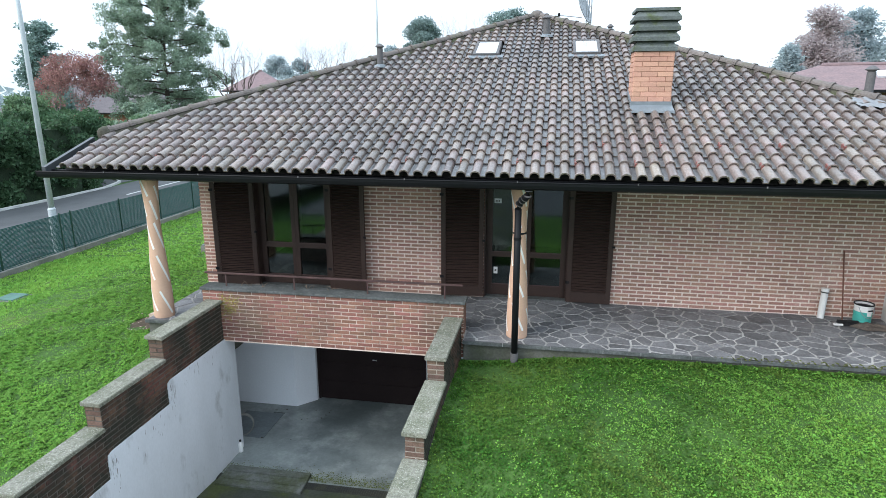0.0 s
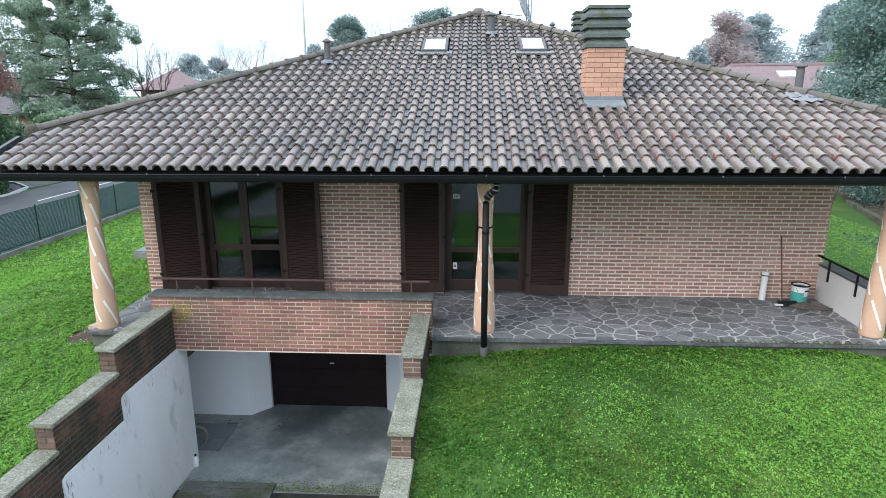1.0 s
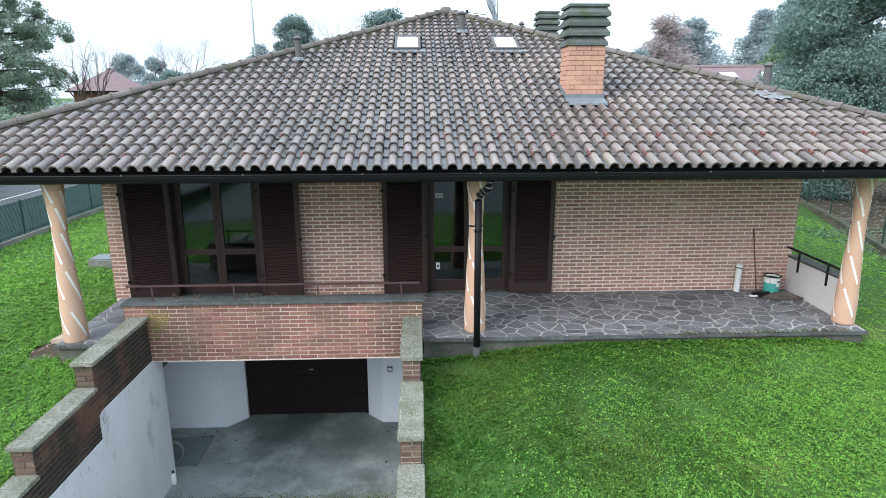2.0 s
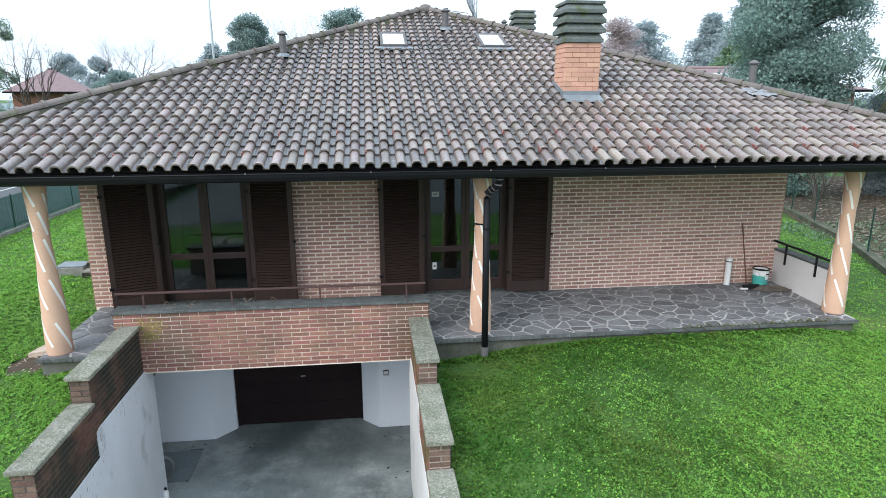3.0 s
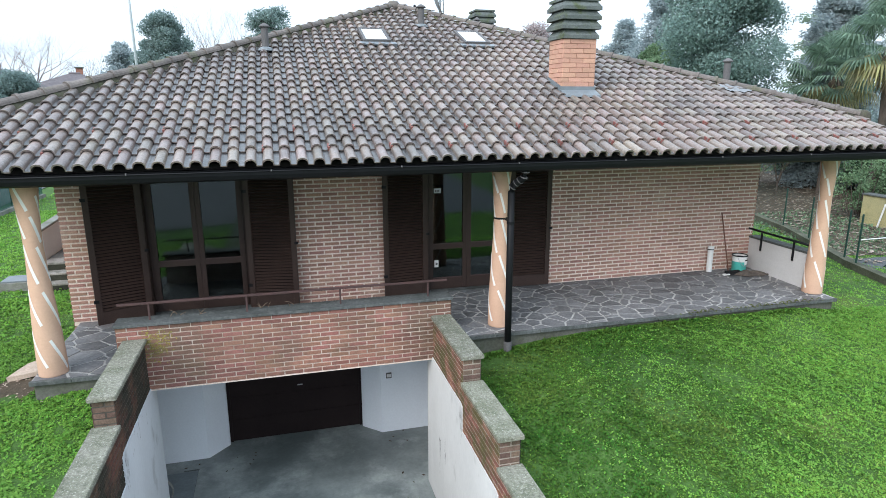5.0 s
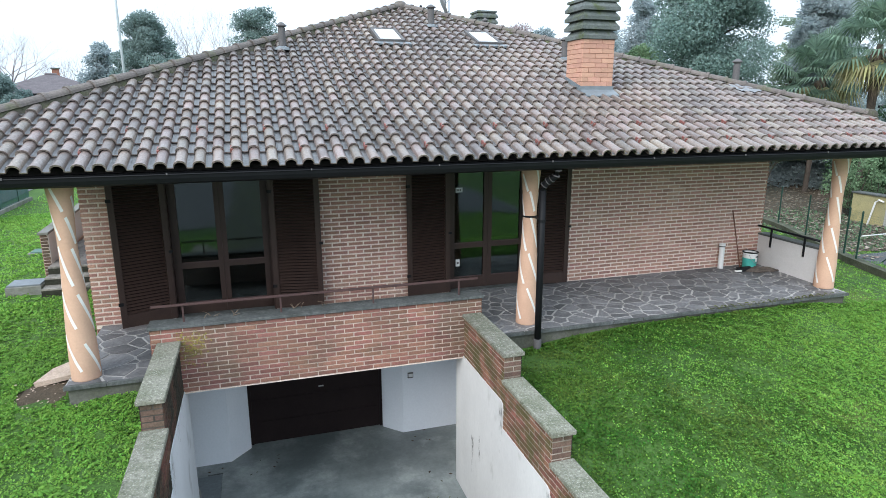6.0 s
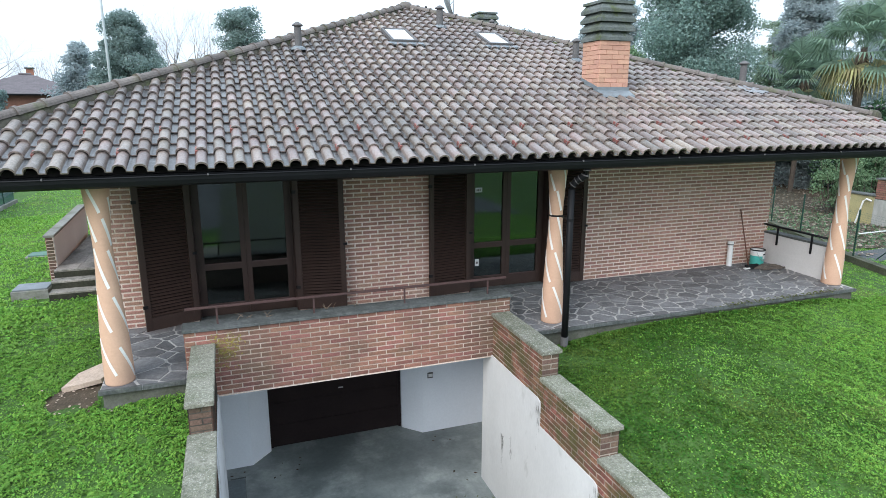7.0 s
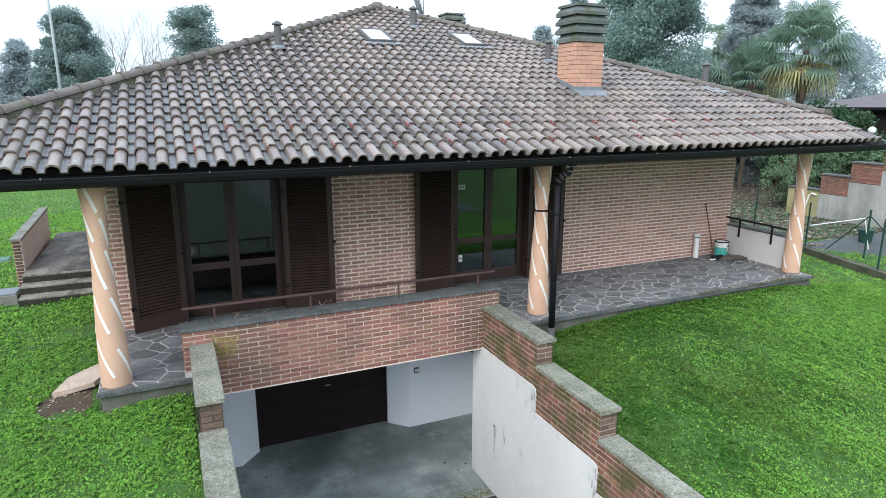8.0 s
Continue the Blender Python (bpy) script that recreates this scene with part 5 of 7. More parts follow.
M["moss"] = mat("yellow_green_moss", (0.12, 0.135, 0.03), (0.075, 0.09, 0.025), 0.95, 6, 30, 0.3, 0.0, piece=0.4)
litter("floor_moss", 2600, lambda r: (r.uniform(-5.30, -1.40), 8.64 + abs(r.gauss(0, 0.13))), lambda x, y: FLOOR_Z - 0.002, 0.014, M["moss"], "yellow-green moss film along the drain", "moss", 6)
litter("edge_moss", 700, lambda r: (r.choice((4.5, 5.2, 3.4)) + r.gauss(0, 0.35), PATIO_Y + 0.02 - abs(r.gauss(0, 0.02))), lambda x, y: -0.03 + 0.03 * math.sin(x * 40), 0.02, M["moss"], "yellow moss on the terrace edge", "moss", 7)

# ---- stoop at the side ----
M["step"] = mat("mossy_step_stone", (0.30, 0.275, 0.245), (0.17, 0.16, 0.135), 0.75, 3, 25, 0.35, 0.6, 0.008, c3=(0.04, 0.043, 0.03), c3_at=0.52, c3_scale=2.6, c3_amt=0.85)
M["riser"] = mat("dark_mossy_riser", (0.045, 0.045, 0.032), (0.022, 0.024, 0.016), 0.95, 3, 25, 0.4, 0.6, 0.008)
stoop = structure(empty("stoop"), "grey stone side steps and landing with a low brick wall", "steps")
SX0 = -8.37
for i in range(3):
    y0, z1 = 14.42 + 0.29 * i, -0.265 + 0.152 * i
    part("step", B(SX0, WL, y0, 19.4 if i == 2 else y0 + 0.34, z1 - 0.2, z1, bevel=0.012), M["step"], stoop, "worn mossy dark stone step")
    part("riser", B(SX0 + 0.004, WL - 0.004, y0 - 0.004, y0 + 0.002, z1 - 0.15, z1 - 0.035), M["riser"], stoop, "dark mossy riser")
rng = random.Random(31)
M["flag"] = mat("dark_landing_stone", (0.215, 0.19, 0.168), (0.12, 0.11, 0.098), 0.7, 1.6, 22, 0.35, 0.5, 0.006, piece=0.3,
                c3=(0.03, 0.03, 0.026), c3_at=0.49, c3_scale=1.3, c3_amt=0.9, stretch=(1, 0.4, 1))
fy = 15.05
while fy < 19.3:
    d = min(rng.uniform(0.42, 0.75), 19.38 - fy)
    fx = SX0 + 0.02
    while fx < WL - 0.03:
        w = min(rng.uniform(0.35, 0.7), WL - 0.02 - fx)
        part("flagstone", B(fx, fx + w - 0.012, fy, fy + d - 0.012, 0.027, 0.045, bevel=0.003), M["flag"], stoop, "dark worn landing flagstone")
        fx += w
    fy += d
bm = B(SX0 - 0.13, SX0, 15.30, 19.05, -0.8, 0.67)
askew = Matrix.Translation((SX0, 15.3, 0)) @ Matrix.Rotation(radians(1.6), 4, "Z") @ Matrix.Rotation(radians(0.7), 4, "X") @ Matrix.Translation((-SX0, -15.3, 0))
side = part("side_wall", bm, M["mortar"], stoop, "pinkish brick wing wall", at=askew)
part("coping", B(SX0 - 0.165, SX0 + 0.03, 15.25, 19.10, 0.67, 0.72, bevel=0.006), M["kerb"], stoop, "grey stone coping", at=askew)
part("render_face", B(SX0 + 0.0, SX0 + 0.012, 15.31, 19.05, 0.03, 0.67), M["plaster_grey"], stoop, "dull grey plaster face", at=askew)
brick_face(side, Matrix.Translation((SX0 - 0.13, 15.30, -0.42)), 0.13, 1.09, M["brick_pier"], picked=10, near=(0.1, 0.6))
brick_face(side, Matrix.Translation((SX0 - 0.13, 19.05, -0.42)) @ Matrix.Rotation(-math.pi / 2, 4, "Z"), 3.75, 1.09, M["brick"], picked=0)

# loose stone and soil by the terrace corner
bm = bmesh.new()
outline = [(-7.19, 9.80), (-6.95, 9.74), (-6.70, 9.69), (-6.61, 9.80), (-6.60, 10.10), (-6.62, 10.35), (-6.88, 10.28), (-7.06, 10.19), (-7.10, 9.98)]
top = [bm.verts.new((x, y, -0.30 + 0.12 * (x + 7.19) / 0.5 + 0.012 * math.sin(9 * y))) for x, y in outline]
low = [bm.verts.new((x + 0.01, y + 0.01, -0.37 + 0.12 * (x + 7.19) / 0.5)) for x, y in outline]
bm.faces.new(top)
bm.faces.new(low[::-1])
for i in range(len(outline)):
    j = (i + 1) % len(outline)
    bm.faces.new((low[i], low[j], top[j], top[i]))
M["sandstone"] = mat("pinkish_stone", (0.52, 0.41, 0.33), (0.42, 0.33, 0.26), 0.9, 5, 30, 0.3, 0.7, 0.012)
tagged(part("stone_slab", bm, M["sandstone"]), "rough pinkish stone slab leaning on the terrace edge", "stone")
bm = bmesh.new()
rng = random.Random(8)
c0 = bm.verts.new((-6.9, 9.55, ground_z(-6.9, 9.55) + 0.02))
ring = []
for i in range(22):
    a = 2 * math.pi * i / 22
    x, y = -6.93 + (0.50 + 0.06 * math.sin(3 * a)) * math.cos(a), 9.55 + (0.62 + 0.08 * math.sin(4 * a + 1)) * math.sin(a)
    ring.append(bm.verts.new((x, y, ground_z(x, y) - 0.006)))
for i in range(22):
    bm.faces.new((c0, ring[i], ring[(i + 1) % 22]))
soil = structure(part("bare_soil", bm, M["soil"]), "bare stony soil patch by the terrace corner", "soil")
litter("stone_chips", 60, lambda r: (-6.95 + r.gauss(0, 0.25), 9.5 + r.gauss(0, 0.28)), lambda x, y: ground_z(x, y) + 0.012, 0.022, M["sandstone"], "pale stone chips on bare soil", "stones", 12)

# inspection covers in the lawn
M["green_lid"] = mat("faded_green_plastic", (0.10, 0.20, 0.16), None, 0.6, 4, 40, 0.15, 0.1)
cover = tagged(empty("inspection_cover"), "faded green plastic inspection cover in the lawn", "cover")
part("lid", B(-0.22, 0.22, -0.22, 0.22, 0.0, 0.05, bevel=0.01), M["green_lid"], cover)
part("rim", B(-0.27, 0.27, -0.27, 0.27, -0.1, 0.025, bevel=0.008), M["kerb"], cover)
cover.matrix_basis = at(-11.2, 10.8, ground_z(-11.2, 10.8))
copy_thing(cover, at(-9.59, 18.92, ground_z(-9.59, 18.92)))
box2 = tagged(empty("meter_pit"), "mossy concrete pit with a pale lid beside the side steps", "pit")
part("pit", B(-0.32, 0.32, -0.28, 0.28, -0.2, 0.18, bevel=0.015), M["kerb"], box2)
part("lid", B(-0.30, 0.30, -0.24, 0.24, 0.18, 0.21, bevel=0.008), M["lead"], box2, "pale metal lid")
box2.matrix_basis = at(-8.75, 14.95, ground_z(-8.75, 14.95))

# yellow lichen on the parapet's end and along the terrace edge
M["lichen"] = mat("yellow_lichen", (0.30, 0.24, 0.05), (0.20, 0.18, 0.045), 0.95, 6, 40, 0.3, 0.5, piece=0.3)
rng = random.Random(23)
vs, fs = [], []
for i in range(420):
    cx, cz = rng.choice(((-5.22, 0.33), (-5.10, 0.18), (-5.02, 0.30), (-5.25, 0.10)))
    x, z, r0 = cx + rng.gauss(0, 0.06), cz + rng.gauss(0, 0.09), rng.uniform(0.003, 0.011)
    if not (-5.59 < x and -0.1 < z < 0.47):
        continue
    k = len(vs)
    vs.append((x, 9.1245, z))
    for j in range(6):
        a = 2 * math.pi * j / 6
        q = r0 * rng.uniform(0.7, 1.3)
        vs.append((x + q * math.cos(a), 9.1268, z + q * math.sin(a)))
    fs += [(k, k + 1 + (j + 1) % 6, k + 1 + j) for j in range(6)]
me = bpy.data.meshes.new("parapet_moss")
me.from_pydata(vs, [], fs)
me.materials.append(M["lichen"])
tagged(new("parapet_moss", me), "patch of yellow lichen on the parapet bricks", "lichen", kind="stuff")



# dark water streaks on the ramp's plaster
M["streak"] = mat("dark_water_stain", (0.22, 0.215, 0.20), (0.34, 0.335, 0.32), 0.95, 12, 40, 0.3, 0.0, piece=0.35)


def drip_stain(x, y, z, h, spread, n, seed, side):
    """Thin broken streaks running down a wall face at x."""
    r = random.Random(seed)
    vs, fs = [], []
    for _ in range(n):
        u, top = r.gauss(0, spread), z - abs(r.gauss(0, 0.4)) * h
        ln, w = r.uniform(0.02, 0.22) * h + 0.01, r.uniform(0.0015, 0.006)
        k = len(vs)
        xx = x + side * 0.0016
        vs += [(xx, y + u - w * 0.4, top), (xx, y + u + w * 0.5, top - 0.004), (xx, y + u + w, top - ln * 0.4), (xx, y + u + w * 0.2, top - ln), (xx, y + u - w, top - ln * 0.5)]
        fs.append((k, k + 1, k + 2, k + 3, k + 4))
    me = bpy.data.meshes.new("drip_stain")
    me.from_pydata(vs, [], fs)
    me.materials.append(M["streak"])
    return tagged(new("drip_stain", me), "dark water streaks on stained plaster", "stain", kind="stuff")


for k in range(4):
    drip_stain(RAMP_X0 + 0.0065, 7.55 - STEP_Y * k + 0.03, -0.42 - STEP_Z * k * 1.02, 0.55, 0.035, 30, 300 + k, 1)
    drip_stain(RAMP_X0 + 0.0065, 8.4 - STEP_Y * k, -0.40 - STEP_Z * k * 1.02, 0.45, 0.30, 14, 310 + k, 1)
    drip_stain(-1.386, 7.60 - STEP_Y * k + 0.03, -0.42 - STEP_Z * k * 1.02, 0.6, 0.03, 30, 320 + k, -1)
drip_stain(-1.386, 8.67, -1.45, 0.5, 0.022, 60, 330, -1)
drip_stain(-1.386, 8.39, -1.30, 0.5, 0.02, 18, 331, -1)

# ---- lawn blades ----


def blades(name, n, area, size, m, label, seed, tuft=None):
    """Short leaves scattered on the ground, joined into one mesh. tuft: leaves to a tuft, its radius and how much tufts differ in height."""
    r = np.random.RandomState(seed)
    x, y = area(r, n // tuft[0] if tuft else n)
    high = np.ones(len(x))
    if tuft:
        high = np.repeat(r.uniform(1 - tuft[2], 1 + tuft[2], len(x)), tuft[0])
        x, y = np.repeat(x, tuft[0]), np.repeat(y, tuft[0])
        x, y = x + r.normal(0, tuft[1], len(x)), y + r.normal(0, tuft[1], len(x))
    keep = ~((x > -5.56) & (x < -1.115) & (y < 9.3)) & ~((x > HOUSE[0] - 0.08) & (x < HOUSE[1] + 0.1) & (y > 8.93) & (y < 23.4)) & ~((x > -8.62) & (x < -6.6) & (y > 14.4) & (y < 19.4)) \
        & ~((((x + 6.93) / 0.5) ** 2 + ((y - 9.55) / 0.62) ** 2) < 0.55)
    x, y, high = x[keep], y[keep], high[keep]
    n = len(x)
    z = np.array([ground_z(a, b) for a, b in zip(x, y)])
    s = size * r.uniform(0.6, 1.4, n) * high
    az, lean = r.uniform(0, 2 * np.pi, n), r.uniform(0.4, 1.4, n)
    wx, wy = -np.sin(az), np.cos(az)
    ux, uy, uz = np.cos(az) * np.sin(lean), np.sin(az) * np.sin(lean), np.cos(lean)
    w = s * r.uniform(0.30, 0.55, n)
    v = np.empty((n, 3, 3))
    for k, (a, b) in enumerate(((-0.8, 0.1), (0.9, 0.3), (-0.1, 1.0))):
        v[:, k, 0] = x + wx * w * a + ux * s * b
        v[:, k, 1] = y + wy * w * a + uy * s * b
        v[:, k, 2] = z - 0.004 + uz * s * b
    me = bpy.data.meshes.new(name)
    me.vertices.add(n * 3)
    me.vertices.foreach_set("co", v.reshape(-1))
    me.loops.add(n * 3)
    me.loops.foreach_set("vertex_index", np.arange(n * 3, dtype=np.int32))
    me.polygons.add(n)
    me.polygons.foreach_set("loop_start", np.arange(0, n * 3, 3, dtype=np.int32))
    me.update(calc_edges=True)
    me.materials.append(m)
    return tagged(new(name, me), label, "grass", kind="stuff")


def clumped(x0, x1, y0, y1):
    def f(r, n):
        x, y = r.uniform(x0, x1, n), r.uniform(y0, y1, n)
        return x + r.normal(0, 0.02, n), y + r.normal(0, 0.02, n)
    return f


def thinned(x0, x1, y0, y1, edge, wide, side):
    """Scatter that thins out across `edge`: side 1 keeps the right of it, -1 the left."""
    def f(r, n):
        x, y = r.uniform(x0, x1, n), r.uniform(y0, y1, n)
        wob = -1.15 * (y - 6.6) + 0.9 * np.sin(y * 1.7 + 0.6) + 0.5 * np.sin(y * 4.1 + x * 2.3) + 0.4 * np.sin(x * 5.0)
        k = 1 / (1 + np.exp(-side * (x + wob - edge) / wide))
        keep = r.uniform(0, 1, n) < k
        return x[keep], y[keep]
    return f


blades("lawn_grass", 230000, thinned(-1.12, 8.6, 3.2, 8.95, 2.0, 0.9, 1), 0.022, M["grass_light"], "dense short green lawn grass and clover", 1, (10, 0.024, 0.35))
blades("lawn_grass", 120000, thinned(-1.12, 8.6, 3.2, 8.95, 3.6, 1.0, 1), 0.024, M["grass"], "fresh yellow-green lawn grass", 12, (10, 0.03, 0.4))
blades("lawn_grass", 110000, thinned(-1.12, 4.2, 3.2, 8.95, 1.5, 0.8, -1), 0.022, M["clover"], "short grass among the clover, darkened for shade there", 11, (10, 0.024, 0.4))
blades("lawn_grass", 60000, clumped(-12.8, -10.4, 4.0, 14.2), 0.04, M["grass_light"], "dense short green lawn grass and clover", 8, (8, 0.05, 0.4))
blades("lawn_grass", 120000, clumped(-10.5, -5.52, 4.0, 14.2), 0.022, M["grass_light"], "fresh yellow-green lawn grass", 10, (12, 0.03, 0.4))


def lumps(r, x, y, sizes):
    """Uneven height from -1 to 1 made of waves in all directions."""
    h = np.zeros(len(x))
    for size in sizes:
        a, p = r.uniform(0, 2 * np.pi, 5), r.uniform(0, 6.3, 5)
        for k in range(5):
            h += np.sin((x * np.cos(a[k]) + y * np.sin(a[k])) * 6.283 / size + p[k])
    return h / (2.2 * len(sizes) ** 0.5)


def clover(n, area, size, m, label, seed):
    """Round leaves held level on short stalks, in low cushions with gaps between."""
    r = np.random.RandomState(seed)
    x, y = area(r, n)
    n = len(x)
    h, far = lumps(r, x, y, (0.13, 0.21, 0.34)), lumps(r, x, y, (1.1, 2.3))
    keep = (far + 0.45 * r.normal(0, 1, n) > -0.35) & (h > -0.8) & ~((x > -5.56) & (x < -1.115) & (y < 9.3)) & ~((x > HOUSE[0] - 0.04) & (y > 8.93)) \
        & ~((((x + 6.93) / 0.5) ** 2 + ((y - 9.55) / 0.62) ** 2) < 0.62) & ~((x > -8.62) & (x < -6.0) & (y > 14.4))
    x, y, h = x[keep], y[keep], h[keep]
    n = len(x)
    z = np.array([ground_z(a, b) for a, b in zip(x, y)]) + 0.022 + 0.020 * h + r.uniform(-0.012, 0.006, n)
    az, s = r.uniform(0, 2 * np.pi, n), size * r.uniform(0.7, 1.3, n)
    tx, ty = r.normal(0, 0.4, n), r.normal(0, 0.4, n)
    v = np.empty((n, 4, 3))
    for k in range(4):
        dx, dy = s * np.cos(az + k * np.pi / 2) * (0.62 if k % 2 else 0.5), s * np.sin(az + k * np.pi / 2) * (0.62 if k % 2 else 0.5)
        v[:, k, 0], v[:, k, 1], v[:, k, 2] = x + dx, y + dy, z + tx * dx + ty * dy
    me = bpy.data.meshes.new("clover")
    me.vertices.add(n * 4)
    me.vertices.foreach_set("co", v.reshape(-1))
    me.loops.add(n * 4)
    me.loops.foreach_set("vertex_index", np.arange(n * 4, dtype=np.int32))
    me.polygons.add(n)
    me.polygons.foreach_set("loop_start", np.arange(0, n * 4, 4, dtype=np.int32))
    me.update(calc_edges=True)
    me.materials.append(m)
    return tagged(new("clover", me), label, "clover", kind="stuff")


clover(150000, clumped(-9.3, -5.52, 5.6, 11.5), 0.022, M["clover_bright"], "dense low clover in uneven bright green cushions", 2)
clover(22000, clumped(-10.4, -6.6, 11.4, 15.5), 0.036, M["clover_bright"], "dense low clover in uneven bright green cushions", 21)
clover(105000, thinned(-1.12, 4.2, 3.6, 8.95, 1.5, 0.8, -1), 0.022, M["clover"], "clover along the ramp wall, darkened for shade there", 7)
clover(215000, thinned(-1.12, 8.2, 3.6, 8.95, 1.3, 0.8, 1), 0.021, M["clover_bright"], "dense low clover in uneven bright green cushions", 22)
blades("lawn_grass", 30000, clumped(-13.0, -5.5, -4.4, 4.1), 0.05, M["grass_light"], "short lawn grass toward the forecourt", 14)
blades("lawn_grass", 30000, clumped(-1.15, 9.0, -6.0, 3.3), 0.05, M["grass_light"], "short lawn grass toward the forecourt", 15)
blades("lawn_grass", 20000, clumped(-13.0, -4.0, 24.0, 46.0), 0.06, M["grass_light"], "short lawn grass behind the house", 13)
blades("lawn_grass", 80000, clumped(-13.0, -6.6, 13.0, 26.0), 0.045, M["grass_light"], "dense short green lawn grass and clover", 3, (10, 0.05, 0.5))
blades("lawn_grass", 60000, clumped(5.9, 12.5, 8.6, 24.0), 0.034, M["grass_light"], "dense short green lawn grass and clover", 4, (8, 0.04, 0.4))
blades("lawn_grass", 16000, lambda r, n: (r.uniform(-1.1, 5.9, n), 8.95 - np.abs(r.normal(0, 0.09, n))), 0.036, M["clover"], "taller grass along the terrace edge", 6, (8, 0.025, 0.5))

# ---- leaves, trees ----
M["bark"] = mat("bark", (0.10, 0.08, 0.065), (0.06, 0.05, 0.042), 0.95, 3, 25, 0.35, 0.7, 0.02, stretch=(3, 3, 1))


def see_through(m, share):
    """Lets part of the light through thin leaves."""
    n, l = m.node_tree.nodes, m.node_tree.links
    b = n["Principled BSDF"]
    tr, mx = n.new("ShaderNodeBsdfTranslucent"), n.new("ShaderNodeMixShader")
    mx.inputs[0].default_value = share
    l.new(b.inputs["Base Color"].links[0].from_socket, tr.inputs[0])
    l.new(b.outputs[0], mx.inputs[1])
    l.new(tr.outputs[0], mx.inputs[2])
    l.new(mx.outputs[0], n["Material Output"].inputs[0])
    return m


for key in ("grass", "grass_light", "clover", "clover_bright"):
    see_through(M[key], 0.3)


def leaf_mat(name, c1, c2, piece=0.35, thin=0.4):
    m = mat(name, c1, c2, 0.65, 0.5, 6, 0.25, 0.0, piece=piece, hue=0.02, spec=0.3)
    return see_through(m, thin)


# Pine, evergreen and magnolia leaves are lightened some for haze.
M["leaf_pine"] = leaf_mat("blue_green_needles", (0.285, 0.365, 0.27), (0.22, 0.305, 0.225))
# Far leaves carry the distance haze in their pale colour.
M["leaf_far"] = leaf_mat("hazed_needles", (0.40, 0.46, 0.47), (0.34, 0.405, 0.42), 0.15, 0.6)
M["leaf_far_red"] = leaf_mat("hazed_rusty_leaves", (0.52, 0.45, 0.44), (0.45, 0.385, 0.385), 0.15, 0.6)
M["leaf_dark"] = leaf_mat("dark_evergreen", (0.25, 0.345, 0.31), (0.205, 0.30, 0.27), 0.4, 0.5)
M["leaf_magnolia"] = leaf_mat("glossy_magnolia_leaves", (0.235, 0.335, 0.30), (0.19, 0.28, 0.25), 0.4, 0.45)
M["leaf_mid"] = leaf_mat("mid_green_leaves", (0.17, 0.26, 0.14), (0.13, 0.215, 0.12))
M["leaf_hedge"] = leaf_mat("hedge_leaves", (0.07, 0.135, 0.065), (0.05, 0.105, 0.05))
M["leaf_bamboo"] = leaf_mat("pale_green_leaves", (0.17, 0.27, 0.14), (0.13, 0.22, 0.125))
M["leaf_spruce"] = leaf_mat("grey_spruce_needles", (0.26, 0.34, 0.315), (0.21, 0.285, 0.27), 0.3, 0.55)
M["leaf_red"] = leaf_mat("rusty_leaves", (0.36, 0.19, 0.165), (0.28, 0.16, 0.145))
M["leaf_palm"] = leaf_mat("palm_fronds", (0.175, 0.255, 0.185), (0.125, 0.20, 0.14))
M["bark_palm"] = mat("dead_palm_thatch", (0.19, 0.145, 0.105), (0.11, 0.085, 0.065), 0.95, 3, 20, 0.3, 0.0, piece=0.35)
M["leaf_palm_old"] = leaf_mat("yellowed_fronds", (0.40, 0.37, 0.17), (0.30, 0.28, 0.15))
M["hedge_core"] = mat("dark_hedge_core", (0.03, 0.05, 0.026), (0.02, 0.036, 0.02), 0.95, 3, 12, 0.5, 0.8, 0.05)
M["twig"] = mat("bare_twigs", (0.24, 0.21, 0.205), (0.17, 0.15, 0.15), 0.95, 2, 20, 0.2, 0.0)


def leaf_cloud(centres, radii, per, size, seed, flat=0.0, long=1.25):
    """Joined leaf quads scattered round centres."""
    r = np.random.RandomState(seed)
    c = np.repeat(np.array(centres, float), per, axis=0)
    q = np.repeat(np.array(radii, float), per, axis=0)
    n = len(c)
    d = r.normal(0, 1, (n, 3))
    d /= np.linalg.norm(d, axis=1)[:, None]
    p = c + d * q * (r.uniform(0.25, 1.0, n) ** 0.5)[:, None]
    a = r.normal(0, 1, (n, 3))
    a[:, 2] *= (1 - flat)
    a /= np.linalg.norm(a, axis=1)[:, None]
    b = np.cross(a, r.normal(0, 1, (n, 3)))
    b /= np.linalg.norm(b, axis=1)[:, None]
    s = (size * r.uniform(0.6, 1.4, n))[:, None]
    v = np.stack([p - b * s * 0.5, p + a * s * long, p + a * s * long * 0.3 + b * s * 0.55], axis=1)
    return v.reshape(-1, 3)


def leaf_object(name, v, m, parent):
    n = len(v) // 3
    me = bpy.data.meshes.new(name)
    me.vertices.add(n * 3)
    me.vertices.foreach_set("co", v.reshape(-1))
    me.loops.add(n * 3)
    me.loops.foreach_set("vertex_index", np.arange(n * 3, dtype=np.int32))
    me.polygons.add(n)
    me.polygons.foreach_set("loop_start", np.arange(0, n * 3, 3, dtype=np.int32))
    me.update(calc_edges=True)
    me.materials.append(m)
    ob = new(name, me)
    ob.parent = parent
    return ob


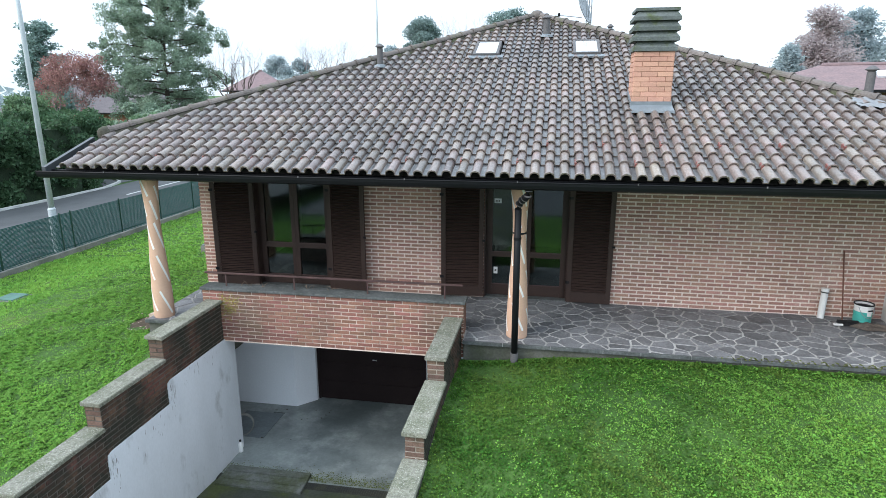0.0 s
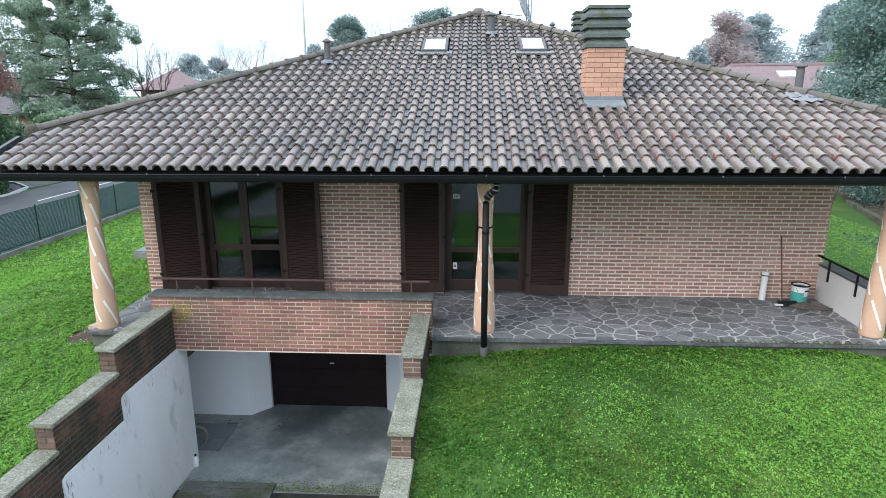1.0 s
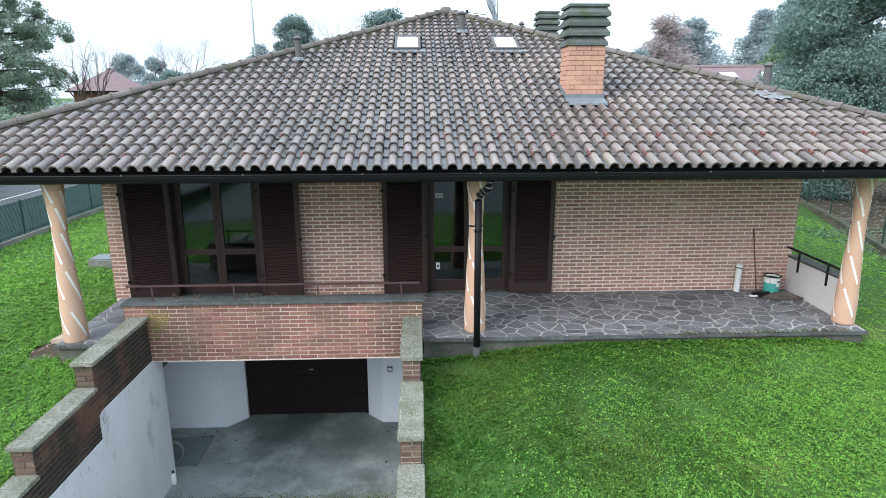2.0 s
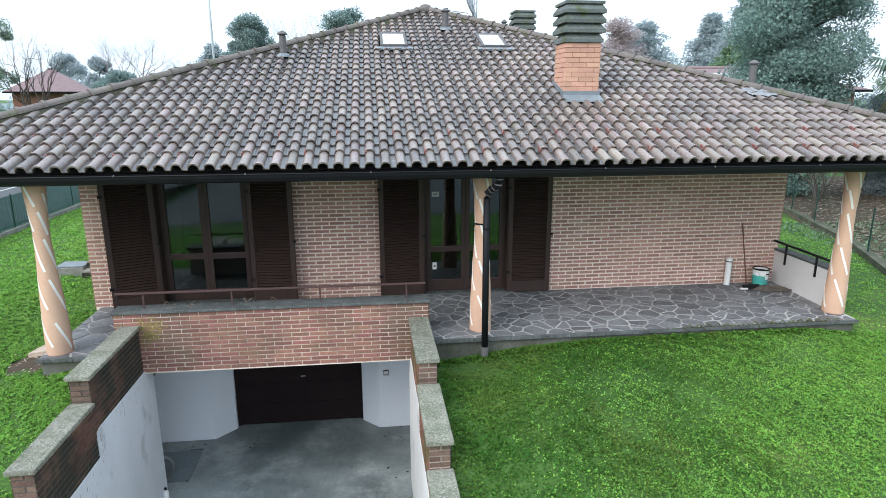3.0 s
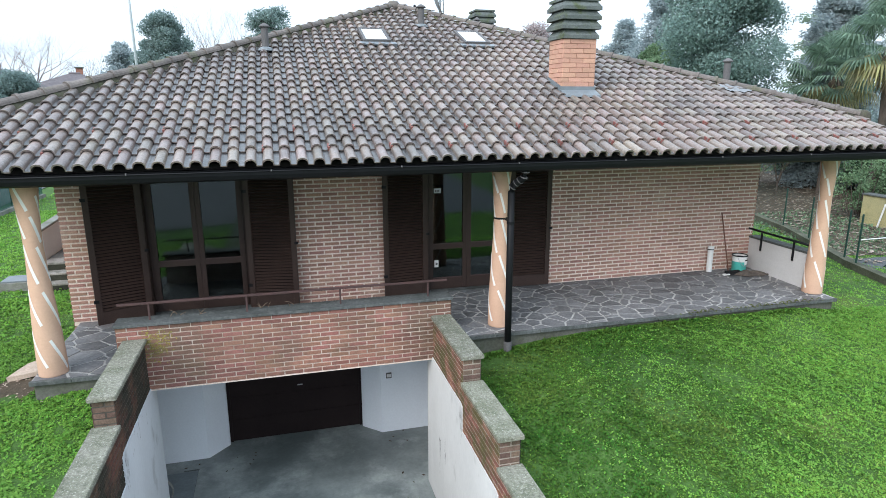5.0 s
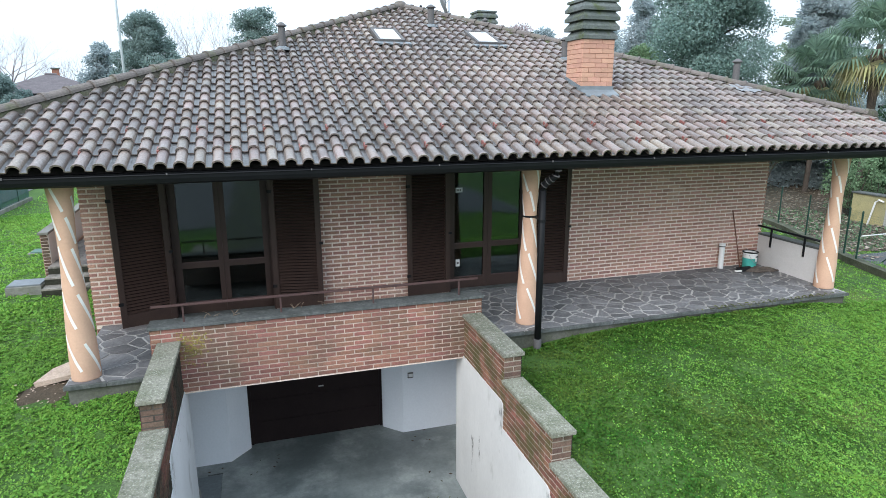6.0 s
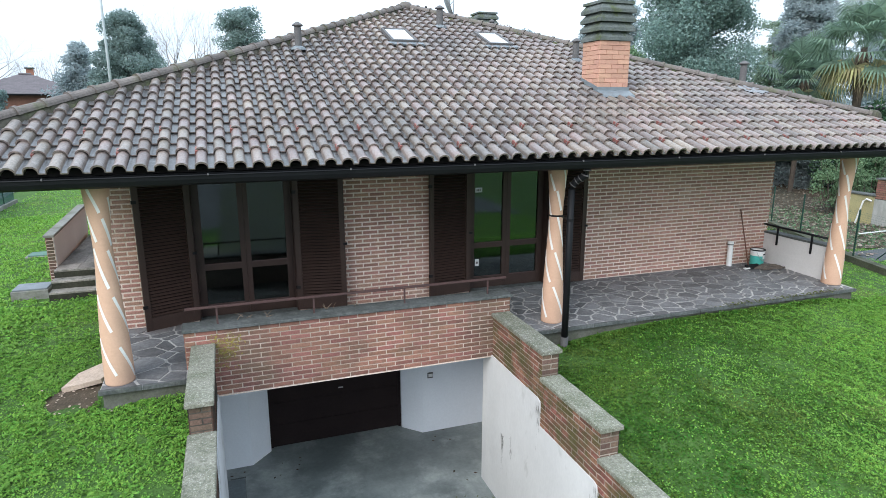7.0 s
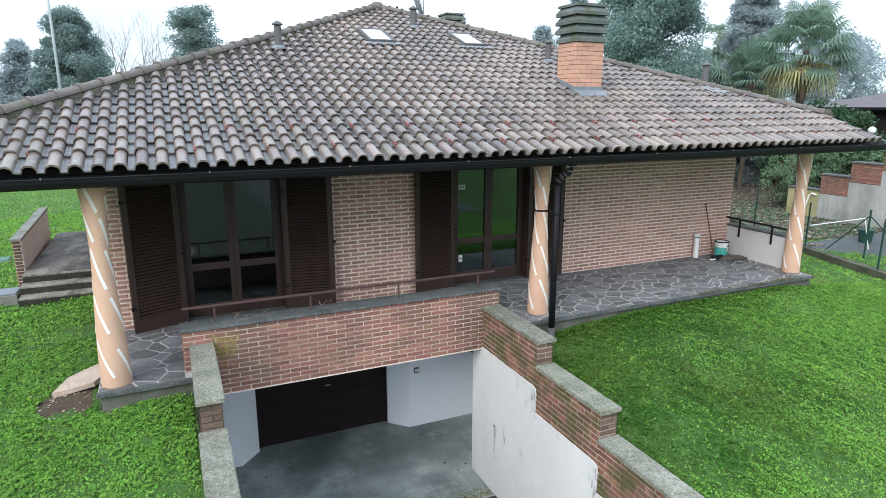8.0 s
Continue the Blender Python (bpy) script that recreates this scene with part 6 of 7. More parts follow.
def limb_mesh(segs, n=4):
    """Tapered limbs joined: segments of (start, end, r0, r1)."""
    vs, fs = [], []
    for a, b, r0, r1 in segs:
        a, b = Vector(a), Vector(b)
        d = (b - a).normalized()
        u = d.cross(Vector((0.3, 0.2, 1)) if abs(d.z) < 0.95 else Vector((1, 0, 0))).normalized()
        w = d.cross(u)
        k = len(vs)
        for p, rr in ((a, r0), (b, r1)):
            for i in range(n):
                t = 2 * math.pi * i / n
                vs.append(p + rr * (math.cos(t) * u + math.sin(t) * w))
        for i in range(n):
            j = (i + 1) % n
            fs.append((k + i, k + j, k + n + j, k + n + i))
    me = bpy.data.meshes.new("limbs")
    me.from_pydata([tuple(v) for v in vs], [], fs)
    return me


def grow(rng, start, direction, length, radius, depth, segs, tips, spread=0.6, droop=0.0, crook=0.17):
    p, d = Vector(start), Vector(direction).normalized()
    for _ in range(3):
        q = p + d * length / 3
        segs.append((tuple(p), tuple(q), radius, radius * 0.85))
        p, radius = q, radius * 0.85
        d = (d + Vector((rng.uniform(-1, 1), rng.uniform(-1, 1), rng.uniform(-0.6, 0.8) - droop)) * crook).normalized()
    tips.append(tuple(p))
    if depth:
        for _ in range(rng.choice((2, 3, 3))):
            e = (d + Vector((rng.uniform(-1, 1), rng.uniform(-1, 1), rng.uniform(-0.5, 0.9) - droop)) * spread).normalized()
            grow(rng, p, e, length * rng.uniform(0.6, 0.85), radius * 0.72, depth - 1, segs, tips, spread, droop, crook)


def tree_base(name, x, y, label, category="tree"):
    return tagged(empty(name, at(x, y, ground_z(x, y) if abs(x) < 60 and y < 60 else -0.9)), label, category)


def trunk_part(parent, segs, m=None, name="trunk"):
    me = limb_mesh(segs)
    me.materials.append(m or M["bark"])
    for p in me.polygons:
        p.use_smooth = True
    ob = new(name, me)
    ob.parent = parent
    return ob


def broad_tree(x, y, h, r, low, leaf, label, seed, per=150, clumps=70, size=0.2, name="evergreen_tree", fill=1.0):
    """A leafy tree: limbs reaching into clumps of leaves, uneven outline."""
    rng = random.Random(seed)
    t = tree_base(name, x, y, label)
    segs, cs, rs = [((0, 0, -0.3), (0.1, 0, low + 0.5), 0.05 * h * 0.5, 0.035 * h * 0.5)], [], []
    segs.append(((0.1, 0, low + 0.5), (0, 0.1, h * 0.85), 0.035 * h * 0.5, 0.02))
    for i in range(clumps):
        k = rng.random()
        z = low + (h - low) * k
        prof = math.sin(math.pi * min(1.0, 0.18 + 0.80 * k)) ** 0.7
        a, q = rng.uniform(0, 6.283), r * prof * rng.uniform(0.3, 1.0)
        c = (q * math.cos(a), q * math.sin(a), z)
        cs.append(c)
        g = r * fill * rng.uniform(0.18, 0.34)
        rs.append((g, g, g * 0.75))
        if i % 3 == 0:
            segs.append(((0, 0, max(low * 0.6, z - 0.35 * q - 0.3)), c, 0.006 * h, 0.015))
    trunk_part(t, segs)
    leaf_object("crown", leaf_cloud(cs, rs, int(per * 4.0), size * 0.46, seed), leaf, t)
    return t


def conifer(x, y, h, r, low, leaf, label, seed, tiers=16, per=44, size=0.22, gap=0.0, name="conifer", flat_top=0.0):
    """A conifer: trunk, tiers of drooping boughs clad in needle sprays."""
    rng = random.Random(seed)
    t = tree_base(name, x, y, label)
    segs = [((0, 0, -0.3), (0, 0, h * 0.6), 0.022 * h, 0.014 * h), ((0, 0, h * 0.6), (0, 0, h * 0.98), 0.014 * h, 0.01)]
    cs, rs = [], []
    for i in range(tiers):
        k = i / (tiers - 1)
        z = low + (h - low) * k
        reach = r * max((1 - k) ** 0.65, flat_top * (1 - 0.5 * k)) * rng.uniform(0.85, 1.2) + 0.15
        step_z = (h - low) / (tiers - 1)
        for _ in range(max(4, int(10 * (1 - 0.6 * k)))):
            if rng.random() < gap:
                continue
            a, q = rng.uniform(0, 6.283), reach * rng.uniform(0.6, 1.15)
            tip = Vector((q * math.cos(a), q * math.sin(a), z - 0.12 * q + rng.uniform(-0.8, 0.8) * step_z))
            segs.append(((0, 0, z), tuple(tip), 0.006 * h, 0.012))
            for f in (0.3, 0.55, 0.8, 1.0):
                cs.append((tip.x * f, tip.y * f, z + (tip.z - z) * f))
                g = 0.21 * r + 0.10 * q
                rs.append((g, g, g * 0.62))
    trunk_part(t, segs)
    leaf_object("crown", leaf_cloud(cs, rs, int(per * 1.5), size * 0.42, seed, flat=0.4, long=2.0), leaf, t)
    return t


def open_pine(x, y, h, r, leaf, label, seed):
    """A pine with a forked trunk, long bare limbs and flat pads of needles with sky between them."""
    rng = random.Random(seed)
    t = tree_base("pine_tree", x, y, label)
    segs = [((0, 0, -0.3), (0.15, 0, h * 0.45), 0.26, 0.20), ((0.15, 0, h * 0.45), (-0.3, 0.2, h * 0.94), 0.18, 0.05), ((0.15, 0, h * 0.45), (0.9, -0.3, h * 0.85), 0.15, 0.05)]
    cs, rs = [], []
    for i in range(64):
        k = (i + 0.5) / 64
        z = h * (0.10 + 0.86 * k)
        a = i * 2.399 + rng.uniform(-0.3, 0.3)
        reach = r * (0.72 + 0.35 * math.sin(math.pi * min(1.0, k * 1.15))) * rng.uniform(0.75, 1.05) * (1.0 if k < 0.8 else 1.0 - 1.6 * (k - 0.8))
        tip = Vector((reach * math.cos(a), reach * math.sin(a), z + 0.10 * reach * rng.uniform(-0.6, 1.4)))
        mid = Vector((tip.x * 0.5, tip.y * 0.5, z + 0.25 * rng.uniform(-1, 1)))
        segs += [((0.1, 0, z - 0.3), tuple(mid), 0.07, 0.05), (tuple(mid), tuple(tip), 0.05, 0.015)]
        for _ in range(11):
            f = rng.uniform(0.30, 1.04)
            side = rng.uniform(-1.0, 1.0) * (1.35 - f)
            cs.append((tip.x * f - side * math.sin(a) * 1.6, tip.y * f + side * math.cos(a) * 1.6, mid.z + (tip.z - mid.z) * f + rng.uniform(-0.4, 0.6)))
            g = rng.uniform(0.28, 0.72)
            rs.append((g, g, g * 0.8))
    trunk_part(t, segs)
    leaf_object("crown", leaf_cloud(cs, rs, 165, 0.105, seed, long=1.4), leaf, t)
    return t


def bare_tree(x, y, h, label, seed, leaf=None, depth=4, name="bare_tree", spread=0.6, wood=None, thick=1.0, crook=0.17):
    rng = random.Random(seed)
    t = tree_base(name, x, y, label)
    segs, tips = [((0, 0, -0.3), (0.05, 0, h * 0.22), 0.02 * h * thick, 0.016 * h * thick)], []
    for i in range(4):
        a = i * 1.57 + rng.uniform(-0.4, 0.4)
        grow(rng, (0.05, 0, h * 0.22), (0.5 * math.cos(a), 0.5 * math.sin(a), 1), h * 0.27, 0.014 * h * thick, depth, segs, tips, spread, crook=crook)
    trunk_part(t, segs, wood or M["twig"], "branchwork")
    if leaf:
        leaf_object("leaves", leaf_cloud(tips, [(0.06 * h, 0.06 * h, 0.055 * h)] * len(tips), 42, 0.012 * h, seed), leaf, t)
    return t


def palm(x, y, h, label, seed):
    """A fan palm: shaggy trunk, rosette of pleated fans split into fingers, old yellow skirts below."""
    rng = random.Random(seed)
    t = tree_base("palm_tree", x, y, label)
    trunk_part(t, [((0, 0, -0.3), (0.1, 0, h * 0.5), 0.15, 0.14), ((0.1, 0, h * 0.5), (0.12, 0.05, h - 0.9), 0.15, 0.22), ((0.12, 0.05, h - 0.9), (0.12, 0.05, h), 0.24, 0.12)])
    for i in range(52):
        k = i / 51
        el = radians(80 - 122 * k + rng.uniform(-8, 8))
        az = i * 2.399 + rng.uniform(-0.2, 0.2)
        old = k > 0.84
        d = Vector((math.cos(az) * math.cos(el), math.sin(az) * math.cos(el), math.sin(el)))
        s = d.cross(Vector((0, 0, 1)))
        s = s.normalized() if s.length > 1e-3 else Vector((1, 0, 0))
        up = s.cross(d)
        base = Vector((0.12, 0.05, h - 0.1 - 0.5 * max(0, k - 0.55)))
        hub = base + d * rng.uniform(0.9, 1.55) * (0.7 if old else 1.0)
        bm = bmesh.new()
        w = 0.014
        st = [bm.verts.new(p) for p in (base - s * w, base + s * w, hub + s * w, hub - s * w)]
        bm.faces.new(st)
        fingers, rad = 22, rng.uniform(0.75, 1.05)
        for f in range(fingers):
            a = radians(-125 + 250 * f / (fingers - 1))
            ln = rad * (0.62 + 0.38 * math.cos(a * 0.6))
            fd = d * math.cos(a) + s * math.sin(a)
            sd = s * math.cos(a) - d * math.sin(a)
            bend = -0.18 - 0.16 * abs(math.sin(a)) - (0.3 if old else 0.0)
            p0, p1 = hub, hub + fd * ln * 0.6 + up * 0.03
            p2 = hub + fd * ln + Vector((0, 0, bend - 0.08 * rng.random()))
            v = [bm.verts.new(p) for p in (p0, p1 - sd * 0.040, p2, p1 + sd * 0.040)]
            bm.faces.new(v)
        part("frond", bm, M["leaf_palm_old"] if old else M["leaf_palm"], t, "yellowed hanging frond" if old else "")
    bm = bmesh.new()
    for i in range(260):
        a, z = rng.uniform(0, 6.283), h - 0.15 - 1.35 * rng.random()
        r0, r1, ln = rng.uniform(0.14, 0.30), rng.uniform(0.20, 0.44), rng.uniform(0.25, 0.6)
        c, s = math.cos(a), math.sin(a)
        p, q = Vector((0.12 + r0 * c, 0.05 + r0 * s, z)), Vector((0.12 + r1 * c, 0.05 + r1 * s, z - ln))
        side = Vector((-s, c, 0)) * rng.uniform(0.015, 0.04)
        bm.faces.new([bm.verts.new(v) for v in (p - side, p + side, q)])
    part("dead_skirt", bm, M["bark_palm"], t, "brown hanging thatch of dead leaves")
    return t


def shrub(x, y, w, d, h, leaf, label, seed, n=26, per=110, size=0.11, name="shrub", z0=0.0):
    rng = random.Random(seed)
    t = tree_base(name, x, y, label, "shrub")
    cs, rs, segs = [], [], []
    for i in range(n):
        a, q = rng.uniform(0, 6.283), rng.random() ** 0.5
        z = z0 + (h - z0) * rng.uniform(0.15, 0.95) * (1 - 0.4 * q * q)
        c = (w * q * math.cos(a), d * q * math.sin(a), z)
        cs.append(c)
        g = min(w, d, h) * rng.uniform(0.22, 0.40)
        rs.append((g, g, g * 0.8))
        segs.append(((0.3 * c[0], 0.3 * c[1], -0.1), c, 0.02, 0.008))
    trunk_part(t, segs, M["bark"], "stems")
    leaf_object("foliage", leaf_cloud(cs, rs, int(per * 1.7), size * 0.85, seed), leaf, t)
    return t


def hedge(points, h, w, leaf, label, seed, size=0.13):
    """A clipped hedge along points: dense leaves on a solid dark green core."""
    rng = random.Random(seed)
    t = tagged(empty("hedge"), label, "hedge")
    cs, rs = [], []
    core = bmesh.new()
    for (x0, y0), (x1, y1) in zip(points, points[1:]):
        L = math.hypot(x1 - x0, y1 - y0)
        nx_, ny_ = -(y1 - y0) / L, (x1 - x0) / L
        g0, g1 = ground_z(x0, y0), ground_z(x1, y1)
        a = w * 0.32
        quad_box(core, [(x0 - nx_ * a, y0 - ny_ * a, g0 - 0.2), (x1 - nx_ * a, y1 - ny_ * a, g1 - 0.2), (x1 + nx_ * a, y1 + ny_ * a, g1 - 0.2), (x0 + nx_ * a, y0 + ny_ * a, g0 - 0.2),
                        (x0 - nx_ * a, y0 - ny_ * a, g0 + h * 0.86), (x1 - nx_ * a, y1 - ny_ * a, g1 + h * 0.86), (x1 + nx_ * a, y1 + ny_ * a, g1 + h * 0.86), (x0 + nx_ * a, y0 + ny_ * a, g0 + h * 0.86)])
        for _ in range(int(L * h * 5)):
            k, s, z = rng.random(), rng.uniform(-1, 1), rng.uniform(0.05, 0.97)
            if rng.random() < 0.6:
                s = rng.choice((-1, 1)) * rng.uniform(0.7, 1.0)
            cs.append((x0 + (x1 - x0) * k + nx_ * s * w * 0.5, y0 + (y1 - y0) * k + ny_ * s * w * 0.5, g0 + (g1 - g0) * k + h * z + rng.uniform(-0.1, 0.12)))
            rs.append((0.42, 0.42, 0.36))
    # Solid dark box fills the hedge behind its leaves.
    part("wood", core, M["hedge_core"], t, "solid dark green core")
    leaf_object("foliage", leaf_cloud(cs, rs, 260, size * 0.85, seed), leaf, t)
    return t


# ---- street side ----
road = bmesh.new()
rp = [(-13.3, -30), (-13.4, 10), (-13.7, 26), (-14.2, 40), (-16.0, 70)]
lp = [(-20.5, -30), (-20.4, 10), (-20.2, 22), (-20.9, 33), (-24.0, 70)]
ra = [road.verts.new((x, y, ground_z(x, y) + 0.03)) for x, y in rp]
la = [road.verts.new((x, y, ground_z(x, y) + 0.03)) for x, y in lp]
for i in range(len(rp) - 1):
    road.faces.new((la[i], ra[i], ra[i + 1], la[i + 1]))
bl = [(-21.0, 25.5), (-20.6, 33.0), (-40, 38.0), (-40, 32.0)]
road.faces.new([road.verts.new((x, y, ground_z(x, y) + 0.026)) for x, y in bl])
road_ob = structure(part("road", road, M["asphalt"]), "grey damp asphalt road beyond the fence", "road")
for (xa, ya), (xb, yb), w in (((-18.2, -30), (-18.2, 24), 0.12), ((-18.2, 24), (-18.8, 40), 0.12)):
    bm = bmesh.new()
    za, zb = ground_z(xa, ya) + 0.036, ground_z(xb, yb) + 0.036
    quad_box(bm, [(xa, ya, za - 0.004), (xa + w, ya, za - 0.004), (xb + w, yb, zb - 0.004), (xb, yb, zb - 0.004), (xa, ya, za), (xa + w, ya, za), (xb + w, yb, zb), (xb, yb, zb)])
    part("lane_line", bm, M["white_line"], road_ob, "white painted line")
kerb_pts = [(-20.5, -30), (-20.45, 12), (-20.3, 22), (-20.35, 25.2), (-21.0, 27.2), (-22.6, 28.6), (-26, 29.6), (-40, 32)]
bm = bmesh.new()
for (x0, y0), (x1, y1) in zip(kerb_pts, kerb_pts[1:]):
    L = math.hypot(x1 - x0, y1 - y0)
    ox, oy = -(y1 - y0) / L * 0.11, (x1 - x0) / L * 0.11
    z = ground_z(x0, y0)
    quad_box(bm, [(x0, y0, z - 0.1), (x1, y1, z - 0.1), (x1 + ox, y1 + oy, z - 0.1), (x0 + ox, y0 + oy, z - 0.1), (x0, y0, z + 0.10), (x1, y1, z + 0.10), (x1 + ox, y1 + oy, z + 0.10), (x0 + ox, y0 + oy, z + 0.10)])
# Sheet out of view, added to put grey into the window reflections.
street_front = bmesh.new()
grid = [[street_front.verts.new((x, y, ground_z(x, y) + 0.04)) for x in np.linspace(-13.0, 9.0, 12)] for y in np.linspace(-26.0, -6.2, 9)]
for ra_, rb_ in zip(grid, grid[1:]):
    for i in range(len(ra_) - 1):
        street_front.faces.new((ra_[i], ra_[i + 1], rb_[i + 1], rb_[i]))
structure(part("pavement", street_front, M["asphalt"]), "grey asphalt added out of view for the window reflections", "pavement")
structure(part("kerb", bm, M["white_line"]), "pale street kerb curving round the corner", "kerb")
hedge([(-23.5, 2.0), (-21.7, 19.0), (-21.3, 24.4), (-22.9, 27.6), (-34, 30.6)], 3.3, 1.6, M["leaf_hedge"], "tall dense dark green hedge across the road", 31)

M["fence_green"] = mat("green_coated_wire", (0.028, 0.105, 0.10), (0.022, 0.085, 0.082), 0.6, 4, 40, 0.1, 0.0)
M["fence_post"] = mat("green_coated_post", (0.020, 0.060, 0.045), None, 0.5, 4, 40, 0.1, 0.0)


def wire_fence(name, points, h, kerb_h, label, mesh_step=0.055, wire=0.011, gap=2.45, footing="kerb_mossy"):
    t = tagged(empty(name), label, "fence")
    vs, fs = [], []
    post_me = mesh_from(lathe([(0.022, -0.1), (0.022, h + 0.04), (0.01, h + 0.06)], 10), "post", M["fence_post"])
    for (x0, y0), (x1, y1) in zip(points, points[1:]):
        L = math.hypot(x1 - x0, y1 - y0)
        ux, uy = (x1 - x0) / L, (y1 - y0) / L

        def gp(s):
            return x0 + ux * s, y0 + uy * s

        n = max(1, int(L / 1.2))
        for i in range(n):
            (a, b), (c, d) = gp(L * i / n), gp(L * (i + 1) / n)
            za, zb = ground_z(a, b), ground_z(c, d)
            ox, oy = -uy * 0.11, ux * 0.11
            kb = bmesh.new()
            quad_box(kb, [(a - ox, b - oy, za - 0.3), (c - ox, d - oy, zb - 0.3), (c + ox, d + oy, zb - 0.3), (a + ox, b + oy, za - 0.3),
                          (a - ox, b - oy, za + kerb_h), (c - ox, d - oy, zb + kerb_h), (c + ox, d + oy, zb + kerb_h), (a + ox, b + oy, za + kerb_h)])
            part("kerb", kb, M[footing], t, "concrete footing")
        s = 0.0
        while s < L:
            a, b = gp(s)
            z = ground_z(a, b) + kerb_h
            k = len(vs)
            vs += [(a - ux * wire / 2, b - uy * wire / 2, z), (a + ux * wire / 2, b + uy * wire / 2, z), (a + ux * wire / 2, b + uy * wire / 2, z + h), (a - ux * wire / 2, b - uy * wire / 2, z + h)]
            fs.append((k, k + 1, k + 2, k + 3))
            s += mesh_step
        m = int(h / mesh_step)
        for i in range(n):
            (a, b), (c, d) = gp(L * i / n), gp(L * (i + 1) / n)
            za, zb = ground_z(a, b) + kerb_h, ground_z(c, d) + kerb_h
            for j in range(m + 1):
                k, dz = len(vs), j * mesh_step
                vs += [(a, b, za + dz), (c, d, zb + dz), (c, d, zb + dz + wire), (a, b, za + dz + wire)]
                fs.append((k, k + 1, k + 2, k + 3))
        s = 0.3
        while s < L:
            a, b = gp(s)
            part("post", post_me, None, t, at=at(a, b, ground_z(a, b) + kerb_h))
            s += gap
    me = bpy.data.meshes.new("wire_mesh")
    me.from_pydata(vs, [], fs)
    me.materials.append(M["fence_green"])
    ob = new("wire_mesh", me)
    ob.parent = t
    tagged(ob, kind="stuff")
    return t


wire_fence("street_fence", [(-12.75, 2.0), (-12.95, 14.4), (-13.1, 30.0)], 1.0, 0.14, "green wire mesh fence on a concrete kerb along the road", mesh_step=0.032, wire=0.018, footing="kerb", gap=2.0)
garden_fence = wire_fence("garden_fence", [(7.3, 5.6), (8.6, 9.1), (9.58, 11.95), (11.7, 16.0), (13.2, 20.4), (14.5, 25.0)], 1.10, 0.16, "green wire mesh fence on a mossy concrete kerb", wire=0.0025)

M["pole"] = mat("galvanised_pole", (0.50, 0.54, 0.56), (0.42, 0.46, 0.48), 0.6, 2, 30, 0.15, 0.1)


def street_lamp(x, y, h, lean, label):
    t = tagged(empty("street_lamp", pose(x, y, ground_z(x, y), 0, lean, 0)), label, "street lamp", group="street lamps")
    part("base", lathe([(0.10, -0.2), (0.10, 1.25), (0.075, 1.29)], 16), M["pole"], t, smooth=False)
    part("shaft", lathe([(0.075, 1.2), (0.055, h * 0.7), (0.04, h)], 16), M["pole"], t, smooth=True)
    part("bracket", tube([(0, 0, h), (-0.5, 0, h + 0.25), (-1.1, 0, h + 0.3)], 0.03, 8), M["pole"], t)
    part("lantern", B(-1.75, -1.05, -0.14, 0.14, h + 0.22, h + 0.34, bevel=0.03), M["pole"], t)
    return t


street_lamp(-13.38, 14.55, 8.6, 0, "tall galvanised street lamp post beside the road")
street_lamp(-9.9, 35.4, 11.2, 0, "tall thin galvanised lamp post far behind the house")

# trees on the street side and behind the house
open_pine(-32.6, 49.0, 14.6, 4.9, M["leaf_pine"], "large blue-green pine with open layered boughs", 41)
for i, (x, y, w, h) in enumerate(((-27.5, 38.0, 3.2, 3.6), (-24.0, 36.0, 3.0, 3.3), (-21.0, 38.5, 2.8, 2.9), (-31.0, 36.0, 3.0, 3.6), (-28.6, 43.0, 4.2, 4.6))):
    shrub(x, y, w, 1.8, h, M["leaf_mid"] if i % 2 else M["leaf_pine"], "rounded green shrub in the neighbouring garden", 50 + i, 36, 120, 0.22, name="large_shrub")
bare_tree(-26.9, 31.0, 6.1, "rust-coloured small tree behind the hedge", 64, M["leaf_red"], 4, name="red_tree", spread=0.45)
for i, (x, y, w, h) in enumerate(((-29.5, 28.5, 2.0, 3.9), (-26.0, 29.5, 1.8, 3.5), (-32.0, 26.5, 2.0, 3.8))):
    shrub(x, y, w, 1.2, h, M["leaf_bamboo"], "loose pale green bamboo thicket above the hedge", 55 + i, 40, 260, 0.075, name="bamboo_thicket")
conifer(-39.4, 43.5, 9.6, 2.2, 2.5, M["leaf_dark"], "dark open conifer behind the hedge", 63, gap=0.35, size=0.3, flat_top=0.5)
conifer(-47.0, 40.0, 10.0, 3.4, 1.5, M["leaf_pine"], "dark open conifer behind the hedge", 64, gap=0.3, size=0.3, flat_top=0.5)
bare_tree(-22.2, 41.5, 7.2, "gnarled bare brown tree", 65, None, 5, spread=0.6, wood=M["bark"], thick=2.1, crook=0.5).scale = (0.6, 0.6, 1.05)
bare_tree(-28.0, 74.0, 10.6, "leafless rounded grey tree in the distance", 66, None, 6, thick=1.5, spread=0.75)
bare_tree(-24.0, 88.0, 10.0, "leafless rounded grey tree in the distance", 67, None, 4, thick=1.2)
bare_tree(-7.4, 62.0, 11.4, "leafless tree with fine grey branches", 68, None, 5, thick=0.9)
bare_tree(-10.6, 66.0, 11.0, "leafless tree with fine grey branches", 69, None, 5, thick=0.9)
broad_tree(-11.5, 55.4, 10.1, 2.65, 0.2, M["leaf_spruce"], "dense dark evergreen tree behind the house", 72, 190, 120, 0.235, fill=1.15)
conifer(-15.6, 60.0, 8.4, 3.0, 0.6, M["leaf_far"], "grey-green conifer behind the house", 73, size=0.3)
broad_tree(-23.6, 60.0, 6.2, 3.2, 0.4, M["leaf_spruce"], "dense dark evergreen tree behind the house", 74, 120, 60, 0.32)
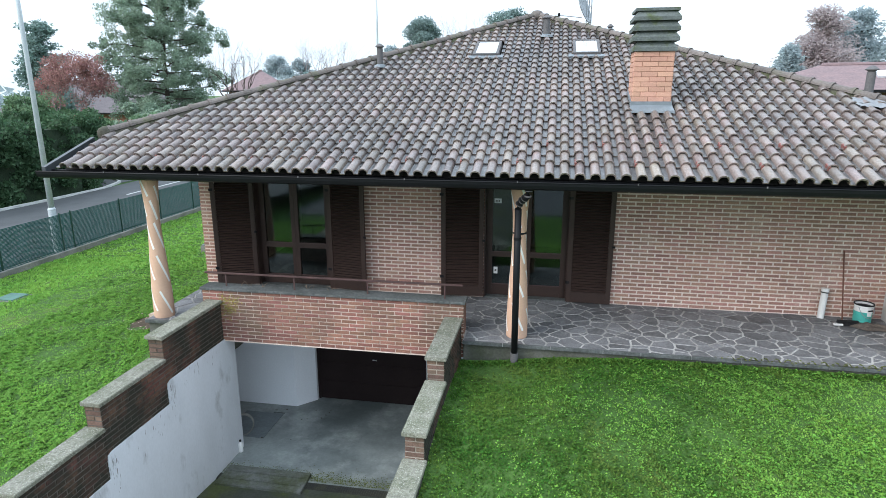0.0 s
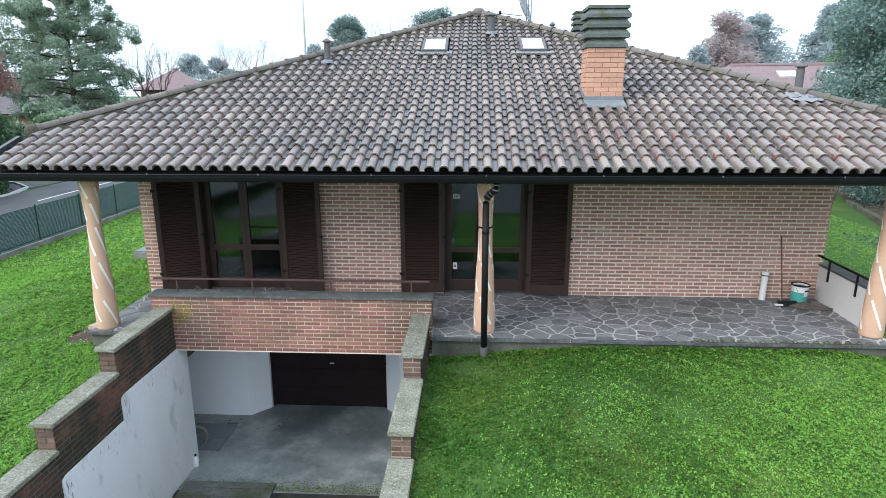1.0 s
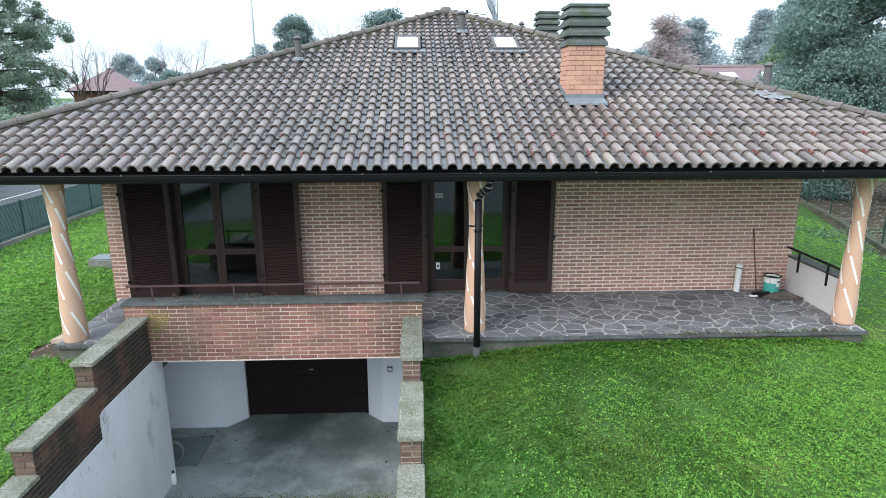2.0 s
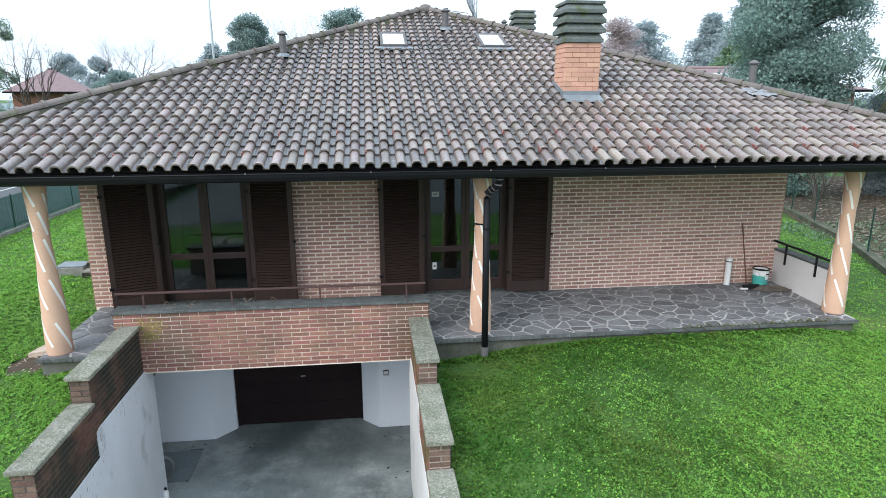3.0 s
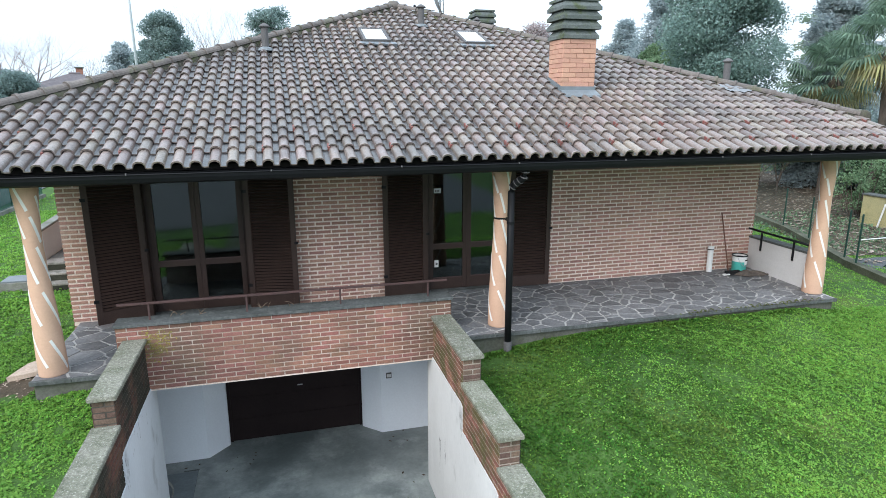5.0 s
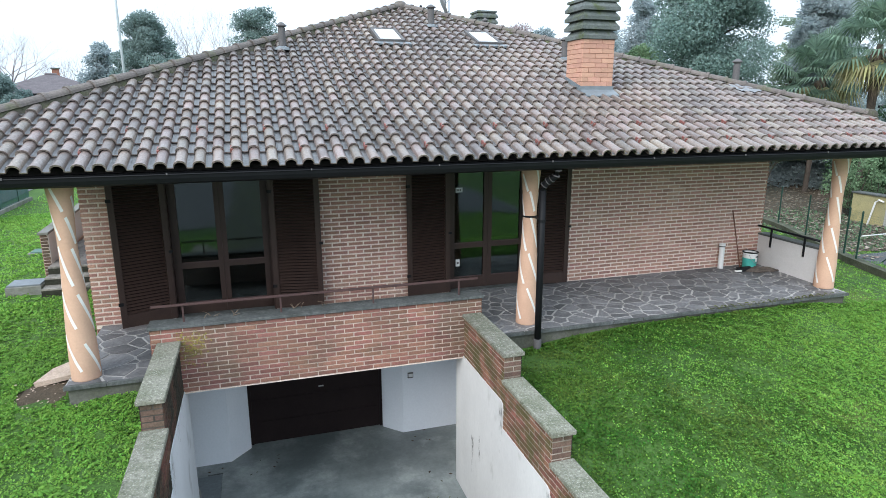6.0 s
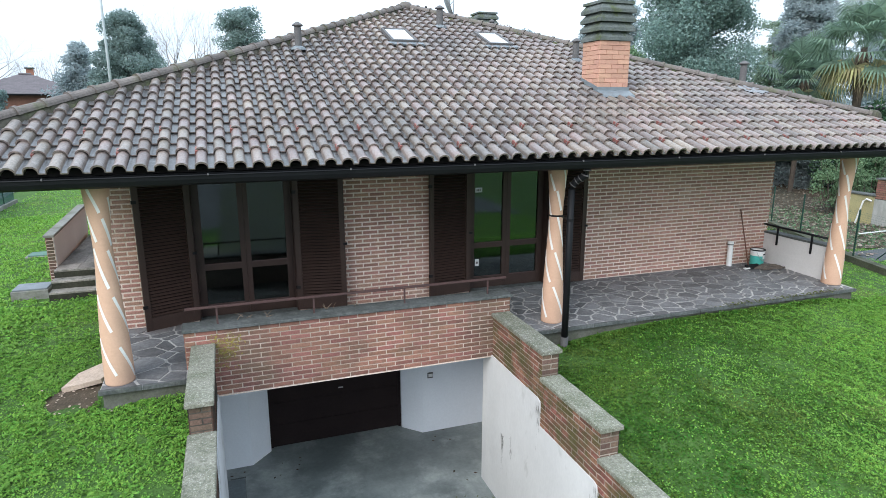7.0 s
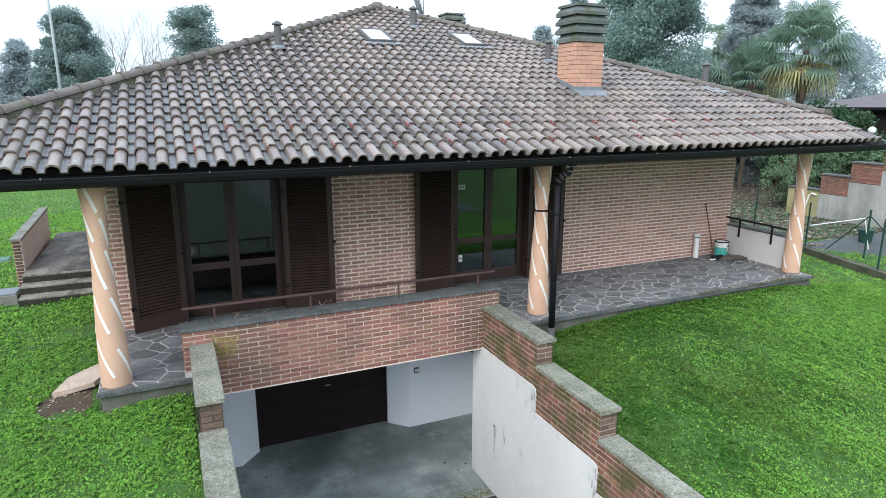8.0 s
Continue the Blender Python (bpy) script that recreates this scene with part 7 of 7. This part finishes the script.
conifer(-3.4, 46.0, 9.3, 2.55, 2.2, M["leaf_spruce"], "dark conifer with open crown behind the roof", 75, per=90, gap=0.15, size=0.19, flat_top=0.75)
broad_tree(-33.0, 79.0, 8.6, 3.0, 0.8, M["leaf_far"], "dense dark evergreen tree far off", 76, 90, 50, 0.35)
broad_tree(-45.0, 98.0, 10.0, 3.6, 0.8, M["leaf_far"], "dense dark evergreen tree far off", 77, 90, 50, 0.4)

M["far_roof"] = mat("far_roof_tiles", (0.14, 0.122, 0.128), (0.105, 0.093, 0.098), 0.85, 1.5, 8, 0.3, 0.4, 0.03, stretch=(1, 1, 4))
# Red tiles are greyed toward mauve to carry the haze.
M["far_roof_red"] = mat("far_red_tiles", (0.225, 0.155, 0.155), (0.185, 0.135, 0.137), 0.85, 1.5, 8, 0.3, 0.4, 0.03, stretch=(1, 1, 4))
M["far_wall"] = mat("far_brick_wall", (0.33, 0.16, 0.11), (0.28, 0.14, 0.10), 0.9, 1.5, 20, 0.2, 0.2)
M["far_white"] = mat("far_pale_wall", (0.52, 0.55, 0.58), (0.46, 0.5, 0.54), 0.9, 1.5, 20, 0.1, 0.1)


def far_house(name, x, y, w, d, eave, ridge, wall_m, roof_m, label, rz=0.0, chimney_x=None, skylights=0):
    t = tagged(empty(name, pose(x, y, -0.9, 0, 0, rz)), label, "house")
    walls = part("wall", B(-w / 2, w / 2, -d / 2, d / 2, 0, eave), wall_m, t)
    bm = bmesh.new()
    o = 0.6
    e = [bm.verts.new(c) for c in ((-w / 2 - o, -d / 2 - o, eave), (w / 2 + o, -d / 2 - o, eave), (w / 2 + o, d / 2 + o, eave), (-w / 2 - o, d / 2 + o, eave))]
    k = max(0.2, w / 2 - d / 2)
    r = [bm.verts.new((-k, 0, ridge)), bm.verts.new((k, 0, ridge))]
    for q in ((e[0], e[1], r[1], r[0]), (e[1], e[2], r[1]), (e[2], e[3], r[0], r[1]), (e[3], e[0], r[0])):
        bm.faces.new(q)
    bm.faces.new(e[::-1])
    roof_ob = part("roof", bm, roof_m, t)
    part("fascia", B(-w / 2 - o - 0.03, w / 2 + o + 0.03, -d / 2 - o - 0.03, d / 2 + o + 0.03, eave - 0.14, eave - 0.005), M["gutter"] if roof_m is not wall_m else wall_m, t)
    run = math.atan2(ridge - eave, d / 2 + o)
    ridge_me = lathe([(0.13, 0), (0.13, 2 * k)], 8)
    part("ridge", ridge_me, roof_m, roof_ob, at=Matrix.Translation((-k, 0, ridge)) @ Matrix.Rotation(math.pi / 2, 4, "Y"))
    for i in range(3):
        xx = -w / 2 + w * (i + 0.5) / 3
        win = part("window", B(xx - 0.55, xx + 0.55, -d / 2 - 0.03, -d / 2 + 0.05, 0.9, 2.2), M["shutter"], t)
        part("pane", B(xx - 0.47, xx + 0.47, -d / 2 - 0.04, -d / 2 - 0.031, 0.98, 2.12), M["glass"], win)
    if chimney_x is not None:
        part("chimney", B(chimney_x - 0.3, chimney_x + 0.3, 0.6, 1.2, eave, ridge + 0.55), wall_m, t)
        part("chimney_cap", B(chimney_x - 0.4, chimney_x + 0.4, 0.5, 1.3, ridge + 0.55, ridge + 0.67, bevel=0.03), M["cowl"], t)
    for i in range(skylights):
        xx, f = -1.2 + 2.4 * i, 0.55
        p = part("skylight", B(-0.5, 0.5, -0.6, 0.6, 0.0, 0.1), M["sky_glass"], roof_ob, "pale skylight",
                 at=Matrix.Translation((xx, -(d / 2 + o) * (1 - f), eave + (ridge - eave) * f)) @ Matrix.Rotation(run, 4, "X"))
    return t


far_house("grey_roofed_house", -48.2, 62.0, 19, 9, 2.7, 5.9, M["far_wall"], M["far_roof"], "house with grey tiled hip roof behind the hedge", 5)
far_house("red_roofed_house", 19.2, 39.5, 16, 8, 4.75, 6.15, M["far_wall"], M["far_roof_red"], "brick house with red tiled hip roof", -12, None, 2)
far_house("brick_house", -22.0, 70.0, 9, 8, 5.0, 6.8, M["far_wall"], M["far_roof"], "small brick house with dark hip roof and a chimney", 12, 0.4)
far_house("terrace_house", -32.2, 66.0, 6, 7, 4.9, 7.0, M["far_wall"], M["far_roof_red"], "long brick house with low red roof", 20)
far_house("white_block", -42.5, 92.0, 5, 5, 6.4, 6.8, M["far_white"], M["far_white"], "pale flat-roofed building in the distance", 25)

# a low line of woods and gardens closing the horizon
wr = random.Random(140)
cs, rs = [], []
for i in range(330):
    a = radians(wr.uniform(15, 165))
    d = wr.uniform(105, 135)
    hh = wr.uniform(2.0, 6.5) * (0.75 + 0.4 * math.sin(a * 23.0) * math.sin(a * 7.0))
    for k in range(3):
        g = wr.uniform(1.6, 2.8)
        cs.append((d * math.cos(a) + wr.uniform(-2, 2), d * math.sin(a), -1.0 + hh * (k + 0.4) / 3))
        rs.append((g, g, g * 0.8))
# The mist is only in the pale leaf colour.
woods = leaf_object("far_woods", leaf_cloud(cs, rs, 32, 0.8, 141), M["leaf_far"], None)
tagged(woods, "distant line of grey-green trees, mist put into their pale colour", "woods", kind="stuff")
for i, (x, y, w, h) in enumerate(((-46.0, 34.0, 4.5, 6.2), (-40.0, 33.0, 3.0, 4.6), (-37.0, 40.0, 3.2, 4.6))):
    shrub(x, y, w, 2.2, h, M["leaf_bamboo"] if i == 1 else M["leaf_mid"], "rounded green shrub in the neighbouring garden", 150 + i, 50, 220, 0.18, name="large_shrub")

# ---- garden side ----
def litter_area(r):
    a, k = r.random(), r.random()
    y = 12.0 + 18.0 * a
    x0 = 9.7 + (y - 12.0) * 0.40
    return x0 + 0.3 + k * 13.0, y


M["litter"] = mat("pale_fallen_leaves", (0.30, 0.26, 0.21), (0.14, 0.10, 0.07), 0.9, 4, 20, 0.3, 0.0, piece=0.5, hue=0.03)
bm = bmesh.new()
pts = [(10.2, 12.9), (24.0, 12.9), (29.0, 30.0), (16.4, 30.0)]
nseg = 18
rows = []
for i in range(nseg + 1):
    k = i / nseg
    row = []
    for j in range(nseg + 1):
        u = j / nseg
        xa, ya = pts[0][0] + (pts[3][0] - pts[0][0]) * k, pts[0][1] + (pts[3][1] - pts[0][1]) * k
        xb, yb = pts[1][0] + (pts[2][0] - pts[1][0]) * k, pts[1][1] + (pts[2][1] - pts[1][1]) * k
        x, y = xa + (xb - xa) * u, ya + (yb - ya) * u
        row.append(bm.verts.new((x, y, ground_z(x, y) + 0.02 + 0.03 * noise.noise((x * 0.7, y * 0.7, 1.0)))))
    rows.append(row)
for i in range(nseg):
    for j in range(nseg):
        bm.faces.new((rows[i][j], rows[i][j + 1], rows[i + 1][j + 1], rows[i + 1][j]))
structure(part("garden_bed", bm, M["soil"], smooth=True), "dark leaf-strewn soil of the neighbouring garden", "soil")
litter("fallen_leaves", 9000, litter_area, lambda x, y: ground_z(x, y) + 0.04, 0.075, M["litter"], "pale fallen leaves strewn over dark soil", "leaves", 77)
blades("ground_cover", 3500, lambda r, n: (10.8 + r.uniform(0, 5, n), 13.0 + r.uniform(0, 6, n)), 0.10, M["leaf_mid"], "patchy green ground cover among the leaves", 9)

broad_tree(16.0, 25.4, 12.8, 2.5, 0.6, M["leaf_magnolia"], "large glossy dark green magnolia tree", 81, 250, 215, 0.185, fill=1.5, name="magnolia_tree")
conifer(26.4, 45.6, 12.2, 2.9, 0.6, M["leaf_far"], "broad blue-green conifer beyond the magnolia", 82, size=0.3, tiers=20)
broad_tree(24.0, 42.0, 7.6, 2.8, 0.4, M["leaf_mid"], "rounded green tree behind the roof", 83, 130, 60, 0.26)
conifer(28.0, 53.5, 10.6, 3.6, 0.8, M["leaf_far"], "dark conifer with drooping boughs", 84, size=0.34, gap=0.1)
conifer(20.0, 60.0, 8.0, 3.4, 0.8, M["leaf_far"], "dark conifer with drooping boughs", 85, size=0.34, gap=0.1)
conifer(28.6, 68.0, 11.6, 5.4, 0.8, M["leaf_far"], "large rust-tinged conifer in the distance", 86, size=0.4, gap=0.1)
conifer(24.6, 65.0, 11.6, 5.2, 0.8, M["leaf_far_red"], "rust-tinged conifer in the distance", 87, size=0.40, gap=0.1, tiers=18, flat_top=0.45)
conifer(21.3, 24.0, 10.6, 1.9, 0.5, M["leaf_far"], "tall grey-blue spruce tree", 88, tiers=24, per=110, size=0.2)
conifer(32.0, 36.0, 9.2, 2.2, 1.5, M["leaf_pine"], "small flat-topped open pine", 89, gap=0.3, size=0.24, flat_top=0.8, name="pine_tree")
palm(17.3, 18.2, 5.95, "tall fan palm with shaggy trunk and yellowed lower fronds", 91)
palm(19.25, 22.2, 5.0, "smaller fan palm beside the tall one", 95)
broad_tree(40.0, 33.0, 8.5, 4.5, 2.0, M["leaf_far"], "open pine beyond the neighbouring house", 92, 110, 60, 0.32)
shrub(22.0, 20.0, 2.2, 2.2, 3.9, M["leaf_hedge"], "rounded clipped green bush", 93, 50, 120, 0.16, name="round_bush")
shrub(18.5, 16.0, 1.2, 1.2, 2.9, M["leaf_mid"], "glossy laurel bush behind the brick walls", 94, 30, 120, 0.14, name="laurel_bush")
shrub(21.5, 34.0, 2.0, 1.2, 1.9, M["leaf_hedge"], "dark green garden shrub", 96, 30, 110, 0.15)
shrub(14.5, 36.0, 5.0, 1.2, 1.6, M["leaf_red"], "rusty brown low planting", 97, 40, 100, 0.16, name="low_planting")
for i, (x, y, h) in enumerate(((13.2, 19.5, 2.6), (14.6, 21.2, 2.4), (12.4, 22.5, 2.2), (17.2, 22.4, 2.6))):
    bare_tree(x, y, h, "leafless twiggy garden shrub", 100 + i, M["leaf_mid"] if i % 2 else None, 4, name="twiggy_shrub", spread=0.9, wood=M["bark"])
for i, (x, y, h) in enumerate(((16.0, 17.4, 2.7), (16.9, 16.9, 2.5))):
    shrub(x, y, 0.9, 0.9, h, M["leaf_mid"], "loose half-bare garden bush", 110 + i, 34, 60, 0.07, name="garden_bush")

# neighbour's stepped walls
M["moss_wall"] = mat("yellow_mossy_plaster", (0.38, 0.33, 0.16), (0.27, 0.25, 0.14), 0.95, 1.0, 30, 0.2, 0.3, c3=(0.10, 0.11, 0.05), c3_at=0.55, c3_scale=0.9, c3_amt=0.6)
M["nb_plaster"] = mat("neighbour_grey_plaster", (0.36, 0.36, 0.34), (0.22, 0.225, 0.20), 0.9, 1.5, 30, 0.12, 0.2, c3=(0.12, 0.13, 0.09), c3_at=0.6, c3_scale=1.2, c3_amt=0.6, stretch=(1, 1, 0.3))
nb = structure(empty("wall_neighbour"), "neighbour's stepped brick garden walls with grey caps", "wall")
for i, (y0, y1, top) in enumerate(((15.4, 16.6, 0.36), (14.42, 15.4, 0.92), (13.42, 14.42, 1.42), (12.2, 13.42, 1.9))):
    x0 = 15.2 - 0.0 * i
    body = part("pier", B(x0, x0 + 0.28, y0, y1, -1.0, top - 0.05), M["moss_wall"] if i == 0 else M["mortar_dark"], nb, "yellow mossy plaster" if i == 0 else "")
    part("cap", B(x0 - 0.05, x0 + 0.33, y0 - 0.04, y1 + 0.04, top - 0.05, top, bevel=0.01), M["slab"], nb, "grey stone cap")
    if i:
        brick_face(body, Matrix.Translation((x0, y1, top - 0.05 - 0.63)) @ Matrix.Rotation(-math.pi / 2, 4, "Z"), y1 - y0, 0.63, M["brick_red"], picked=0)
        part("plaster", B(x0 - 0.012, x0, y0, y1, -1.0, top - 0.70), M["nb_plaster"], nb, "grey plaster lower face")
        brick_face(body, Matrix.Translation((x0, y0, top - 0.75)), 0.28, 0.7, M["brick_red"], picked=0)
conduit = tagged(empty("white_conduit"), "white plastic conduit bent along the neighbour's wall", "pipe")
part("pipe", tube([(15.12, 15.45, 0.16), (15.12, 15.62, 0.20), (15.12, 15.72, 0.12), (15.12, 15.95, -0.95)], 0.028, 8), M["pvc"], conduit)
yard = bmesh.new()
yv = [yard.verts.new((x, y, ground_z(x, y) + 0.03)) for x, y in ((7.2, 4.0), (40, 4.0), (40, 13.0), (9.95, 12.4))]
yard.faces.new(yv)
structure(part("yard", yard, M["asphalt"]), "grey paved yard next door", "yard")
stay = tagged(empty("fence_stay"), "green metal end post with two diagonal stays", "fence post")
fz = ground_z(10.4, 10.73)
part("post", tube([(10.4, 10.73, fz - 0.1), (10.4, 10.73, fz + 1.25)], 0.024, 10), M["fence_post"], stay)
part("stay", tube([(10.4, 10.73, fz + 1.1), (10.4, 11.75, fz)], 0.015, 8), M["fence_post"], stay)
part("stay", tube([(10.4, 10.73, fz + 1.1), (11.0, 9.9, fz)], 0.015, 8), M["fence_post"], stay)
bar = tagged(empty("white_barrier"), "white tubular bar across the yard entrance", "barrier")
part("bar", tube([(9.3, 11.5, 0.25), (11.4, 11.45, 0.28)], 0.014, 8), M["pvc"], bar)
part("leg", tube([(11.4, 11.45, 0.28), (11.5, 11.3, fz)], 0.014, 8), M["pvc"], bar)
pot = tagged(empty("green_bin"), "green plastic garden bin in the yard", "bin")
part("body", lathe([(0.15, 0.0), (0.19, 0.40), (0.205, 0.41), (0.205, 0.44)], 18), M["fence_post"], pot)
pot.matrix_basis = at(12.3, 11.9, ground_z(12.3, 11.9) + 0.03)
# Walls take the near-black soffit colour for shade under the eaves.
far_house("neighbour_house", 33.0, 19.5, 12, 9, 4.0, 5.3, M["soffit"], M["far_roof"], "neighbouring low house with dark eaves, tiled roof and walls blackened for shade", 90, None)
globe = tagged(empty("globe_lamp"), "white globe garden lamp on a thin post", "lamp")
part("post", tube([(20.0, 16.9, -0.7), (20.0, 16.9, 2.1)], 0.03, 8), M["fence_post"], globe)
part("globe", lathe([(0.02, -0.15), (0.085, -0.125), (0.135, -0.07), (0.15, 0.0), (0.135, 0.07), (0.085, 0.125), (0.02, 0.15)], 16), M["pvc"], globe, at=at(20.0, 16.9, 2.25), smooth=True)

# ---- bricks of the house, and the paving (pieces last) ----
h_open = [(OPEN[0][0] - WL, OPEN[0][1] - WL, 0.0, OP_TOP), (OPEN[1][0] - WL, OPEN[1][1] - WL, 0.0, OP_TOP)]
brick_face(wall_front, Matrix.Translation((WL, WALL_Y, 0.0)), WR - WL, 35 * BRICK_H, M["brick"], holes=h_open, picked=300, near=(6.0, 0.8), gap=0.023)
brick_face(wall_left, Matrix.Translation((WL + 0.01, 23.3, -0.42)) @ Matrix.Rotation(-math.pi / 2, 4, "Z"), 23.3 - WALL_Y, 41 * BRICK_H, M["brick"], picked=40, near=(12.0, 1.0), gap=0.023, half=True)
brick_face(wall_right, Matrix.Translation((WR - 0.01, WALL_Y, -0.42)) @ Matrix.Rotation(math.pi / 2, 4, "Z"), 23.3 - WALL_Y, 41 * BRICK_H, M["brick"], gap=0.023, half=True)
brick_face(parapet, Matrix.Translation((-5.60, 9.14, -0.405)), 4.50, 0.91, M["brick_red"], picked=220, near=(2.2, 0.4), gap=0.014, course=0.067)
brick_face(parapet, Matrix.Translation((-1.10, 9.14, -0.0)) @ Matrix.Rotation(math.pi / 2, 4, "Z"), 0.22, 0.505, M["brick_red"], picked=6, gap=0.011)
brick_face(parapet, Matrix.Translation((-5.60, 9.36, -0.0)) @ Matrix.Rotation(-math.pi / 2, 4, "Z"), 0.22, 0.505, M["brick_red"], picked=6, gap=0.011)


def clip_poly(poly, px, py, nx, ny):
    """Keeps the side of the line through p that n points away from."""
    out = []
    for i in range(len(poly)):
        a, b = poly[i], poly[(i + 1) % len(poly)]
        da, db = (a[0] - px) * nx + (a[1] - py) * ny, (b[0] - px) * nx + (b[1] - py) * ny
        if da <= 0:
            out.append(a)
        if da * db < 0:
            k = da / (da - db)
            out.append((a[0] + k * (b[0] - a[0]), a[1] + k * (b[1] - a[1])))
    return out


def paving(x0, x1, y0, y1, z, cell, joint, seed, up=0.0):
    rng = random.Random(seed)
    seeds = []
    tries = 0
    while tries < 6000:
        tries += 1
        p = (rng.uniform(x0, x1), rng.uniform(y0, y1))
        need = cell * rng.uniform(0.45, 1.25)
        if all(((p[0] - q[0]) * 0.56) ** 2 + ((p[1] - q[1]) * 1.4) ** 2 > need * need for q in seeds):
            seeds.append(p)
    weight = {p: rng.uniform(0.0, 0.5) * cell * cell for p in seeds}
    for p in seeds:
        poly = [(x0, y0), (x1, y0), (x1, y1), (x0, y1)]
        for q in seeds:
            dx, dy = q[0] - p[0], q[1] - p[1]
            d = math.hypot(dx, dy)
            if q is p or d > 4 * cell:
                continue
            g = joint * rng.uniform(0.42, 0.62)
            k = d / 2 + (weight[p] - weight[q]) / (2 * d) - g
            poly = clip_poly(poly, p[0] + dx / d * k, p[1] + dy / d * k, dx / d, dy / d)
            if len(poly) < 3:
                break
        if len(poly) < 3:
            continue
        cx, cy = sum(v[0] for v in poly) / len(poly), sum(v[1] for v in poly) / len(poly)
        # corners knocked off
        rough = []
        for i in range(len(poly)):
            a, b, c = poly[i - 1], poly[i], poly[(i + 1) % len(poly)]
            for o in (a, c):
                k = min(0.2, 0.006 / (math.hypot(o[0] - b[0], o[1] - b[1]) + 1e-6))
                rough.append((b[0] + (o[0] - b[0]) * k - cx, b[1] + (o[1] - b[1]) * k - cy))
        bm = bmesh.new()
        top = [bm.verts.new((u * 0.992, v * 0.992, rng.uniform(-0.001, 0.001))) for u, v in rough]
        low = [bm.verts.new((u, v, -0.008)) for u, v in rough]
        bm.faces.new(top)
        for i in range(len(rough)):
            j = (i + 1) % len(rough)
            bm.faces.new((low[i], low[j], top[j], top[i]))
        part("paving_stone", bm, M["paving"], patio, at=Matrix.Translation((cx, cy, patio_z(cy) * (1 + up / patio_z(y0)) + z + rng.uniform(-0.002, 0.002))) @ Matrix.Rotation(math.atan(FALL * (1 + up / patio_z(y0))), 4, "X"))


paving(-1.07, 5.88, PATIO_Y + 0.005, 11.01, 0.0, 0.27, 0.030, 4)
paving(-6.56, -5.62, PATIO_Y - 0.055, 11.01, 0.0, 0.38, 0.028, 9, 0.024)
paving(-5.61, -1.07, 9.41, 11.01, 0.0, 0.36, 0.028, 11)
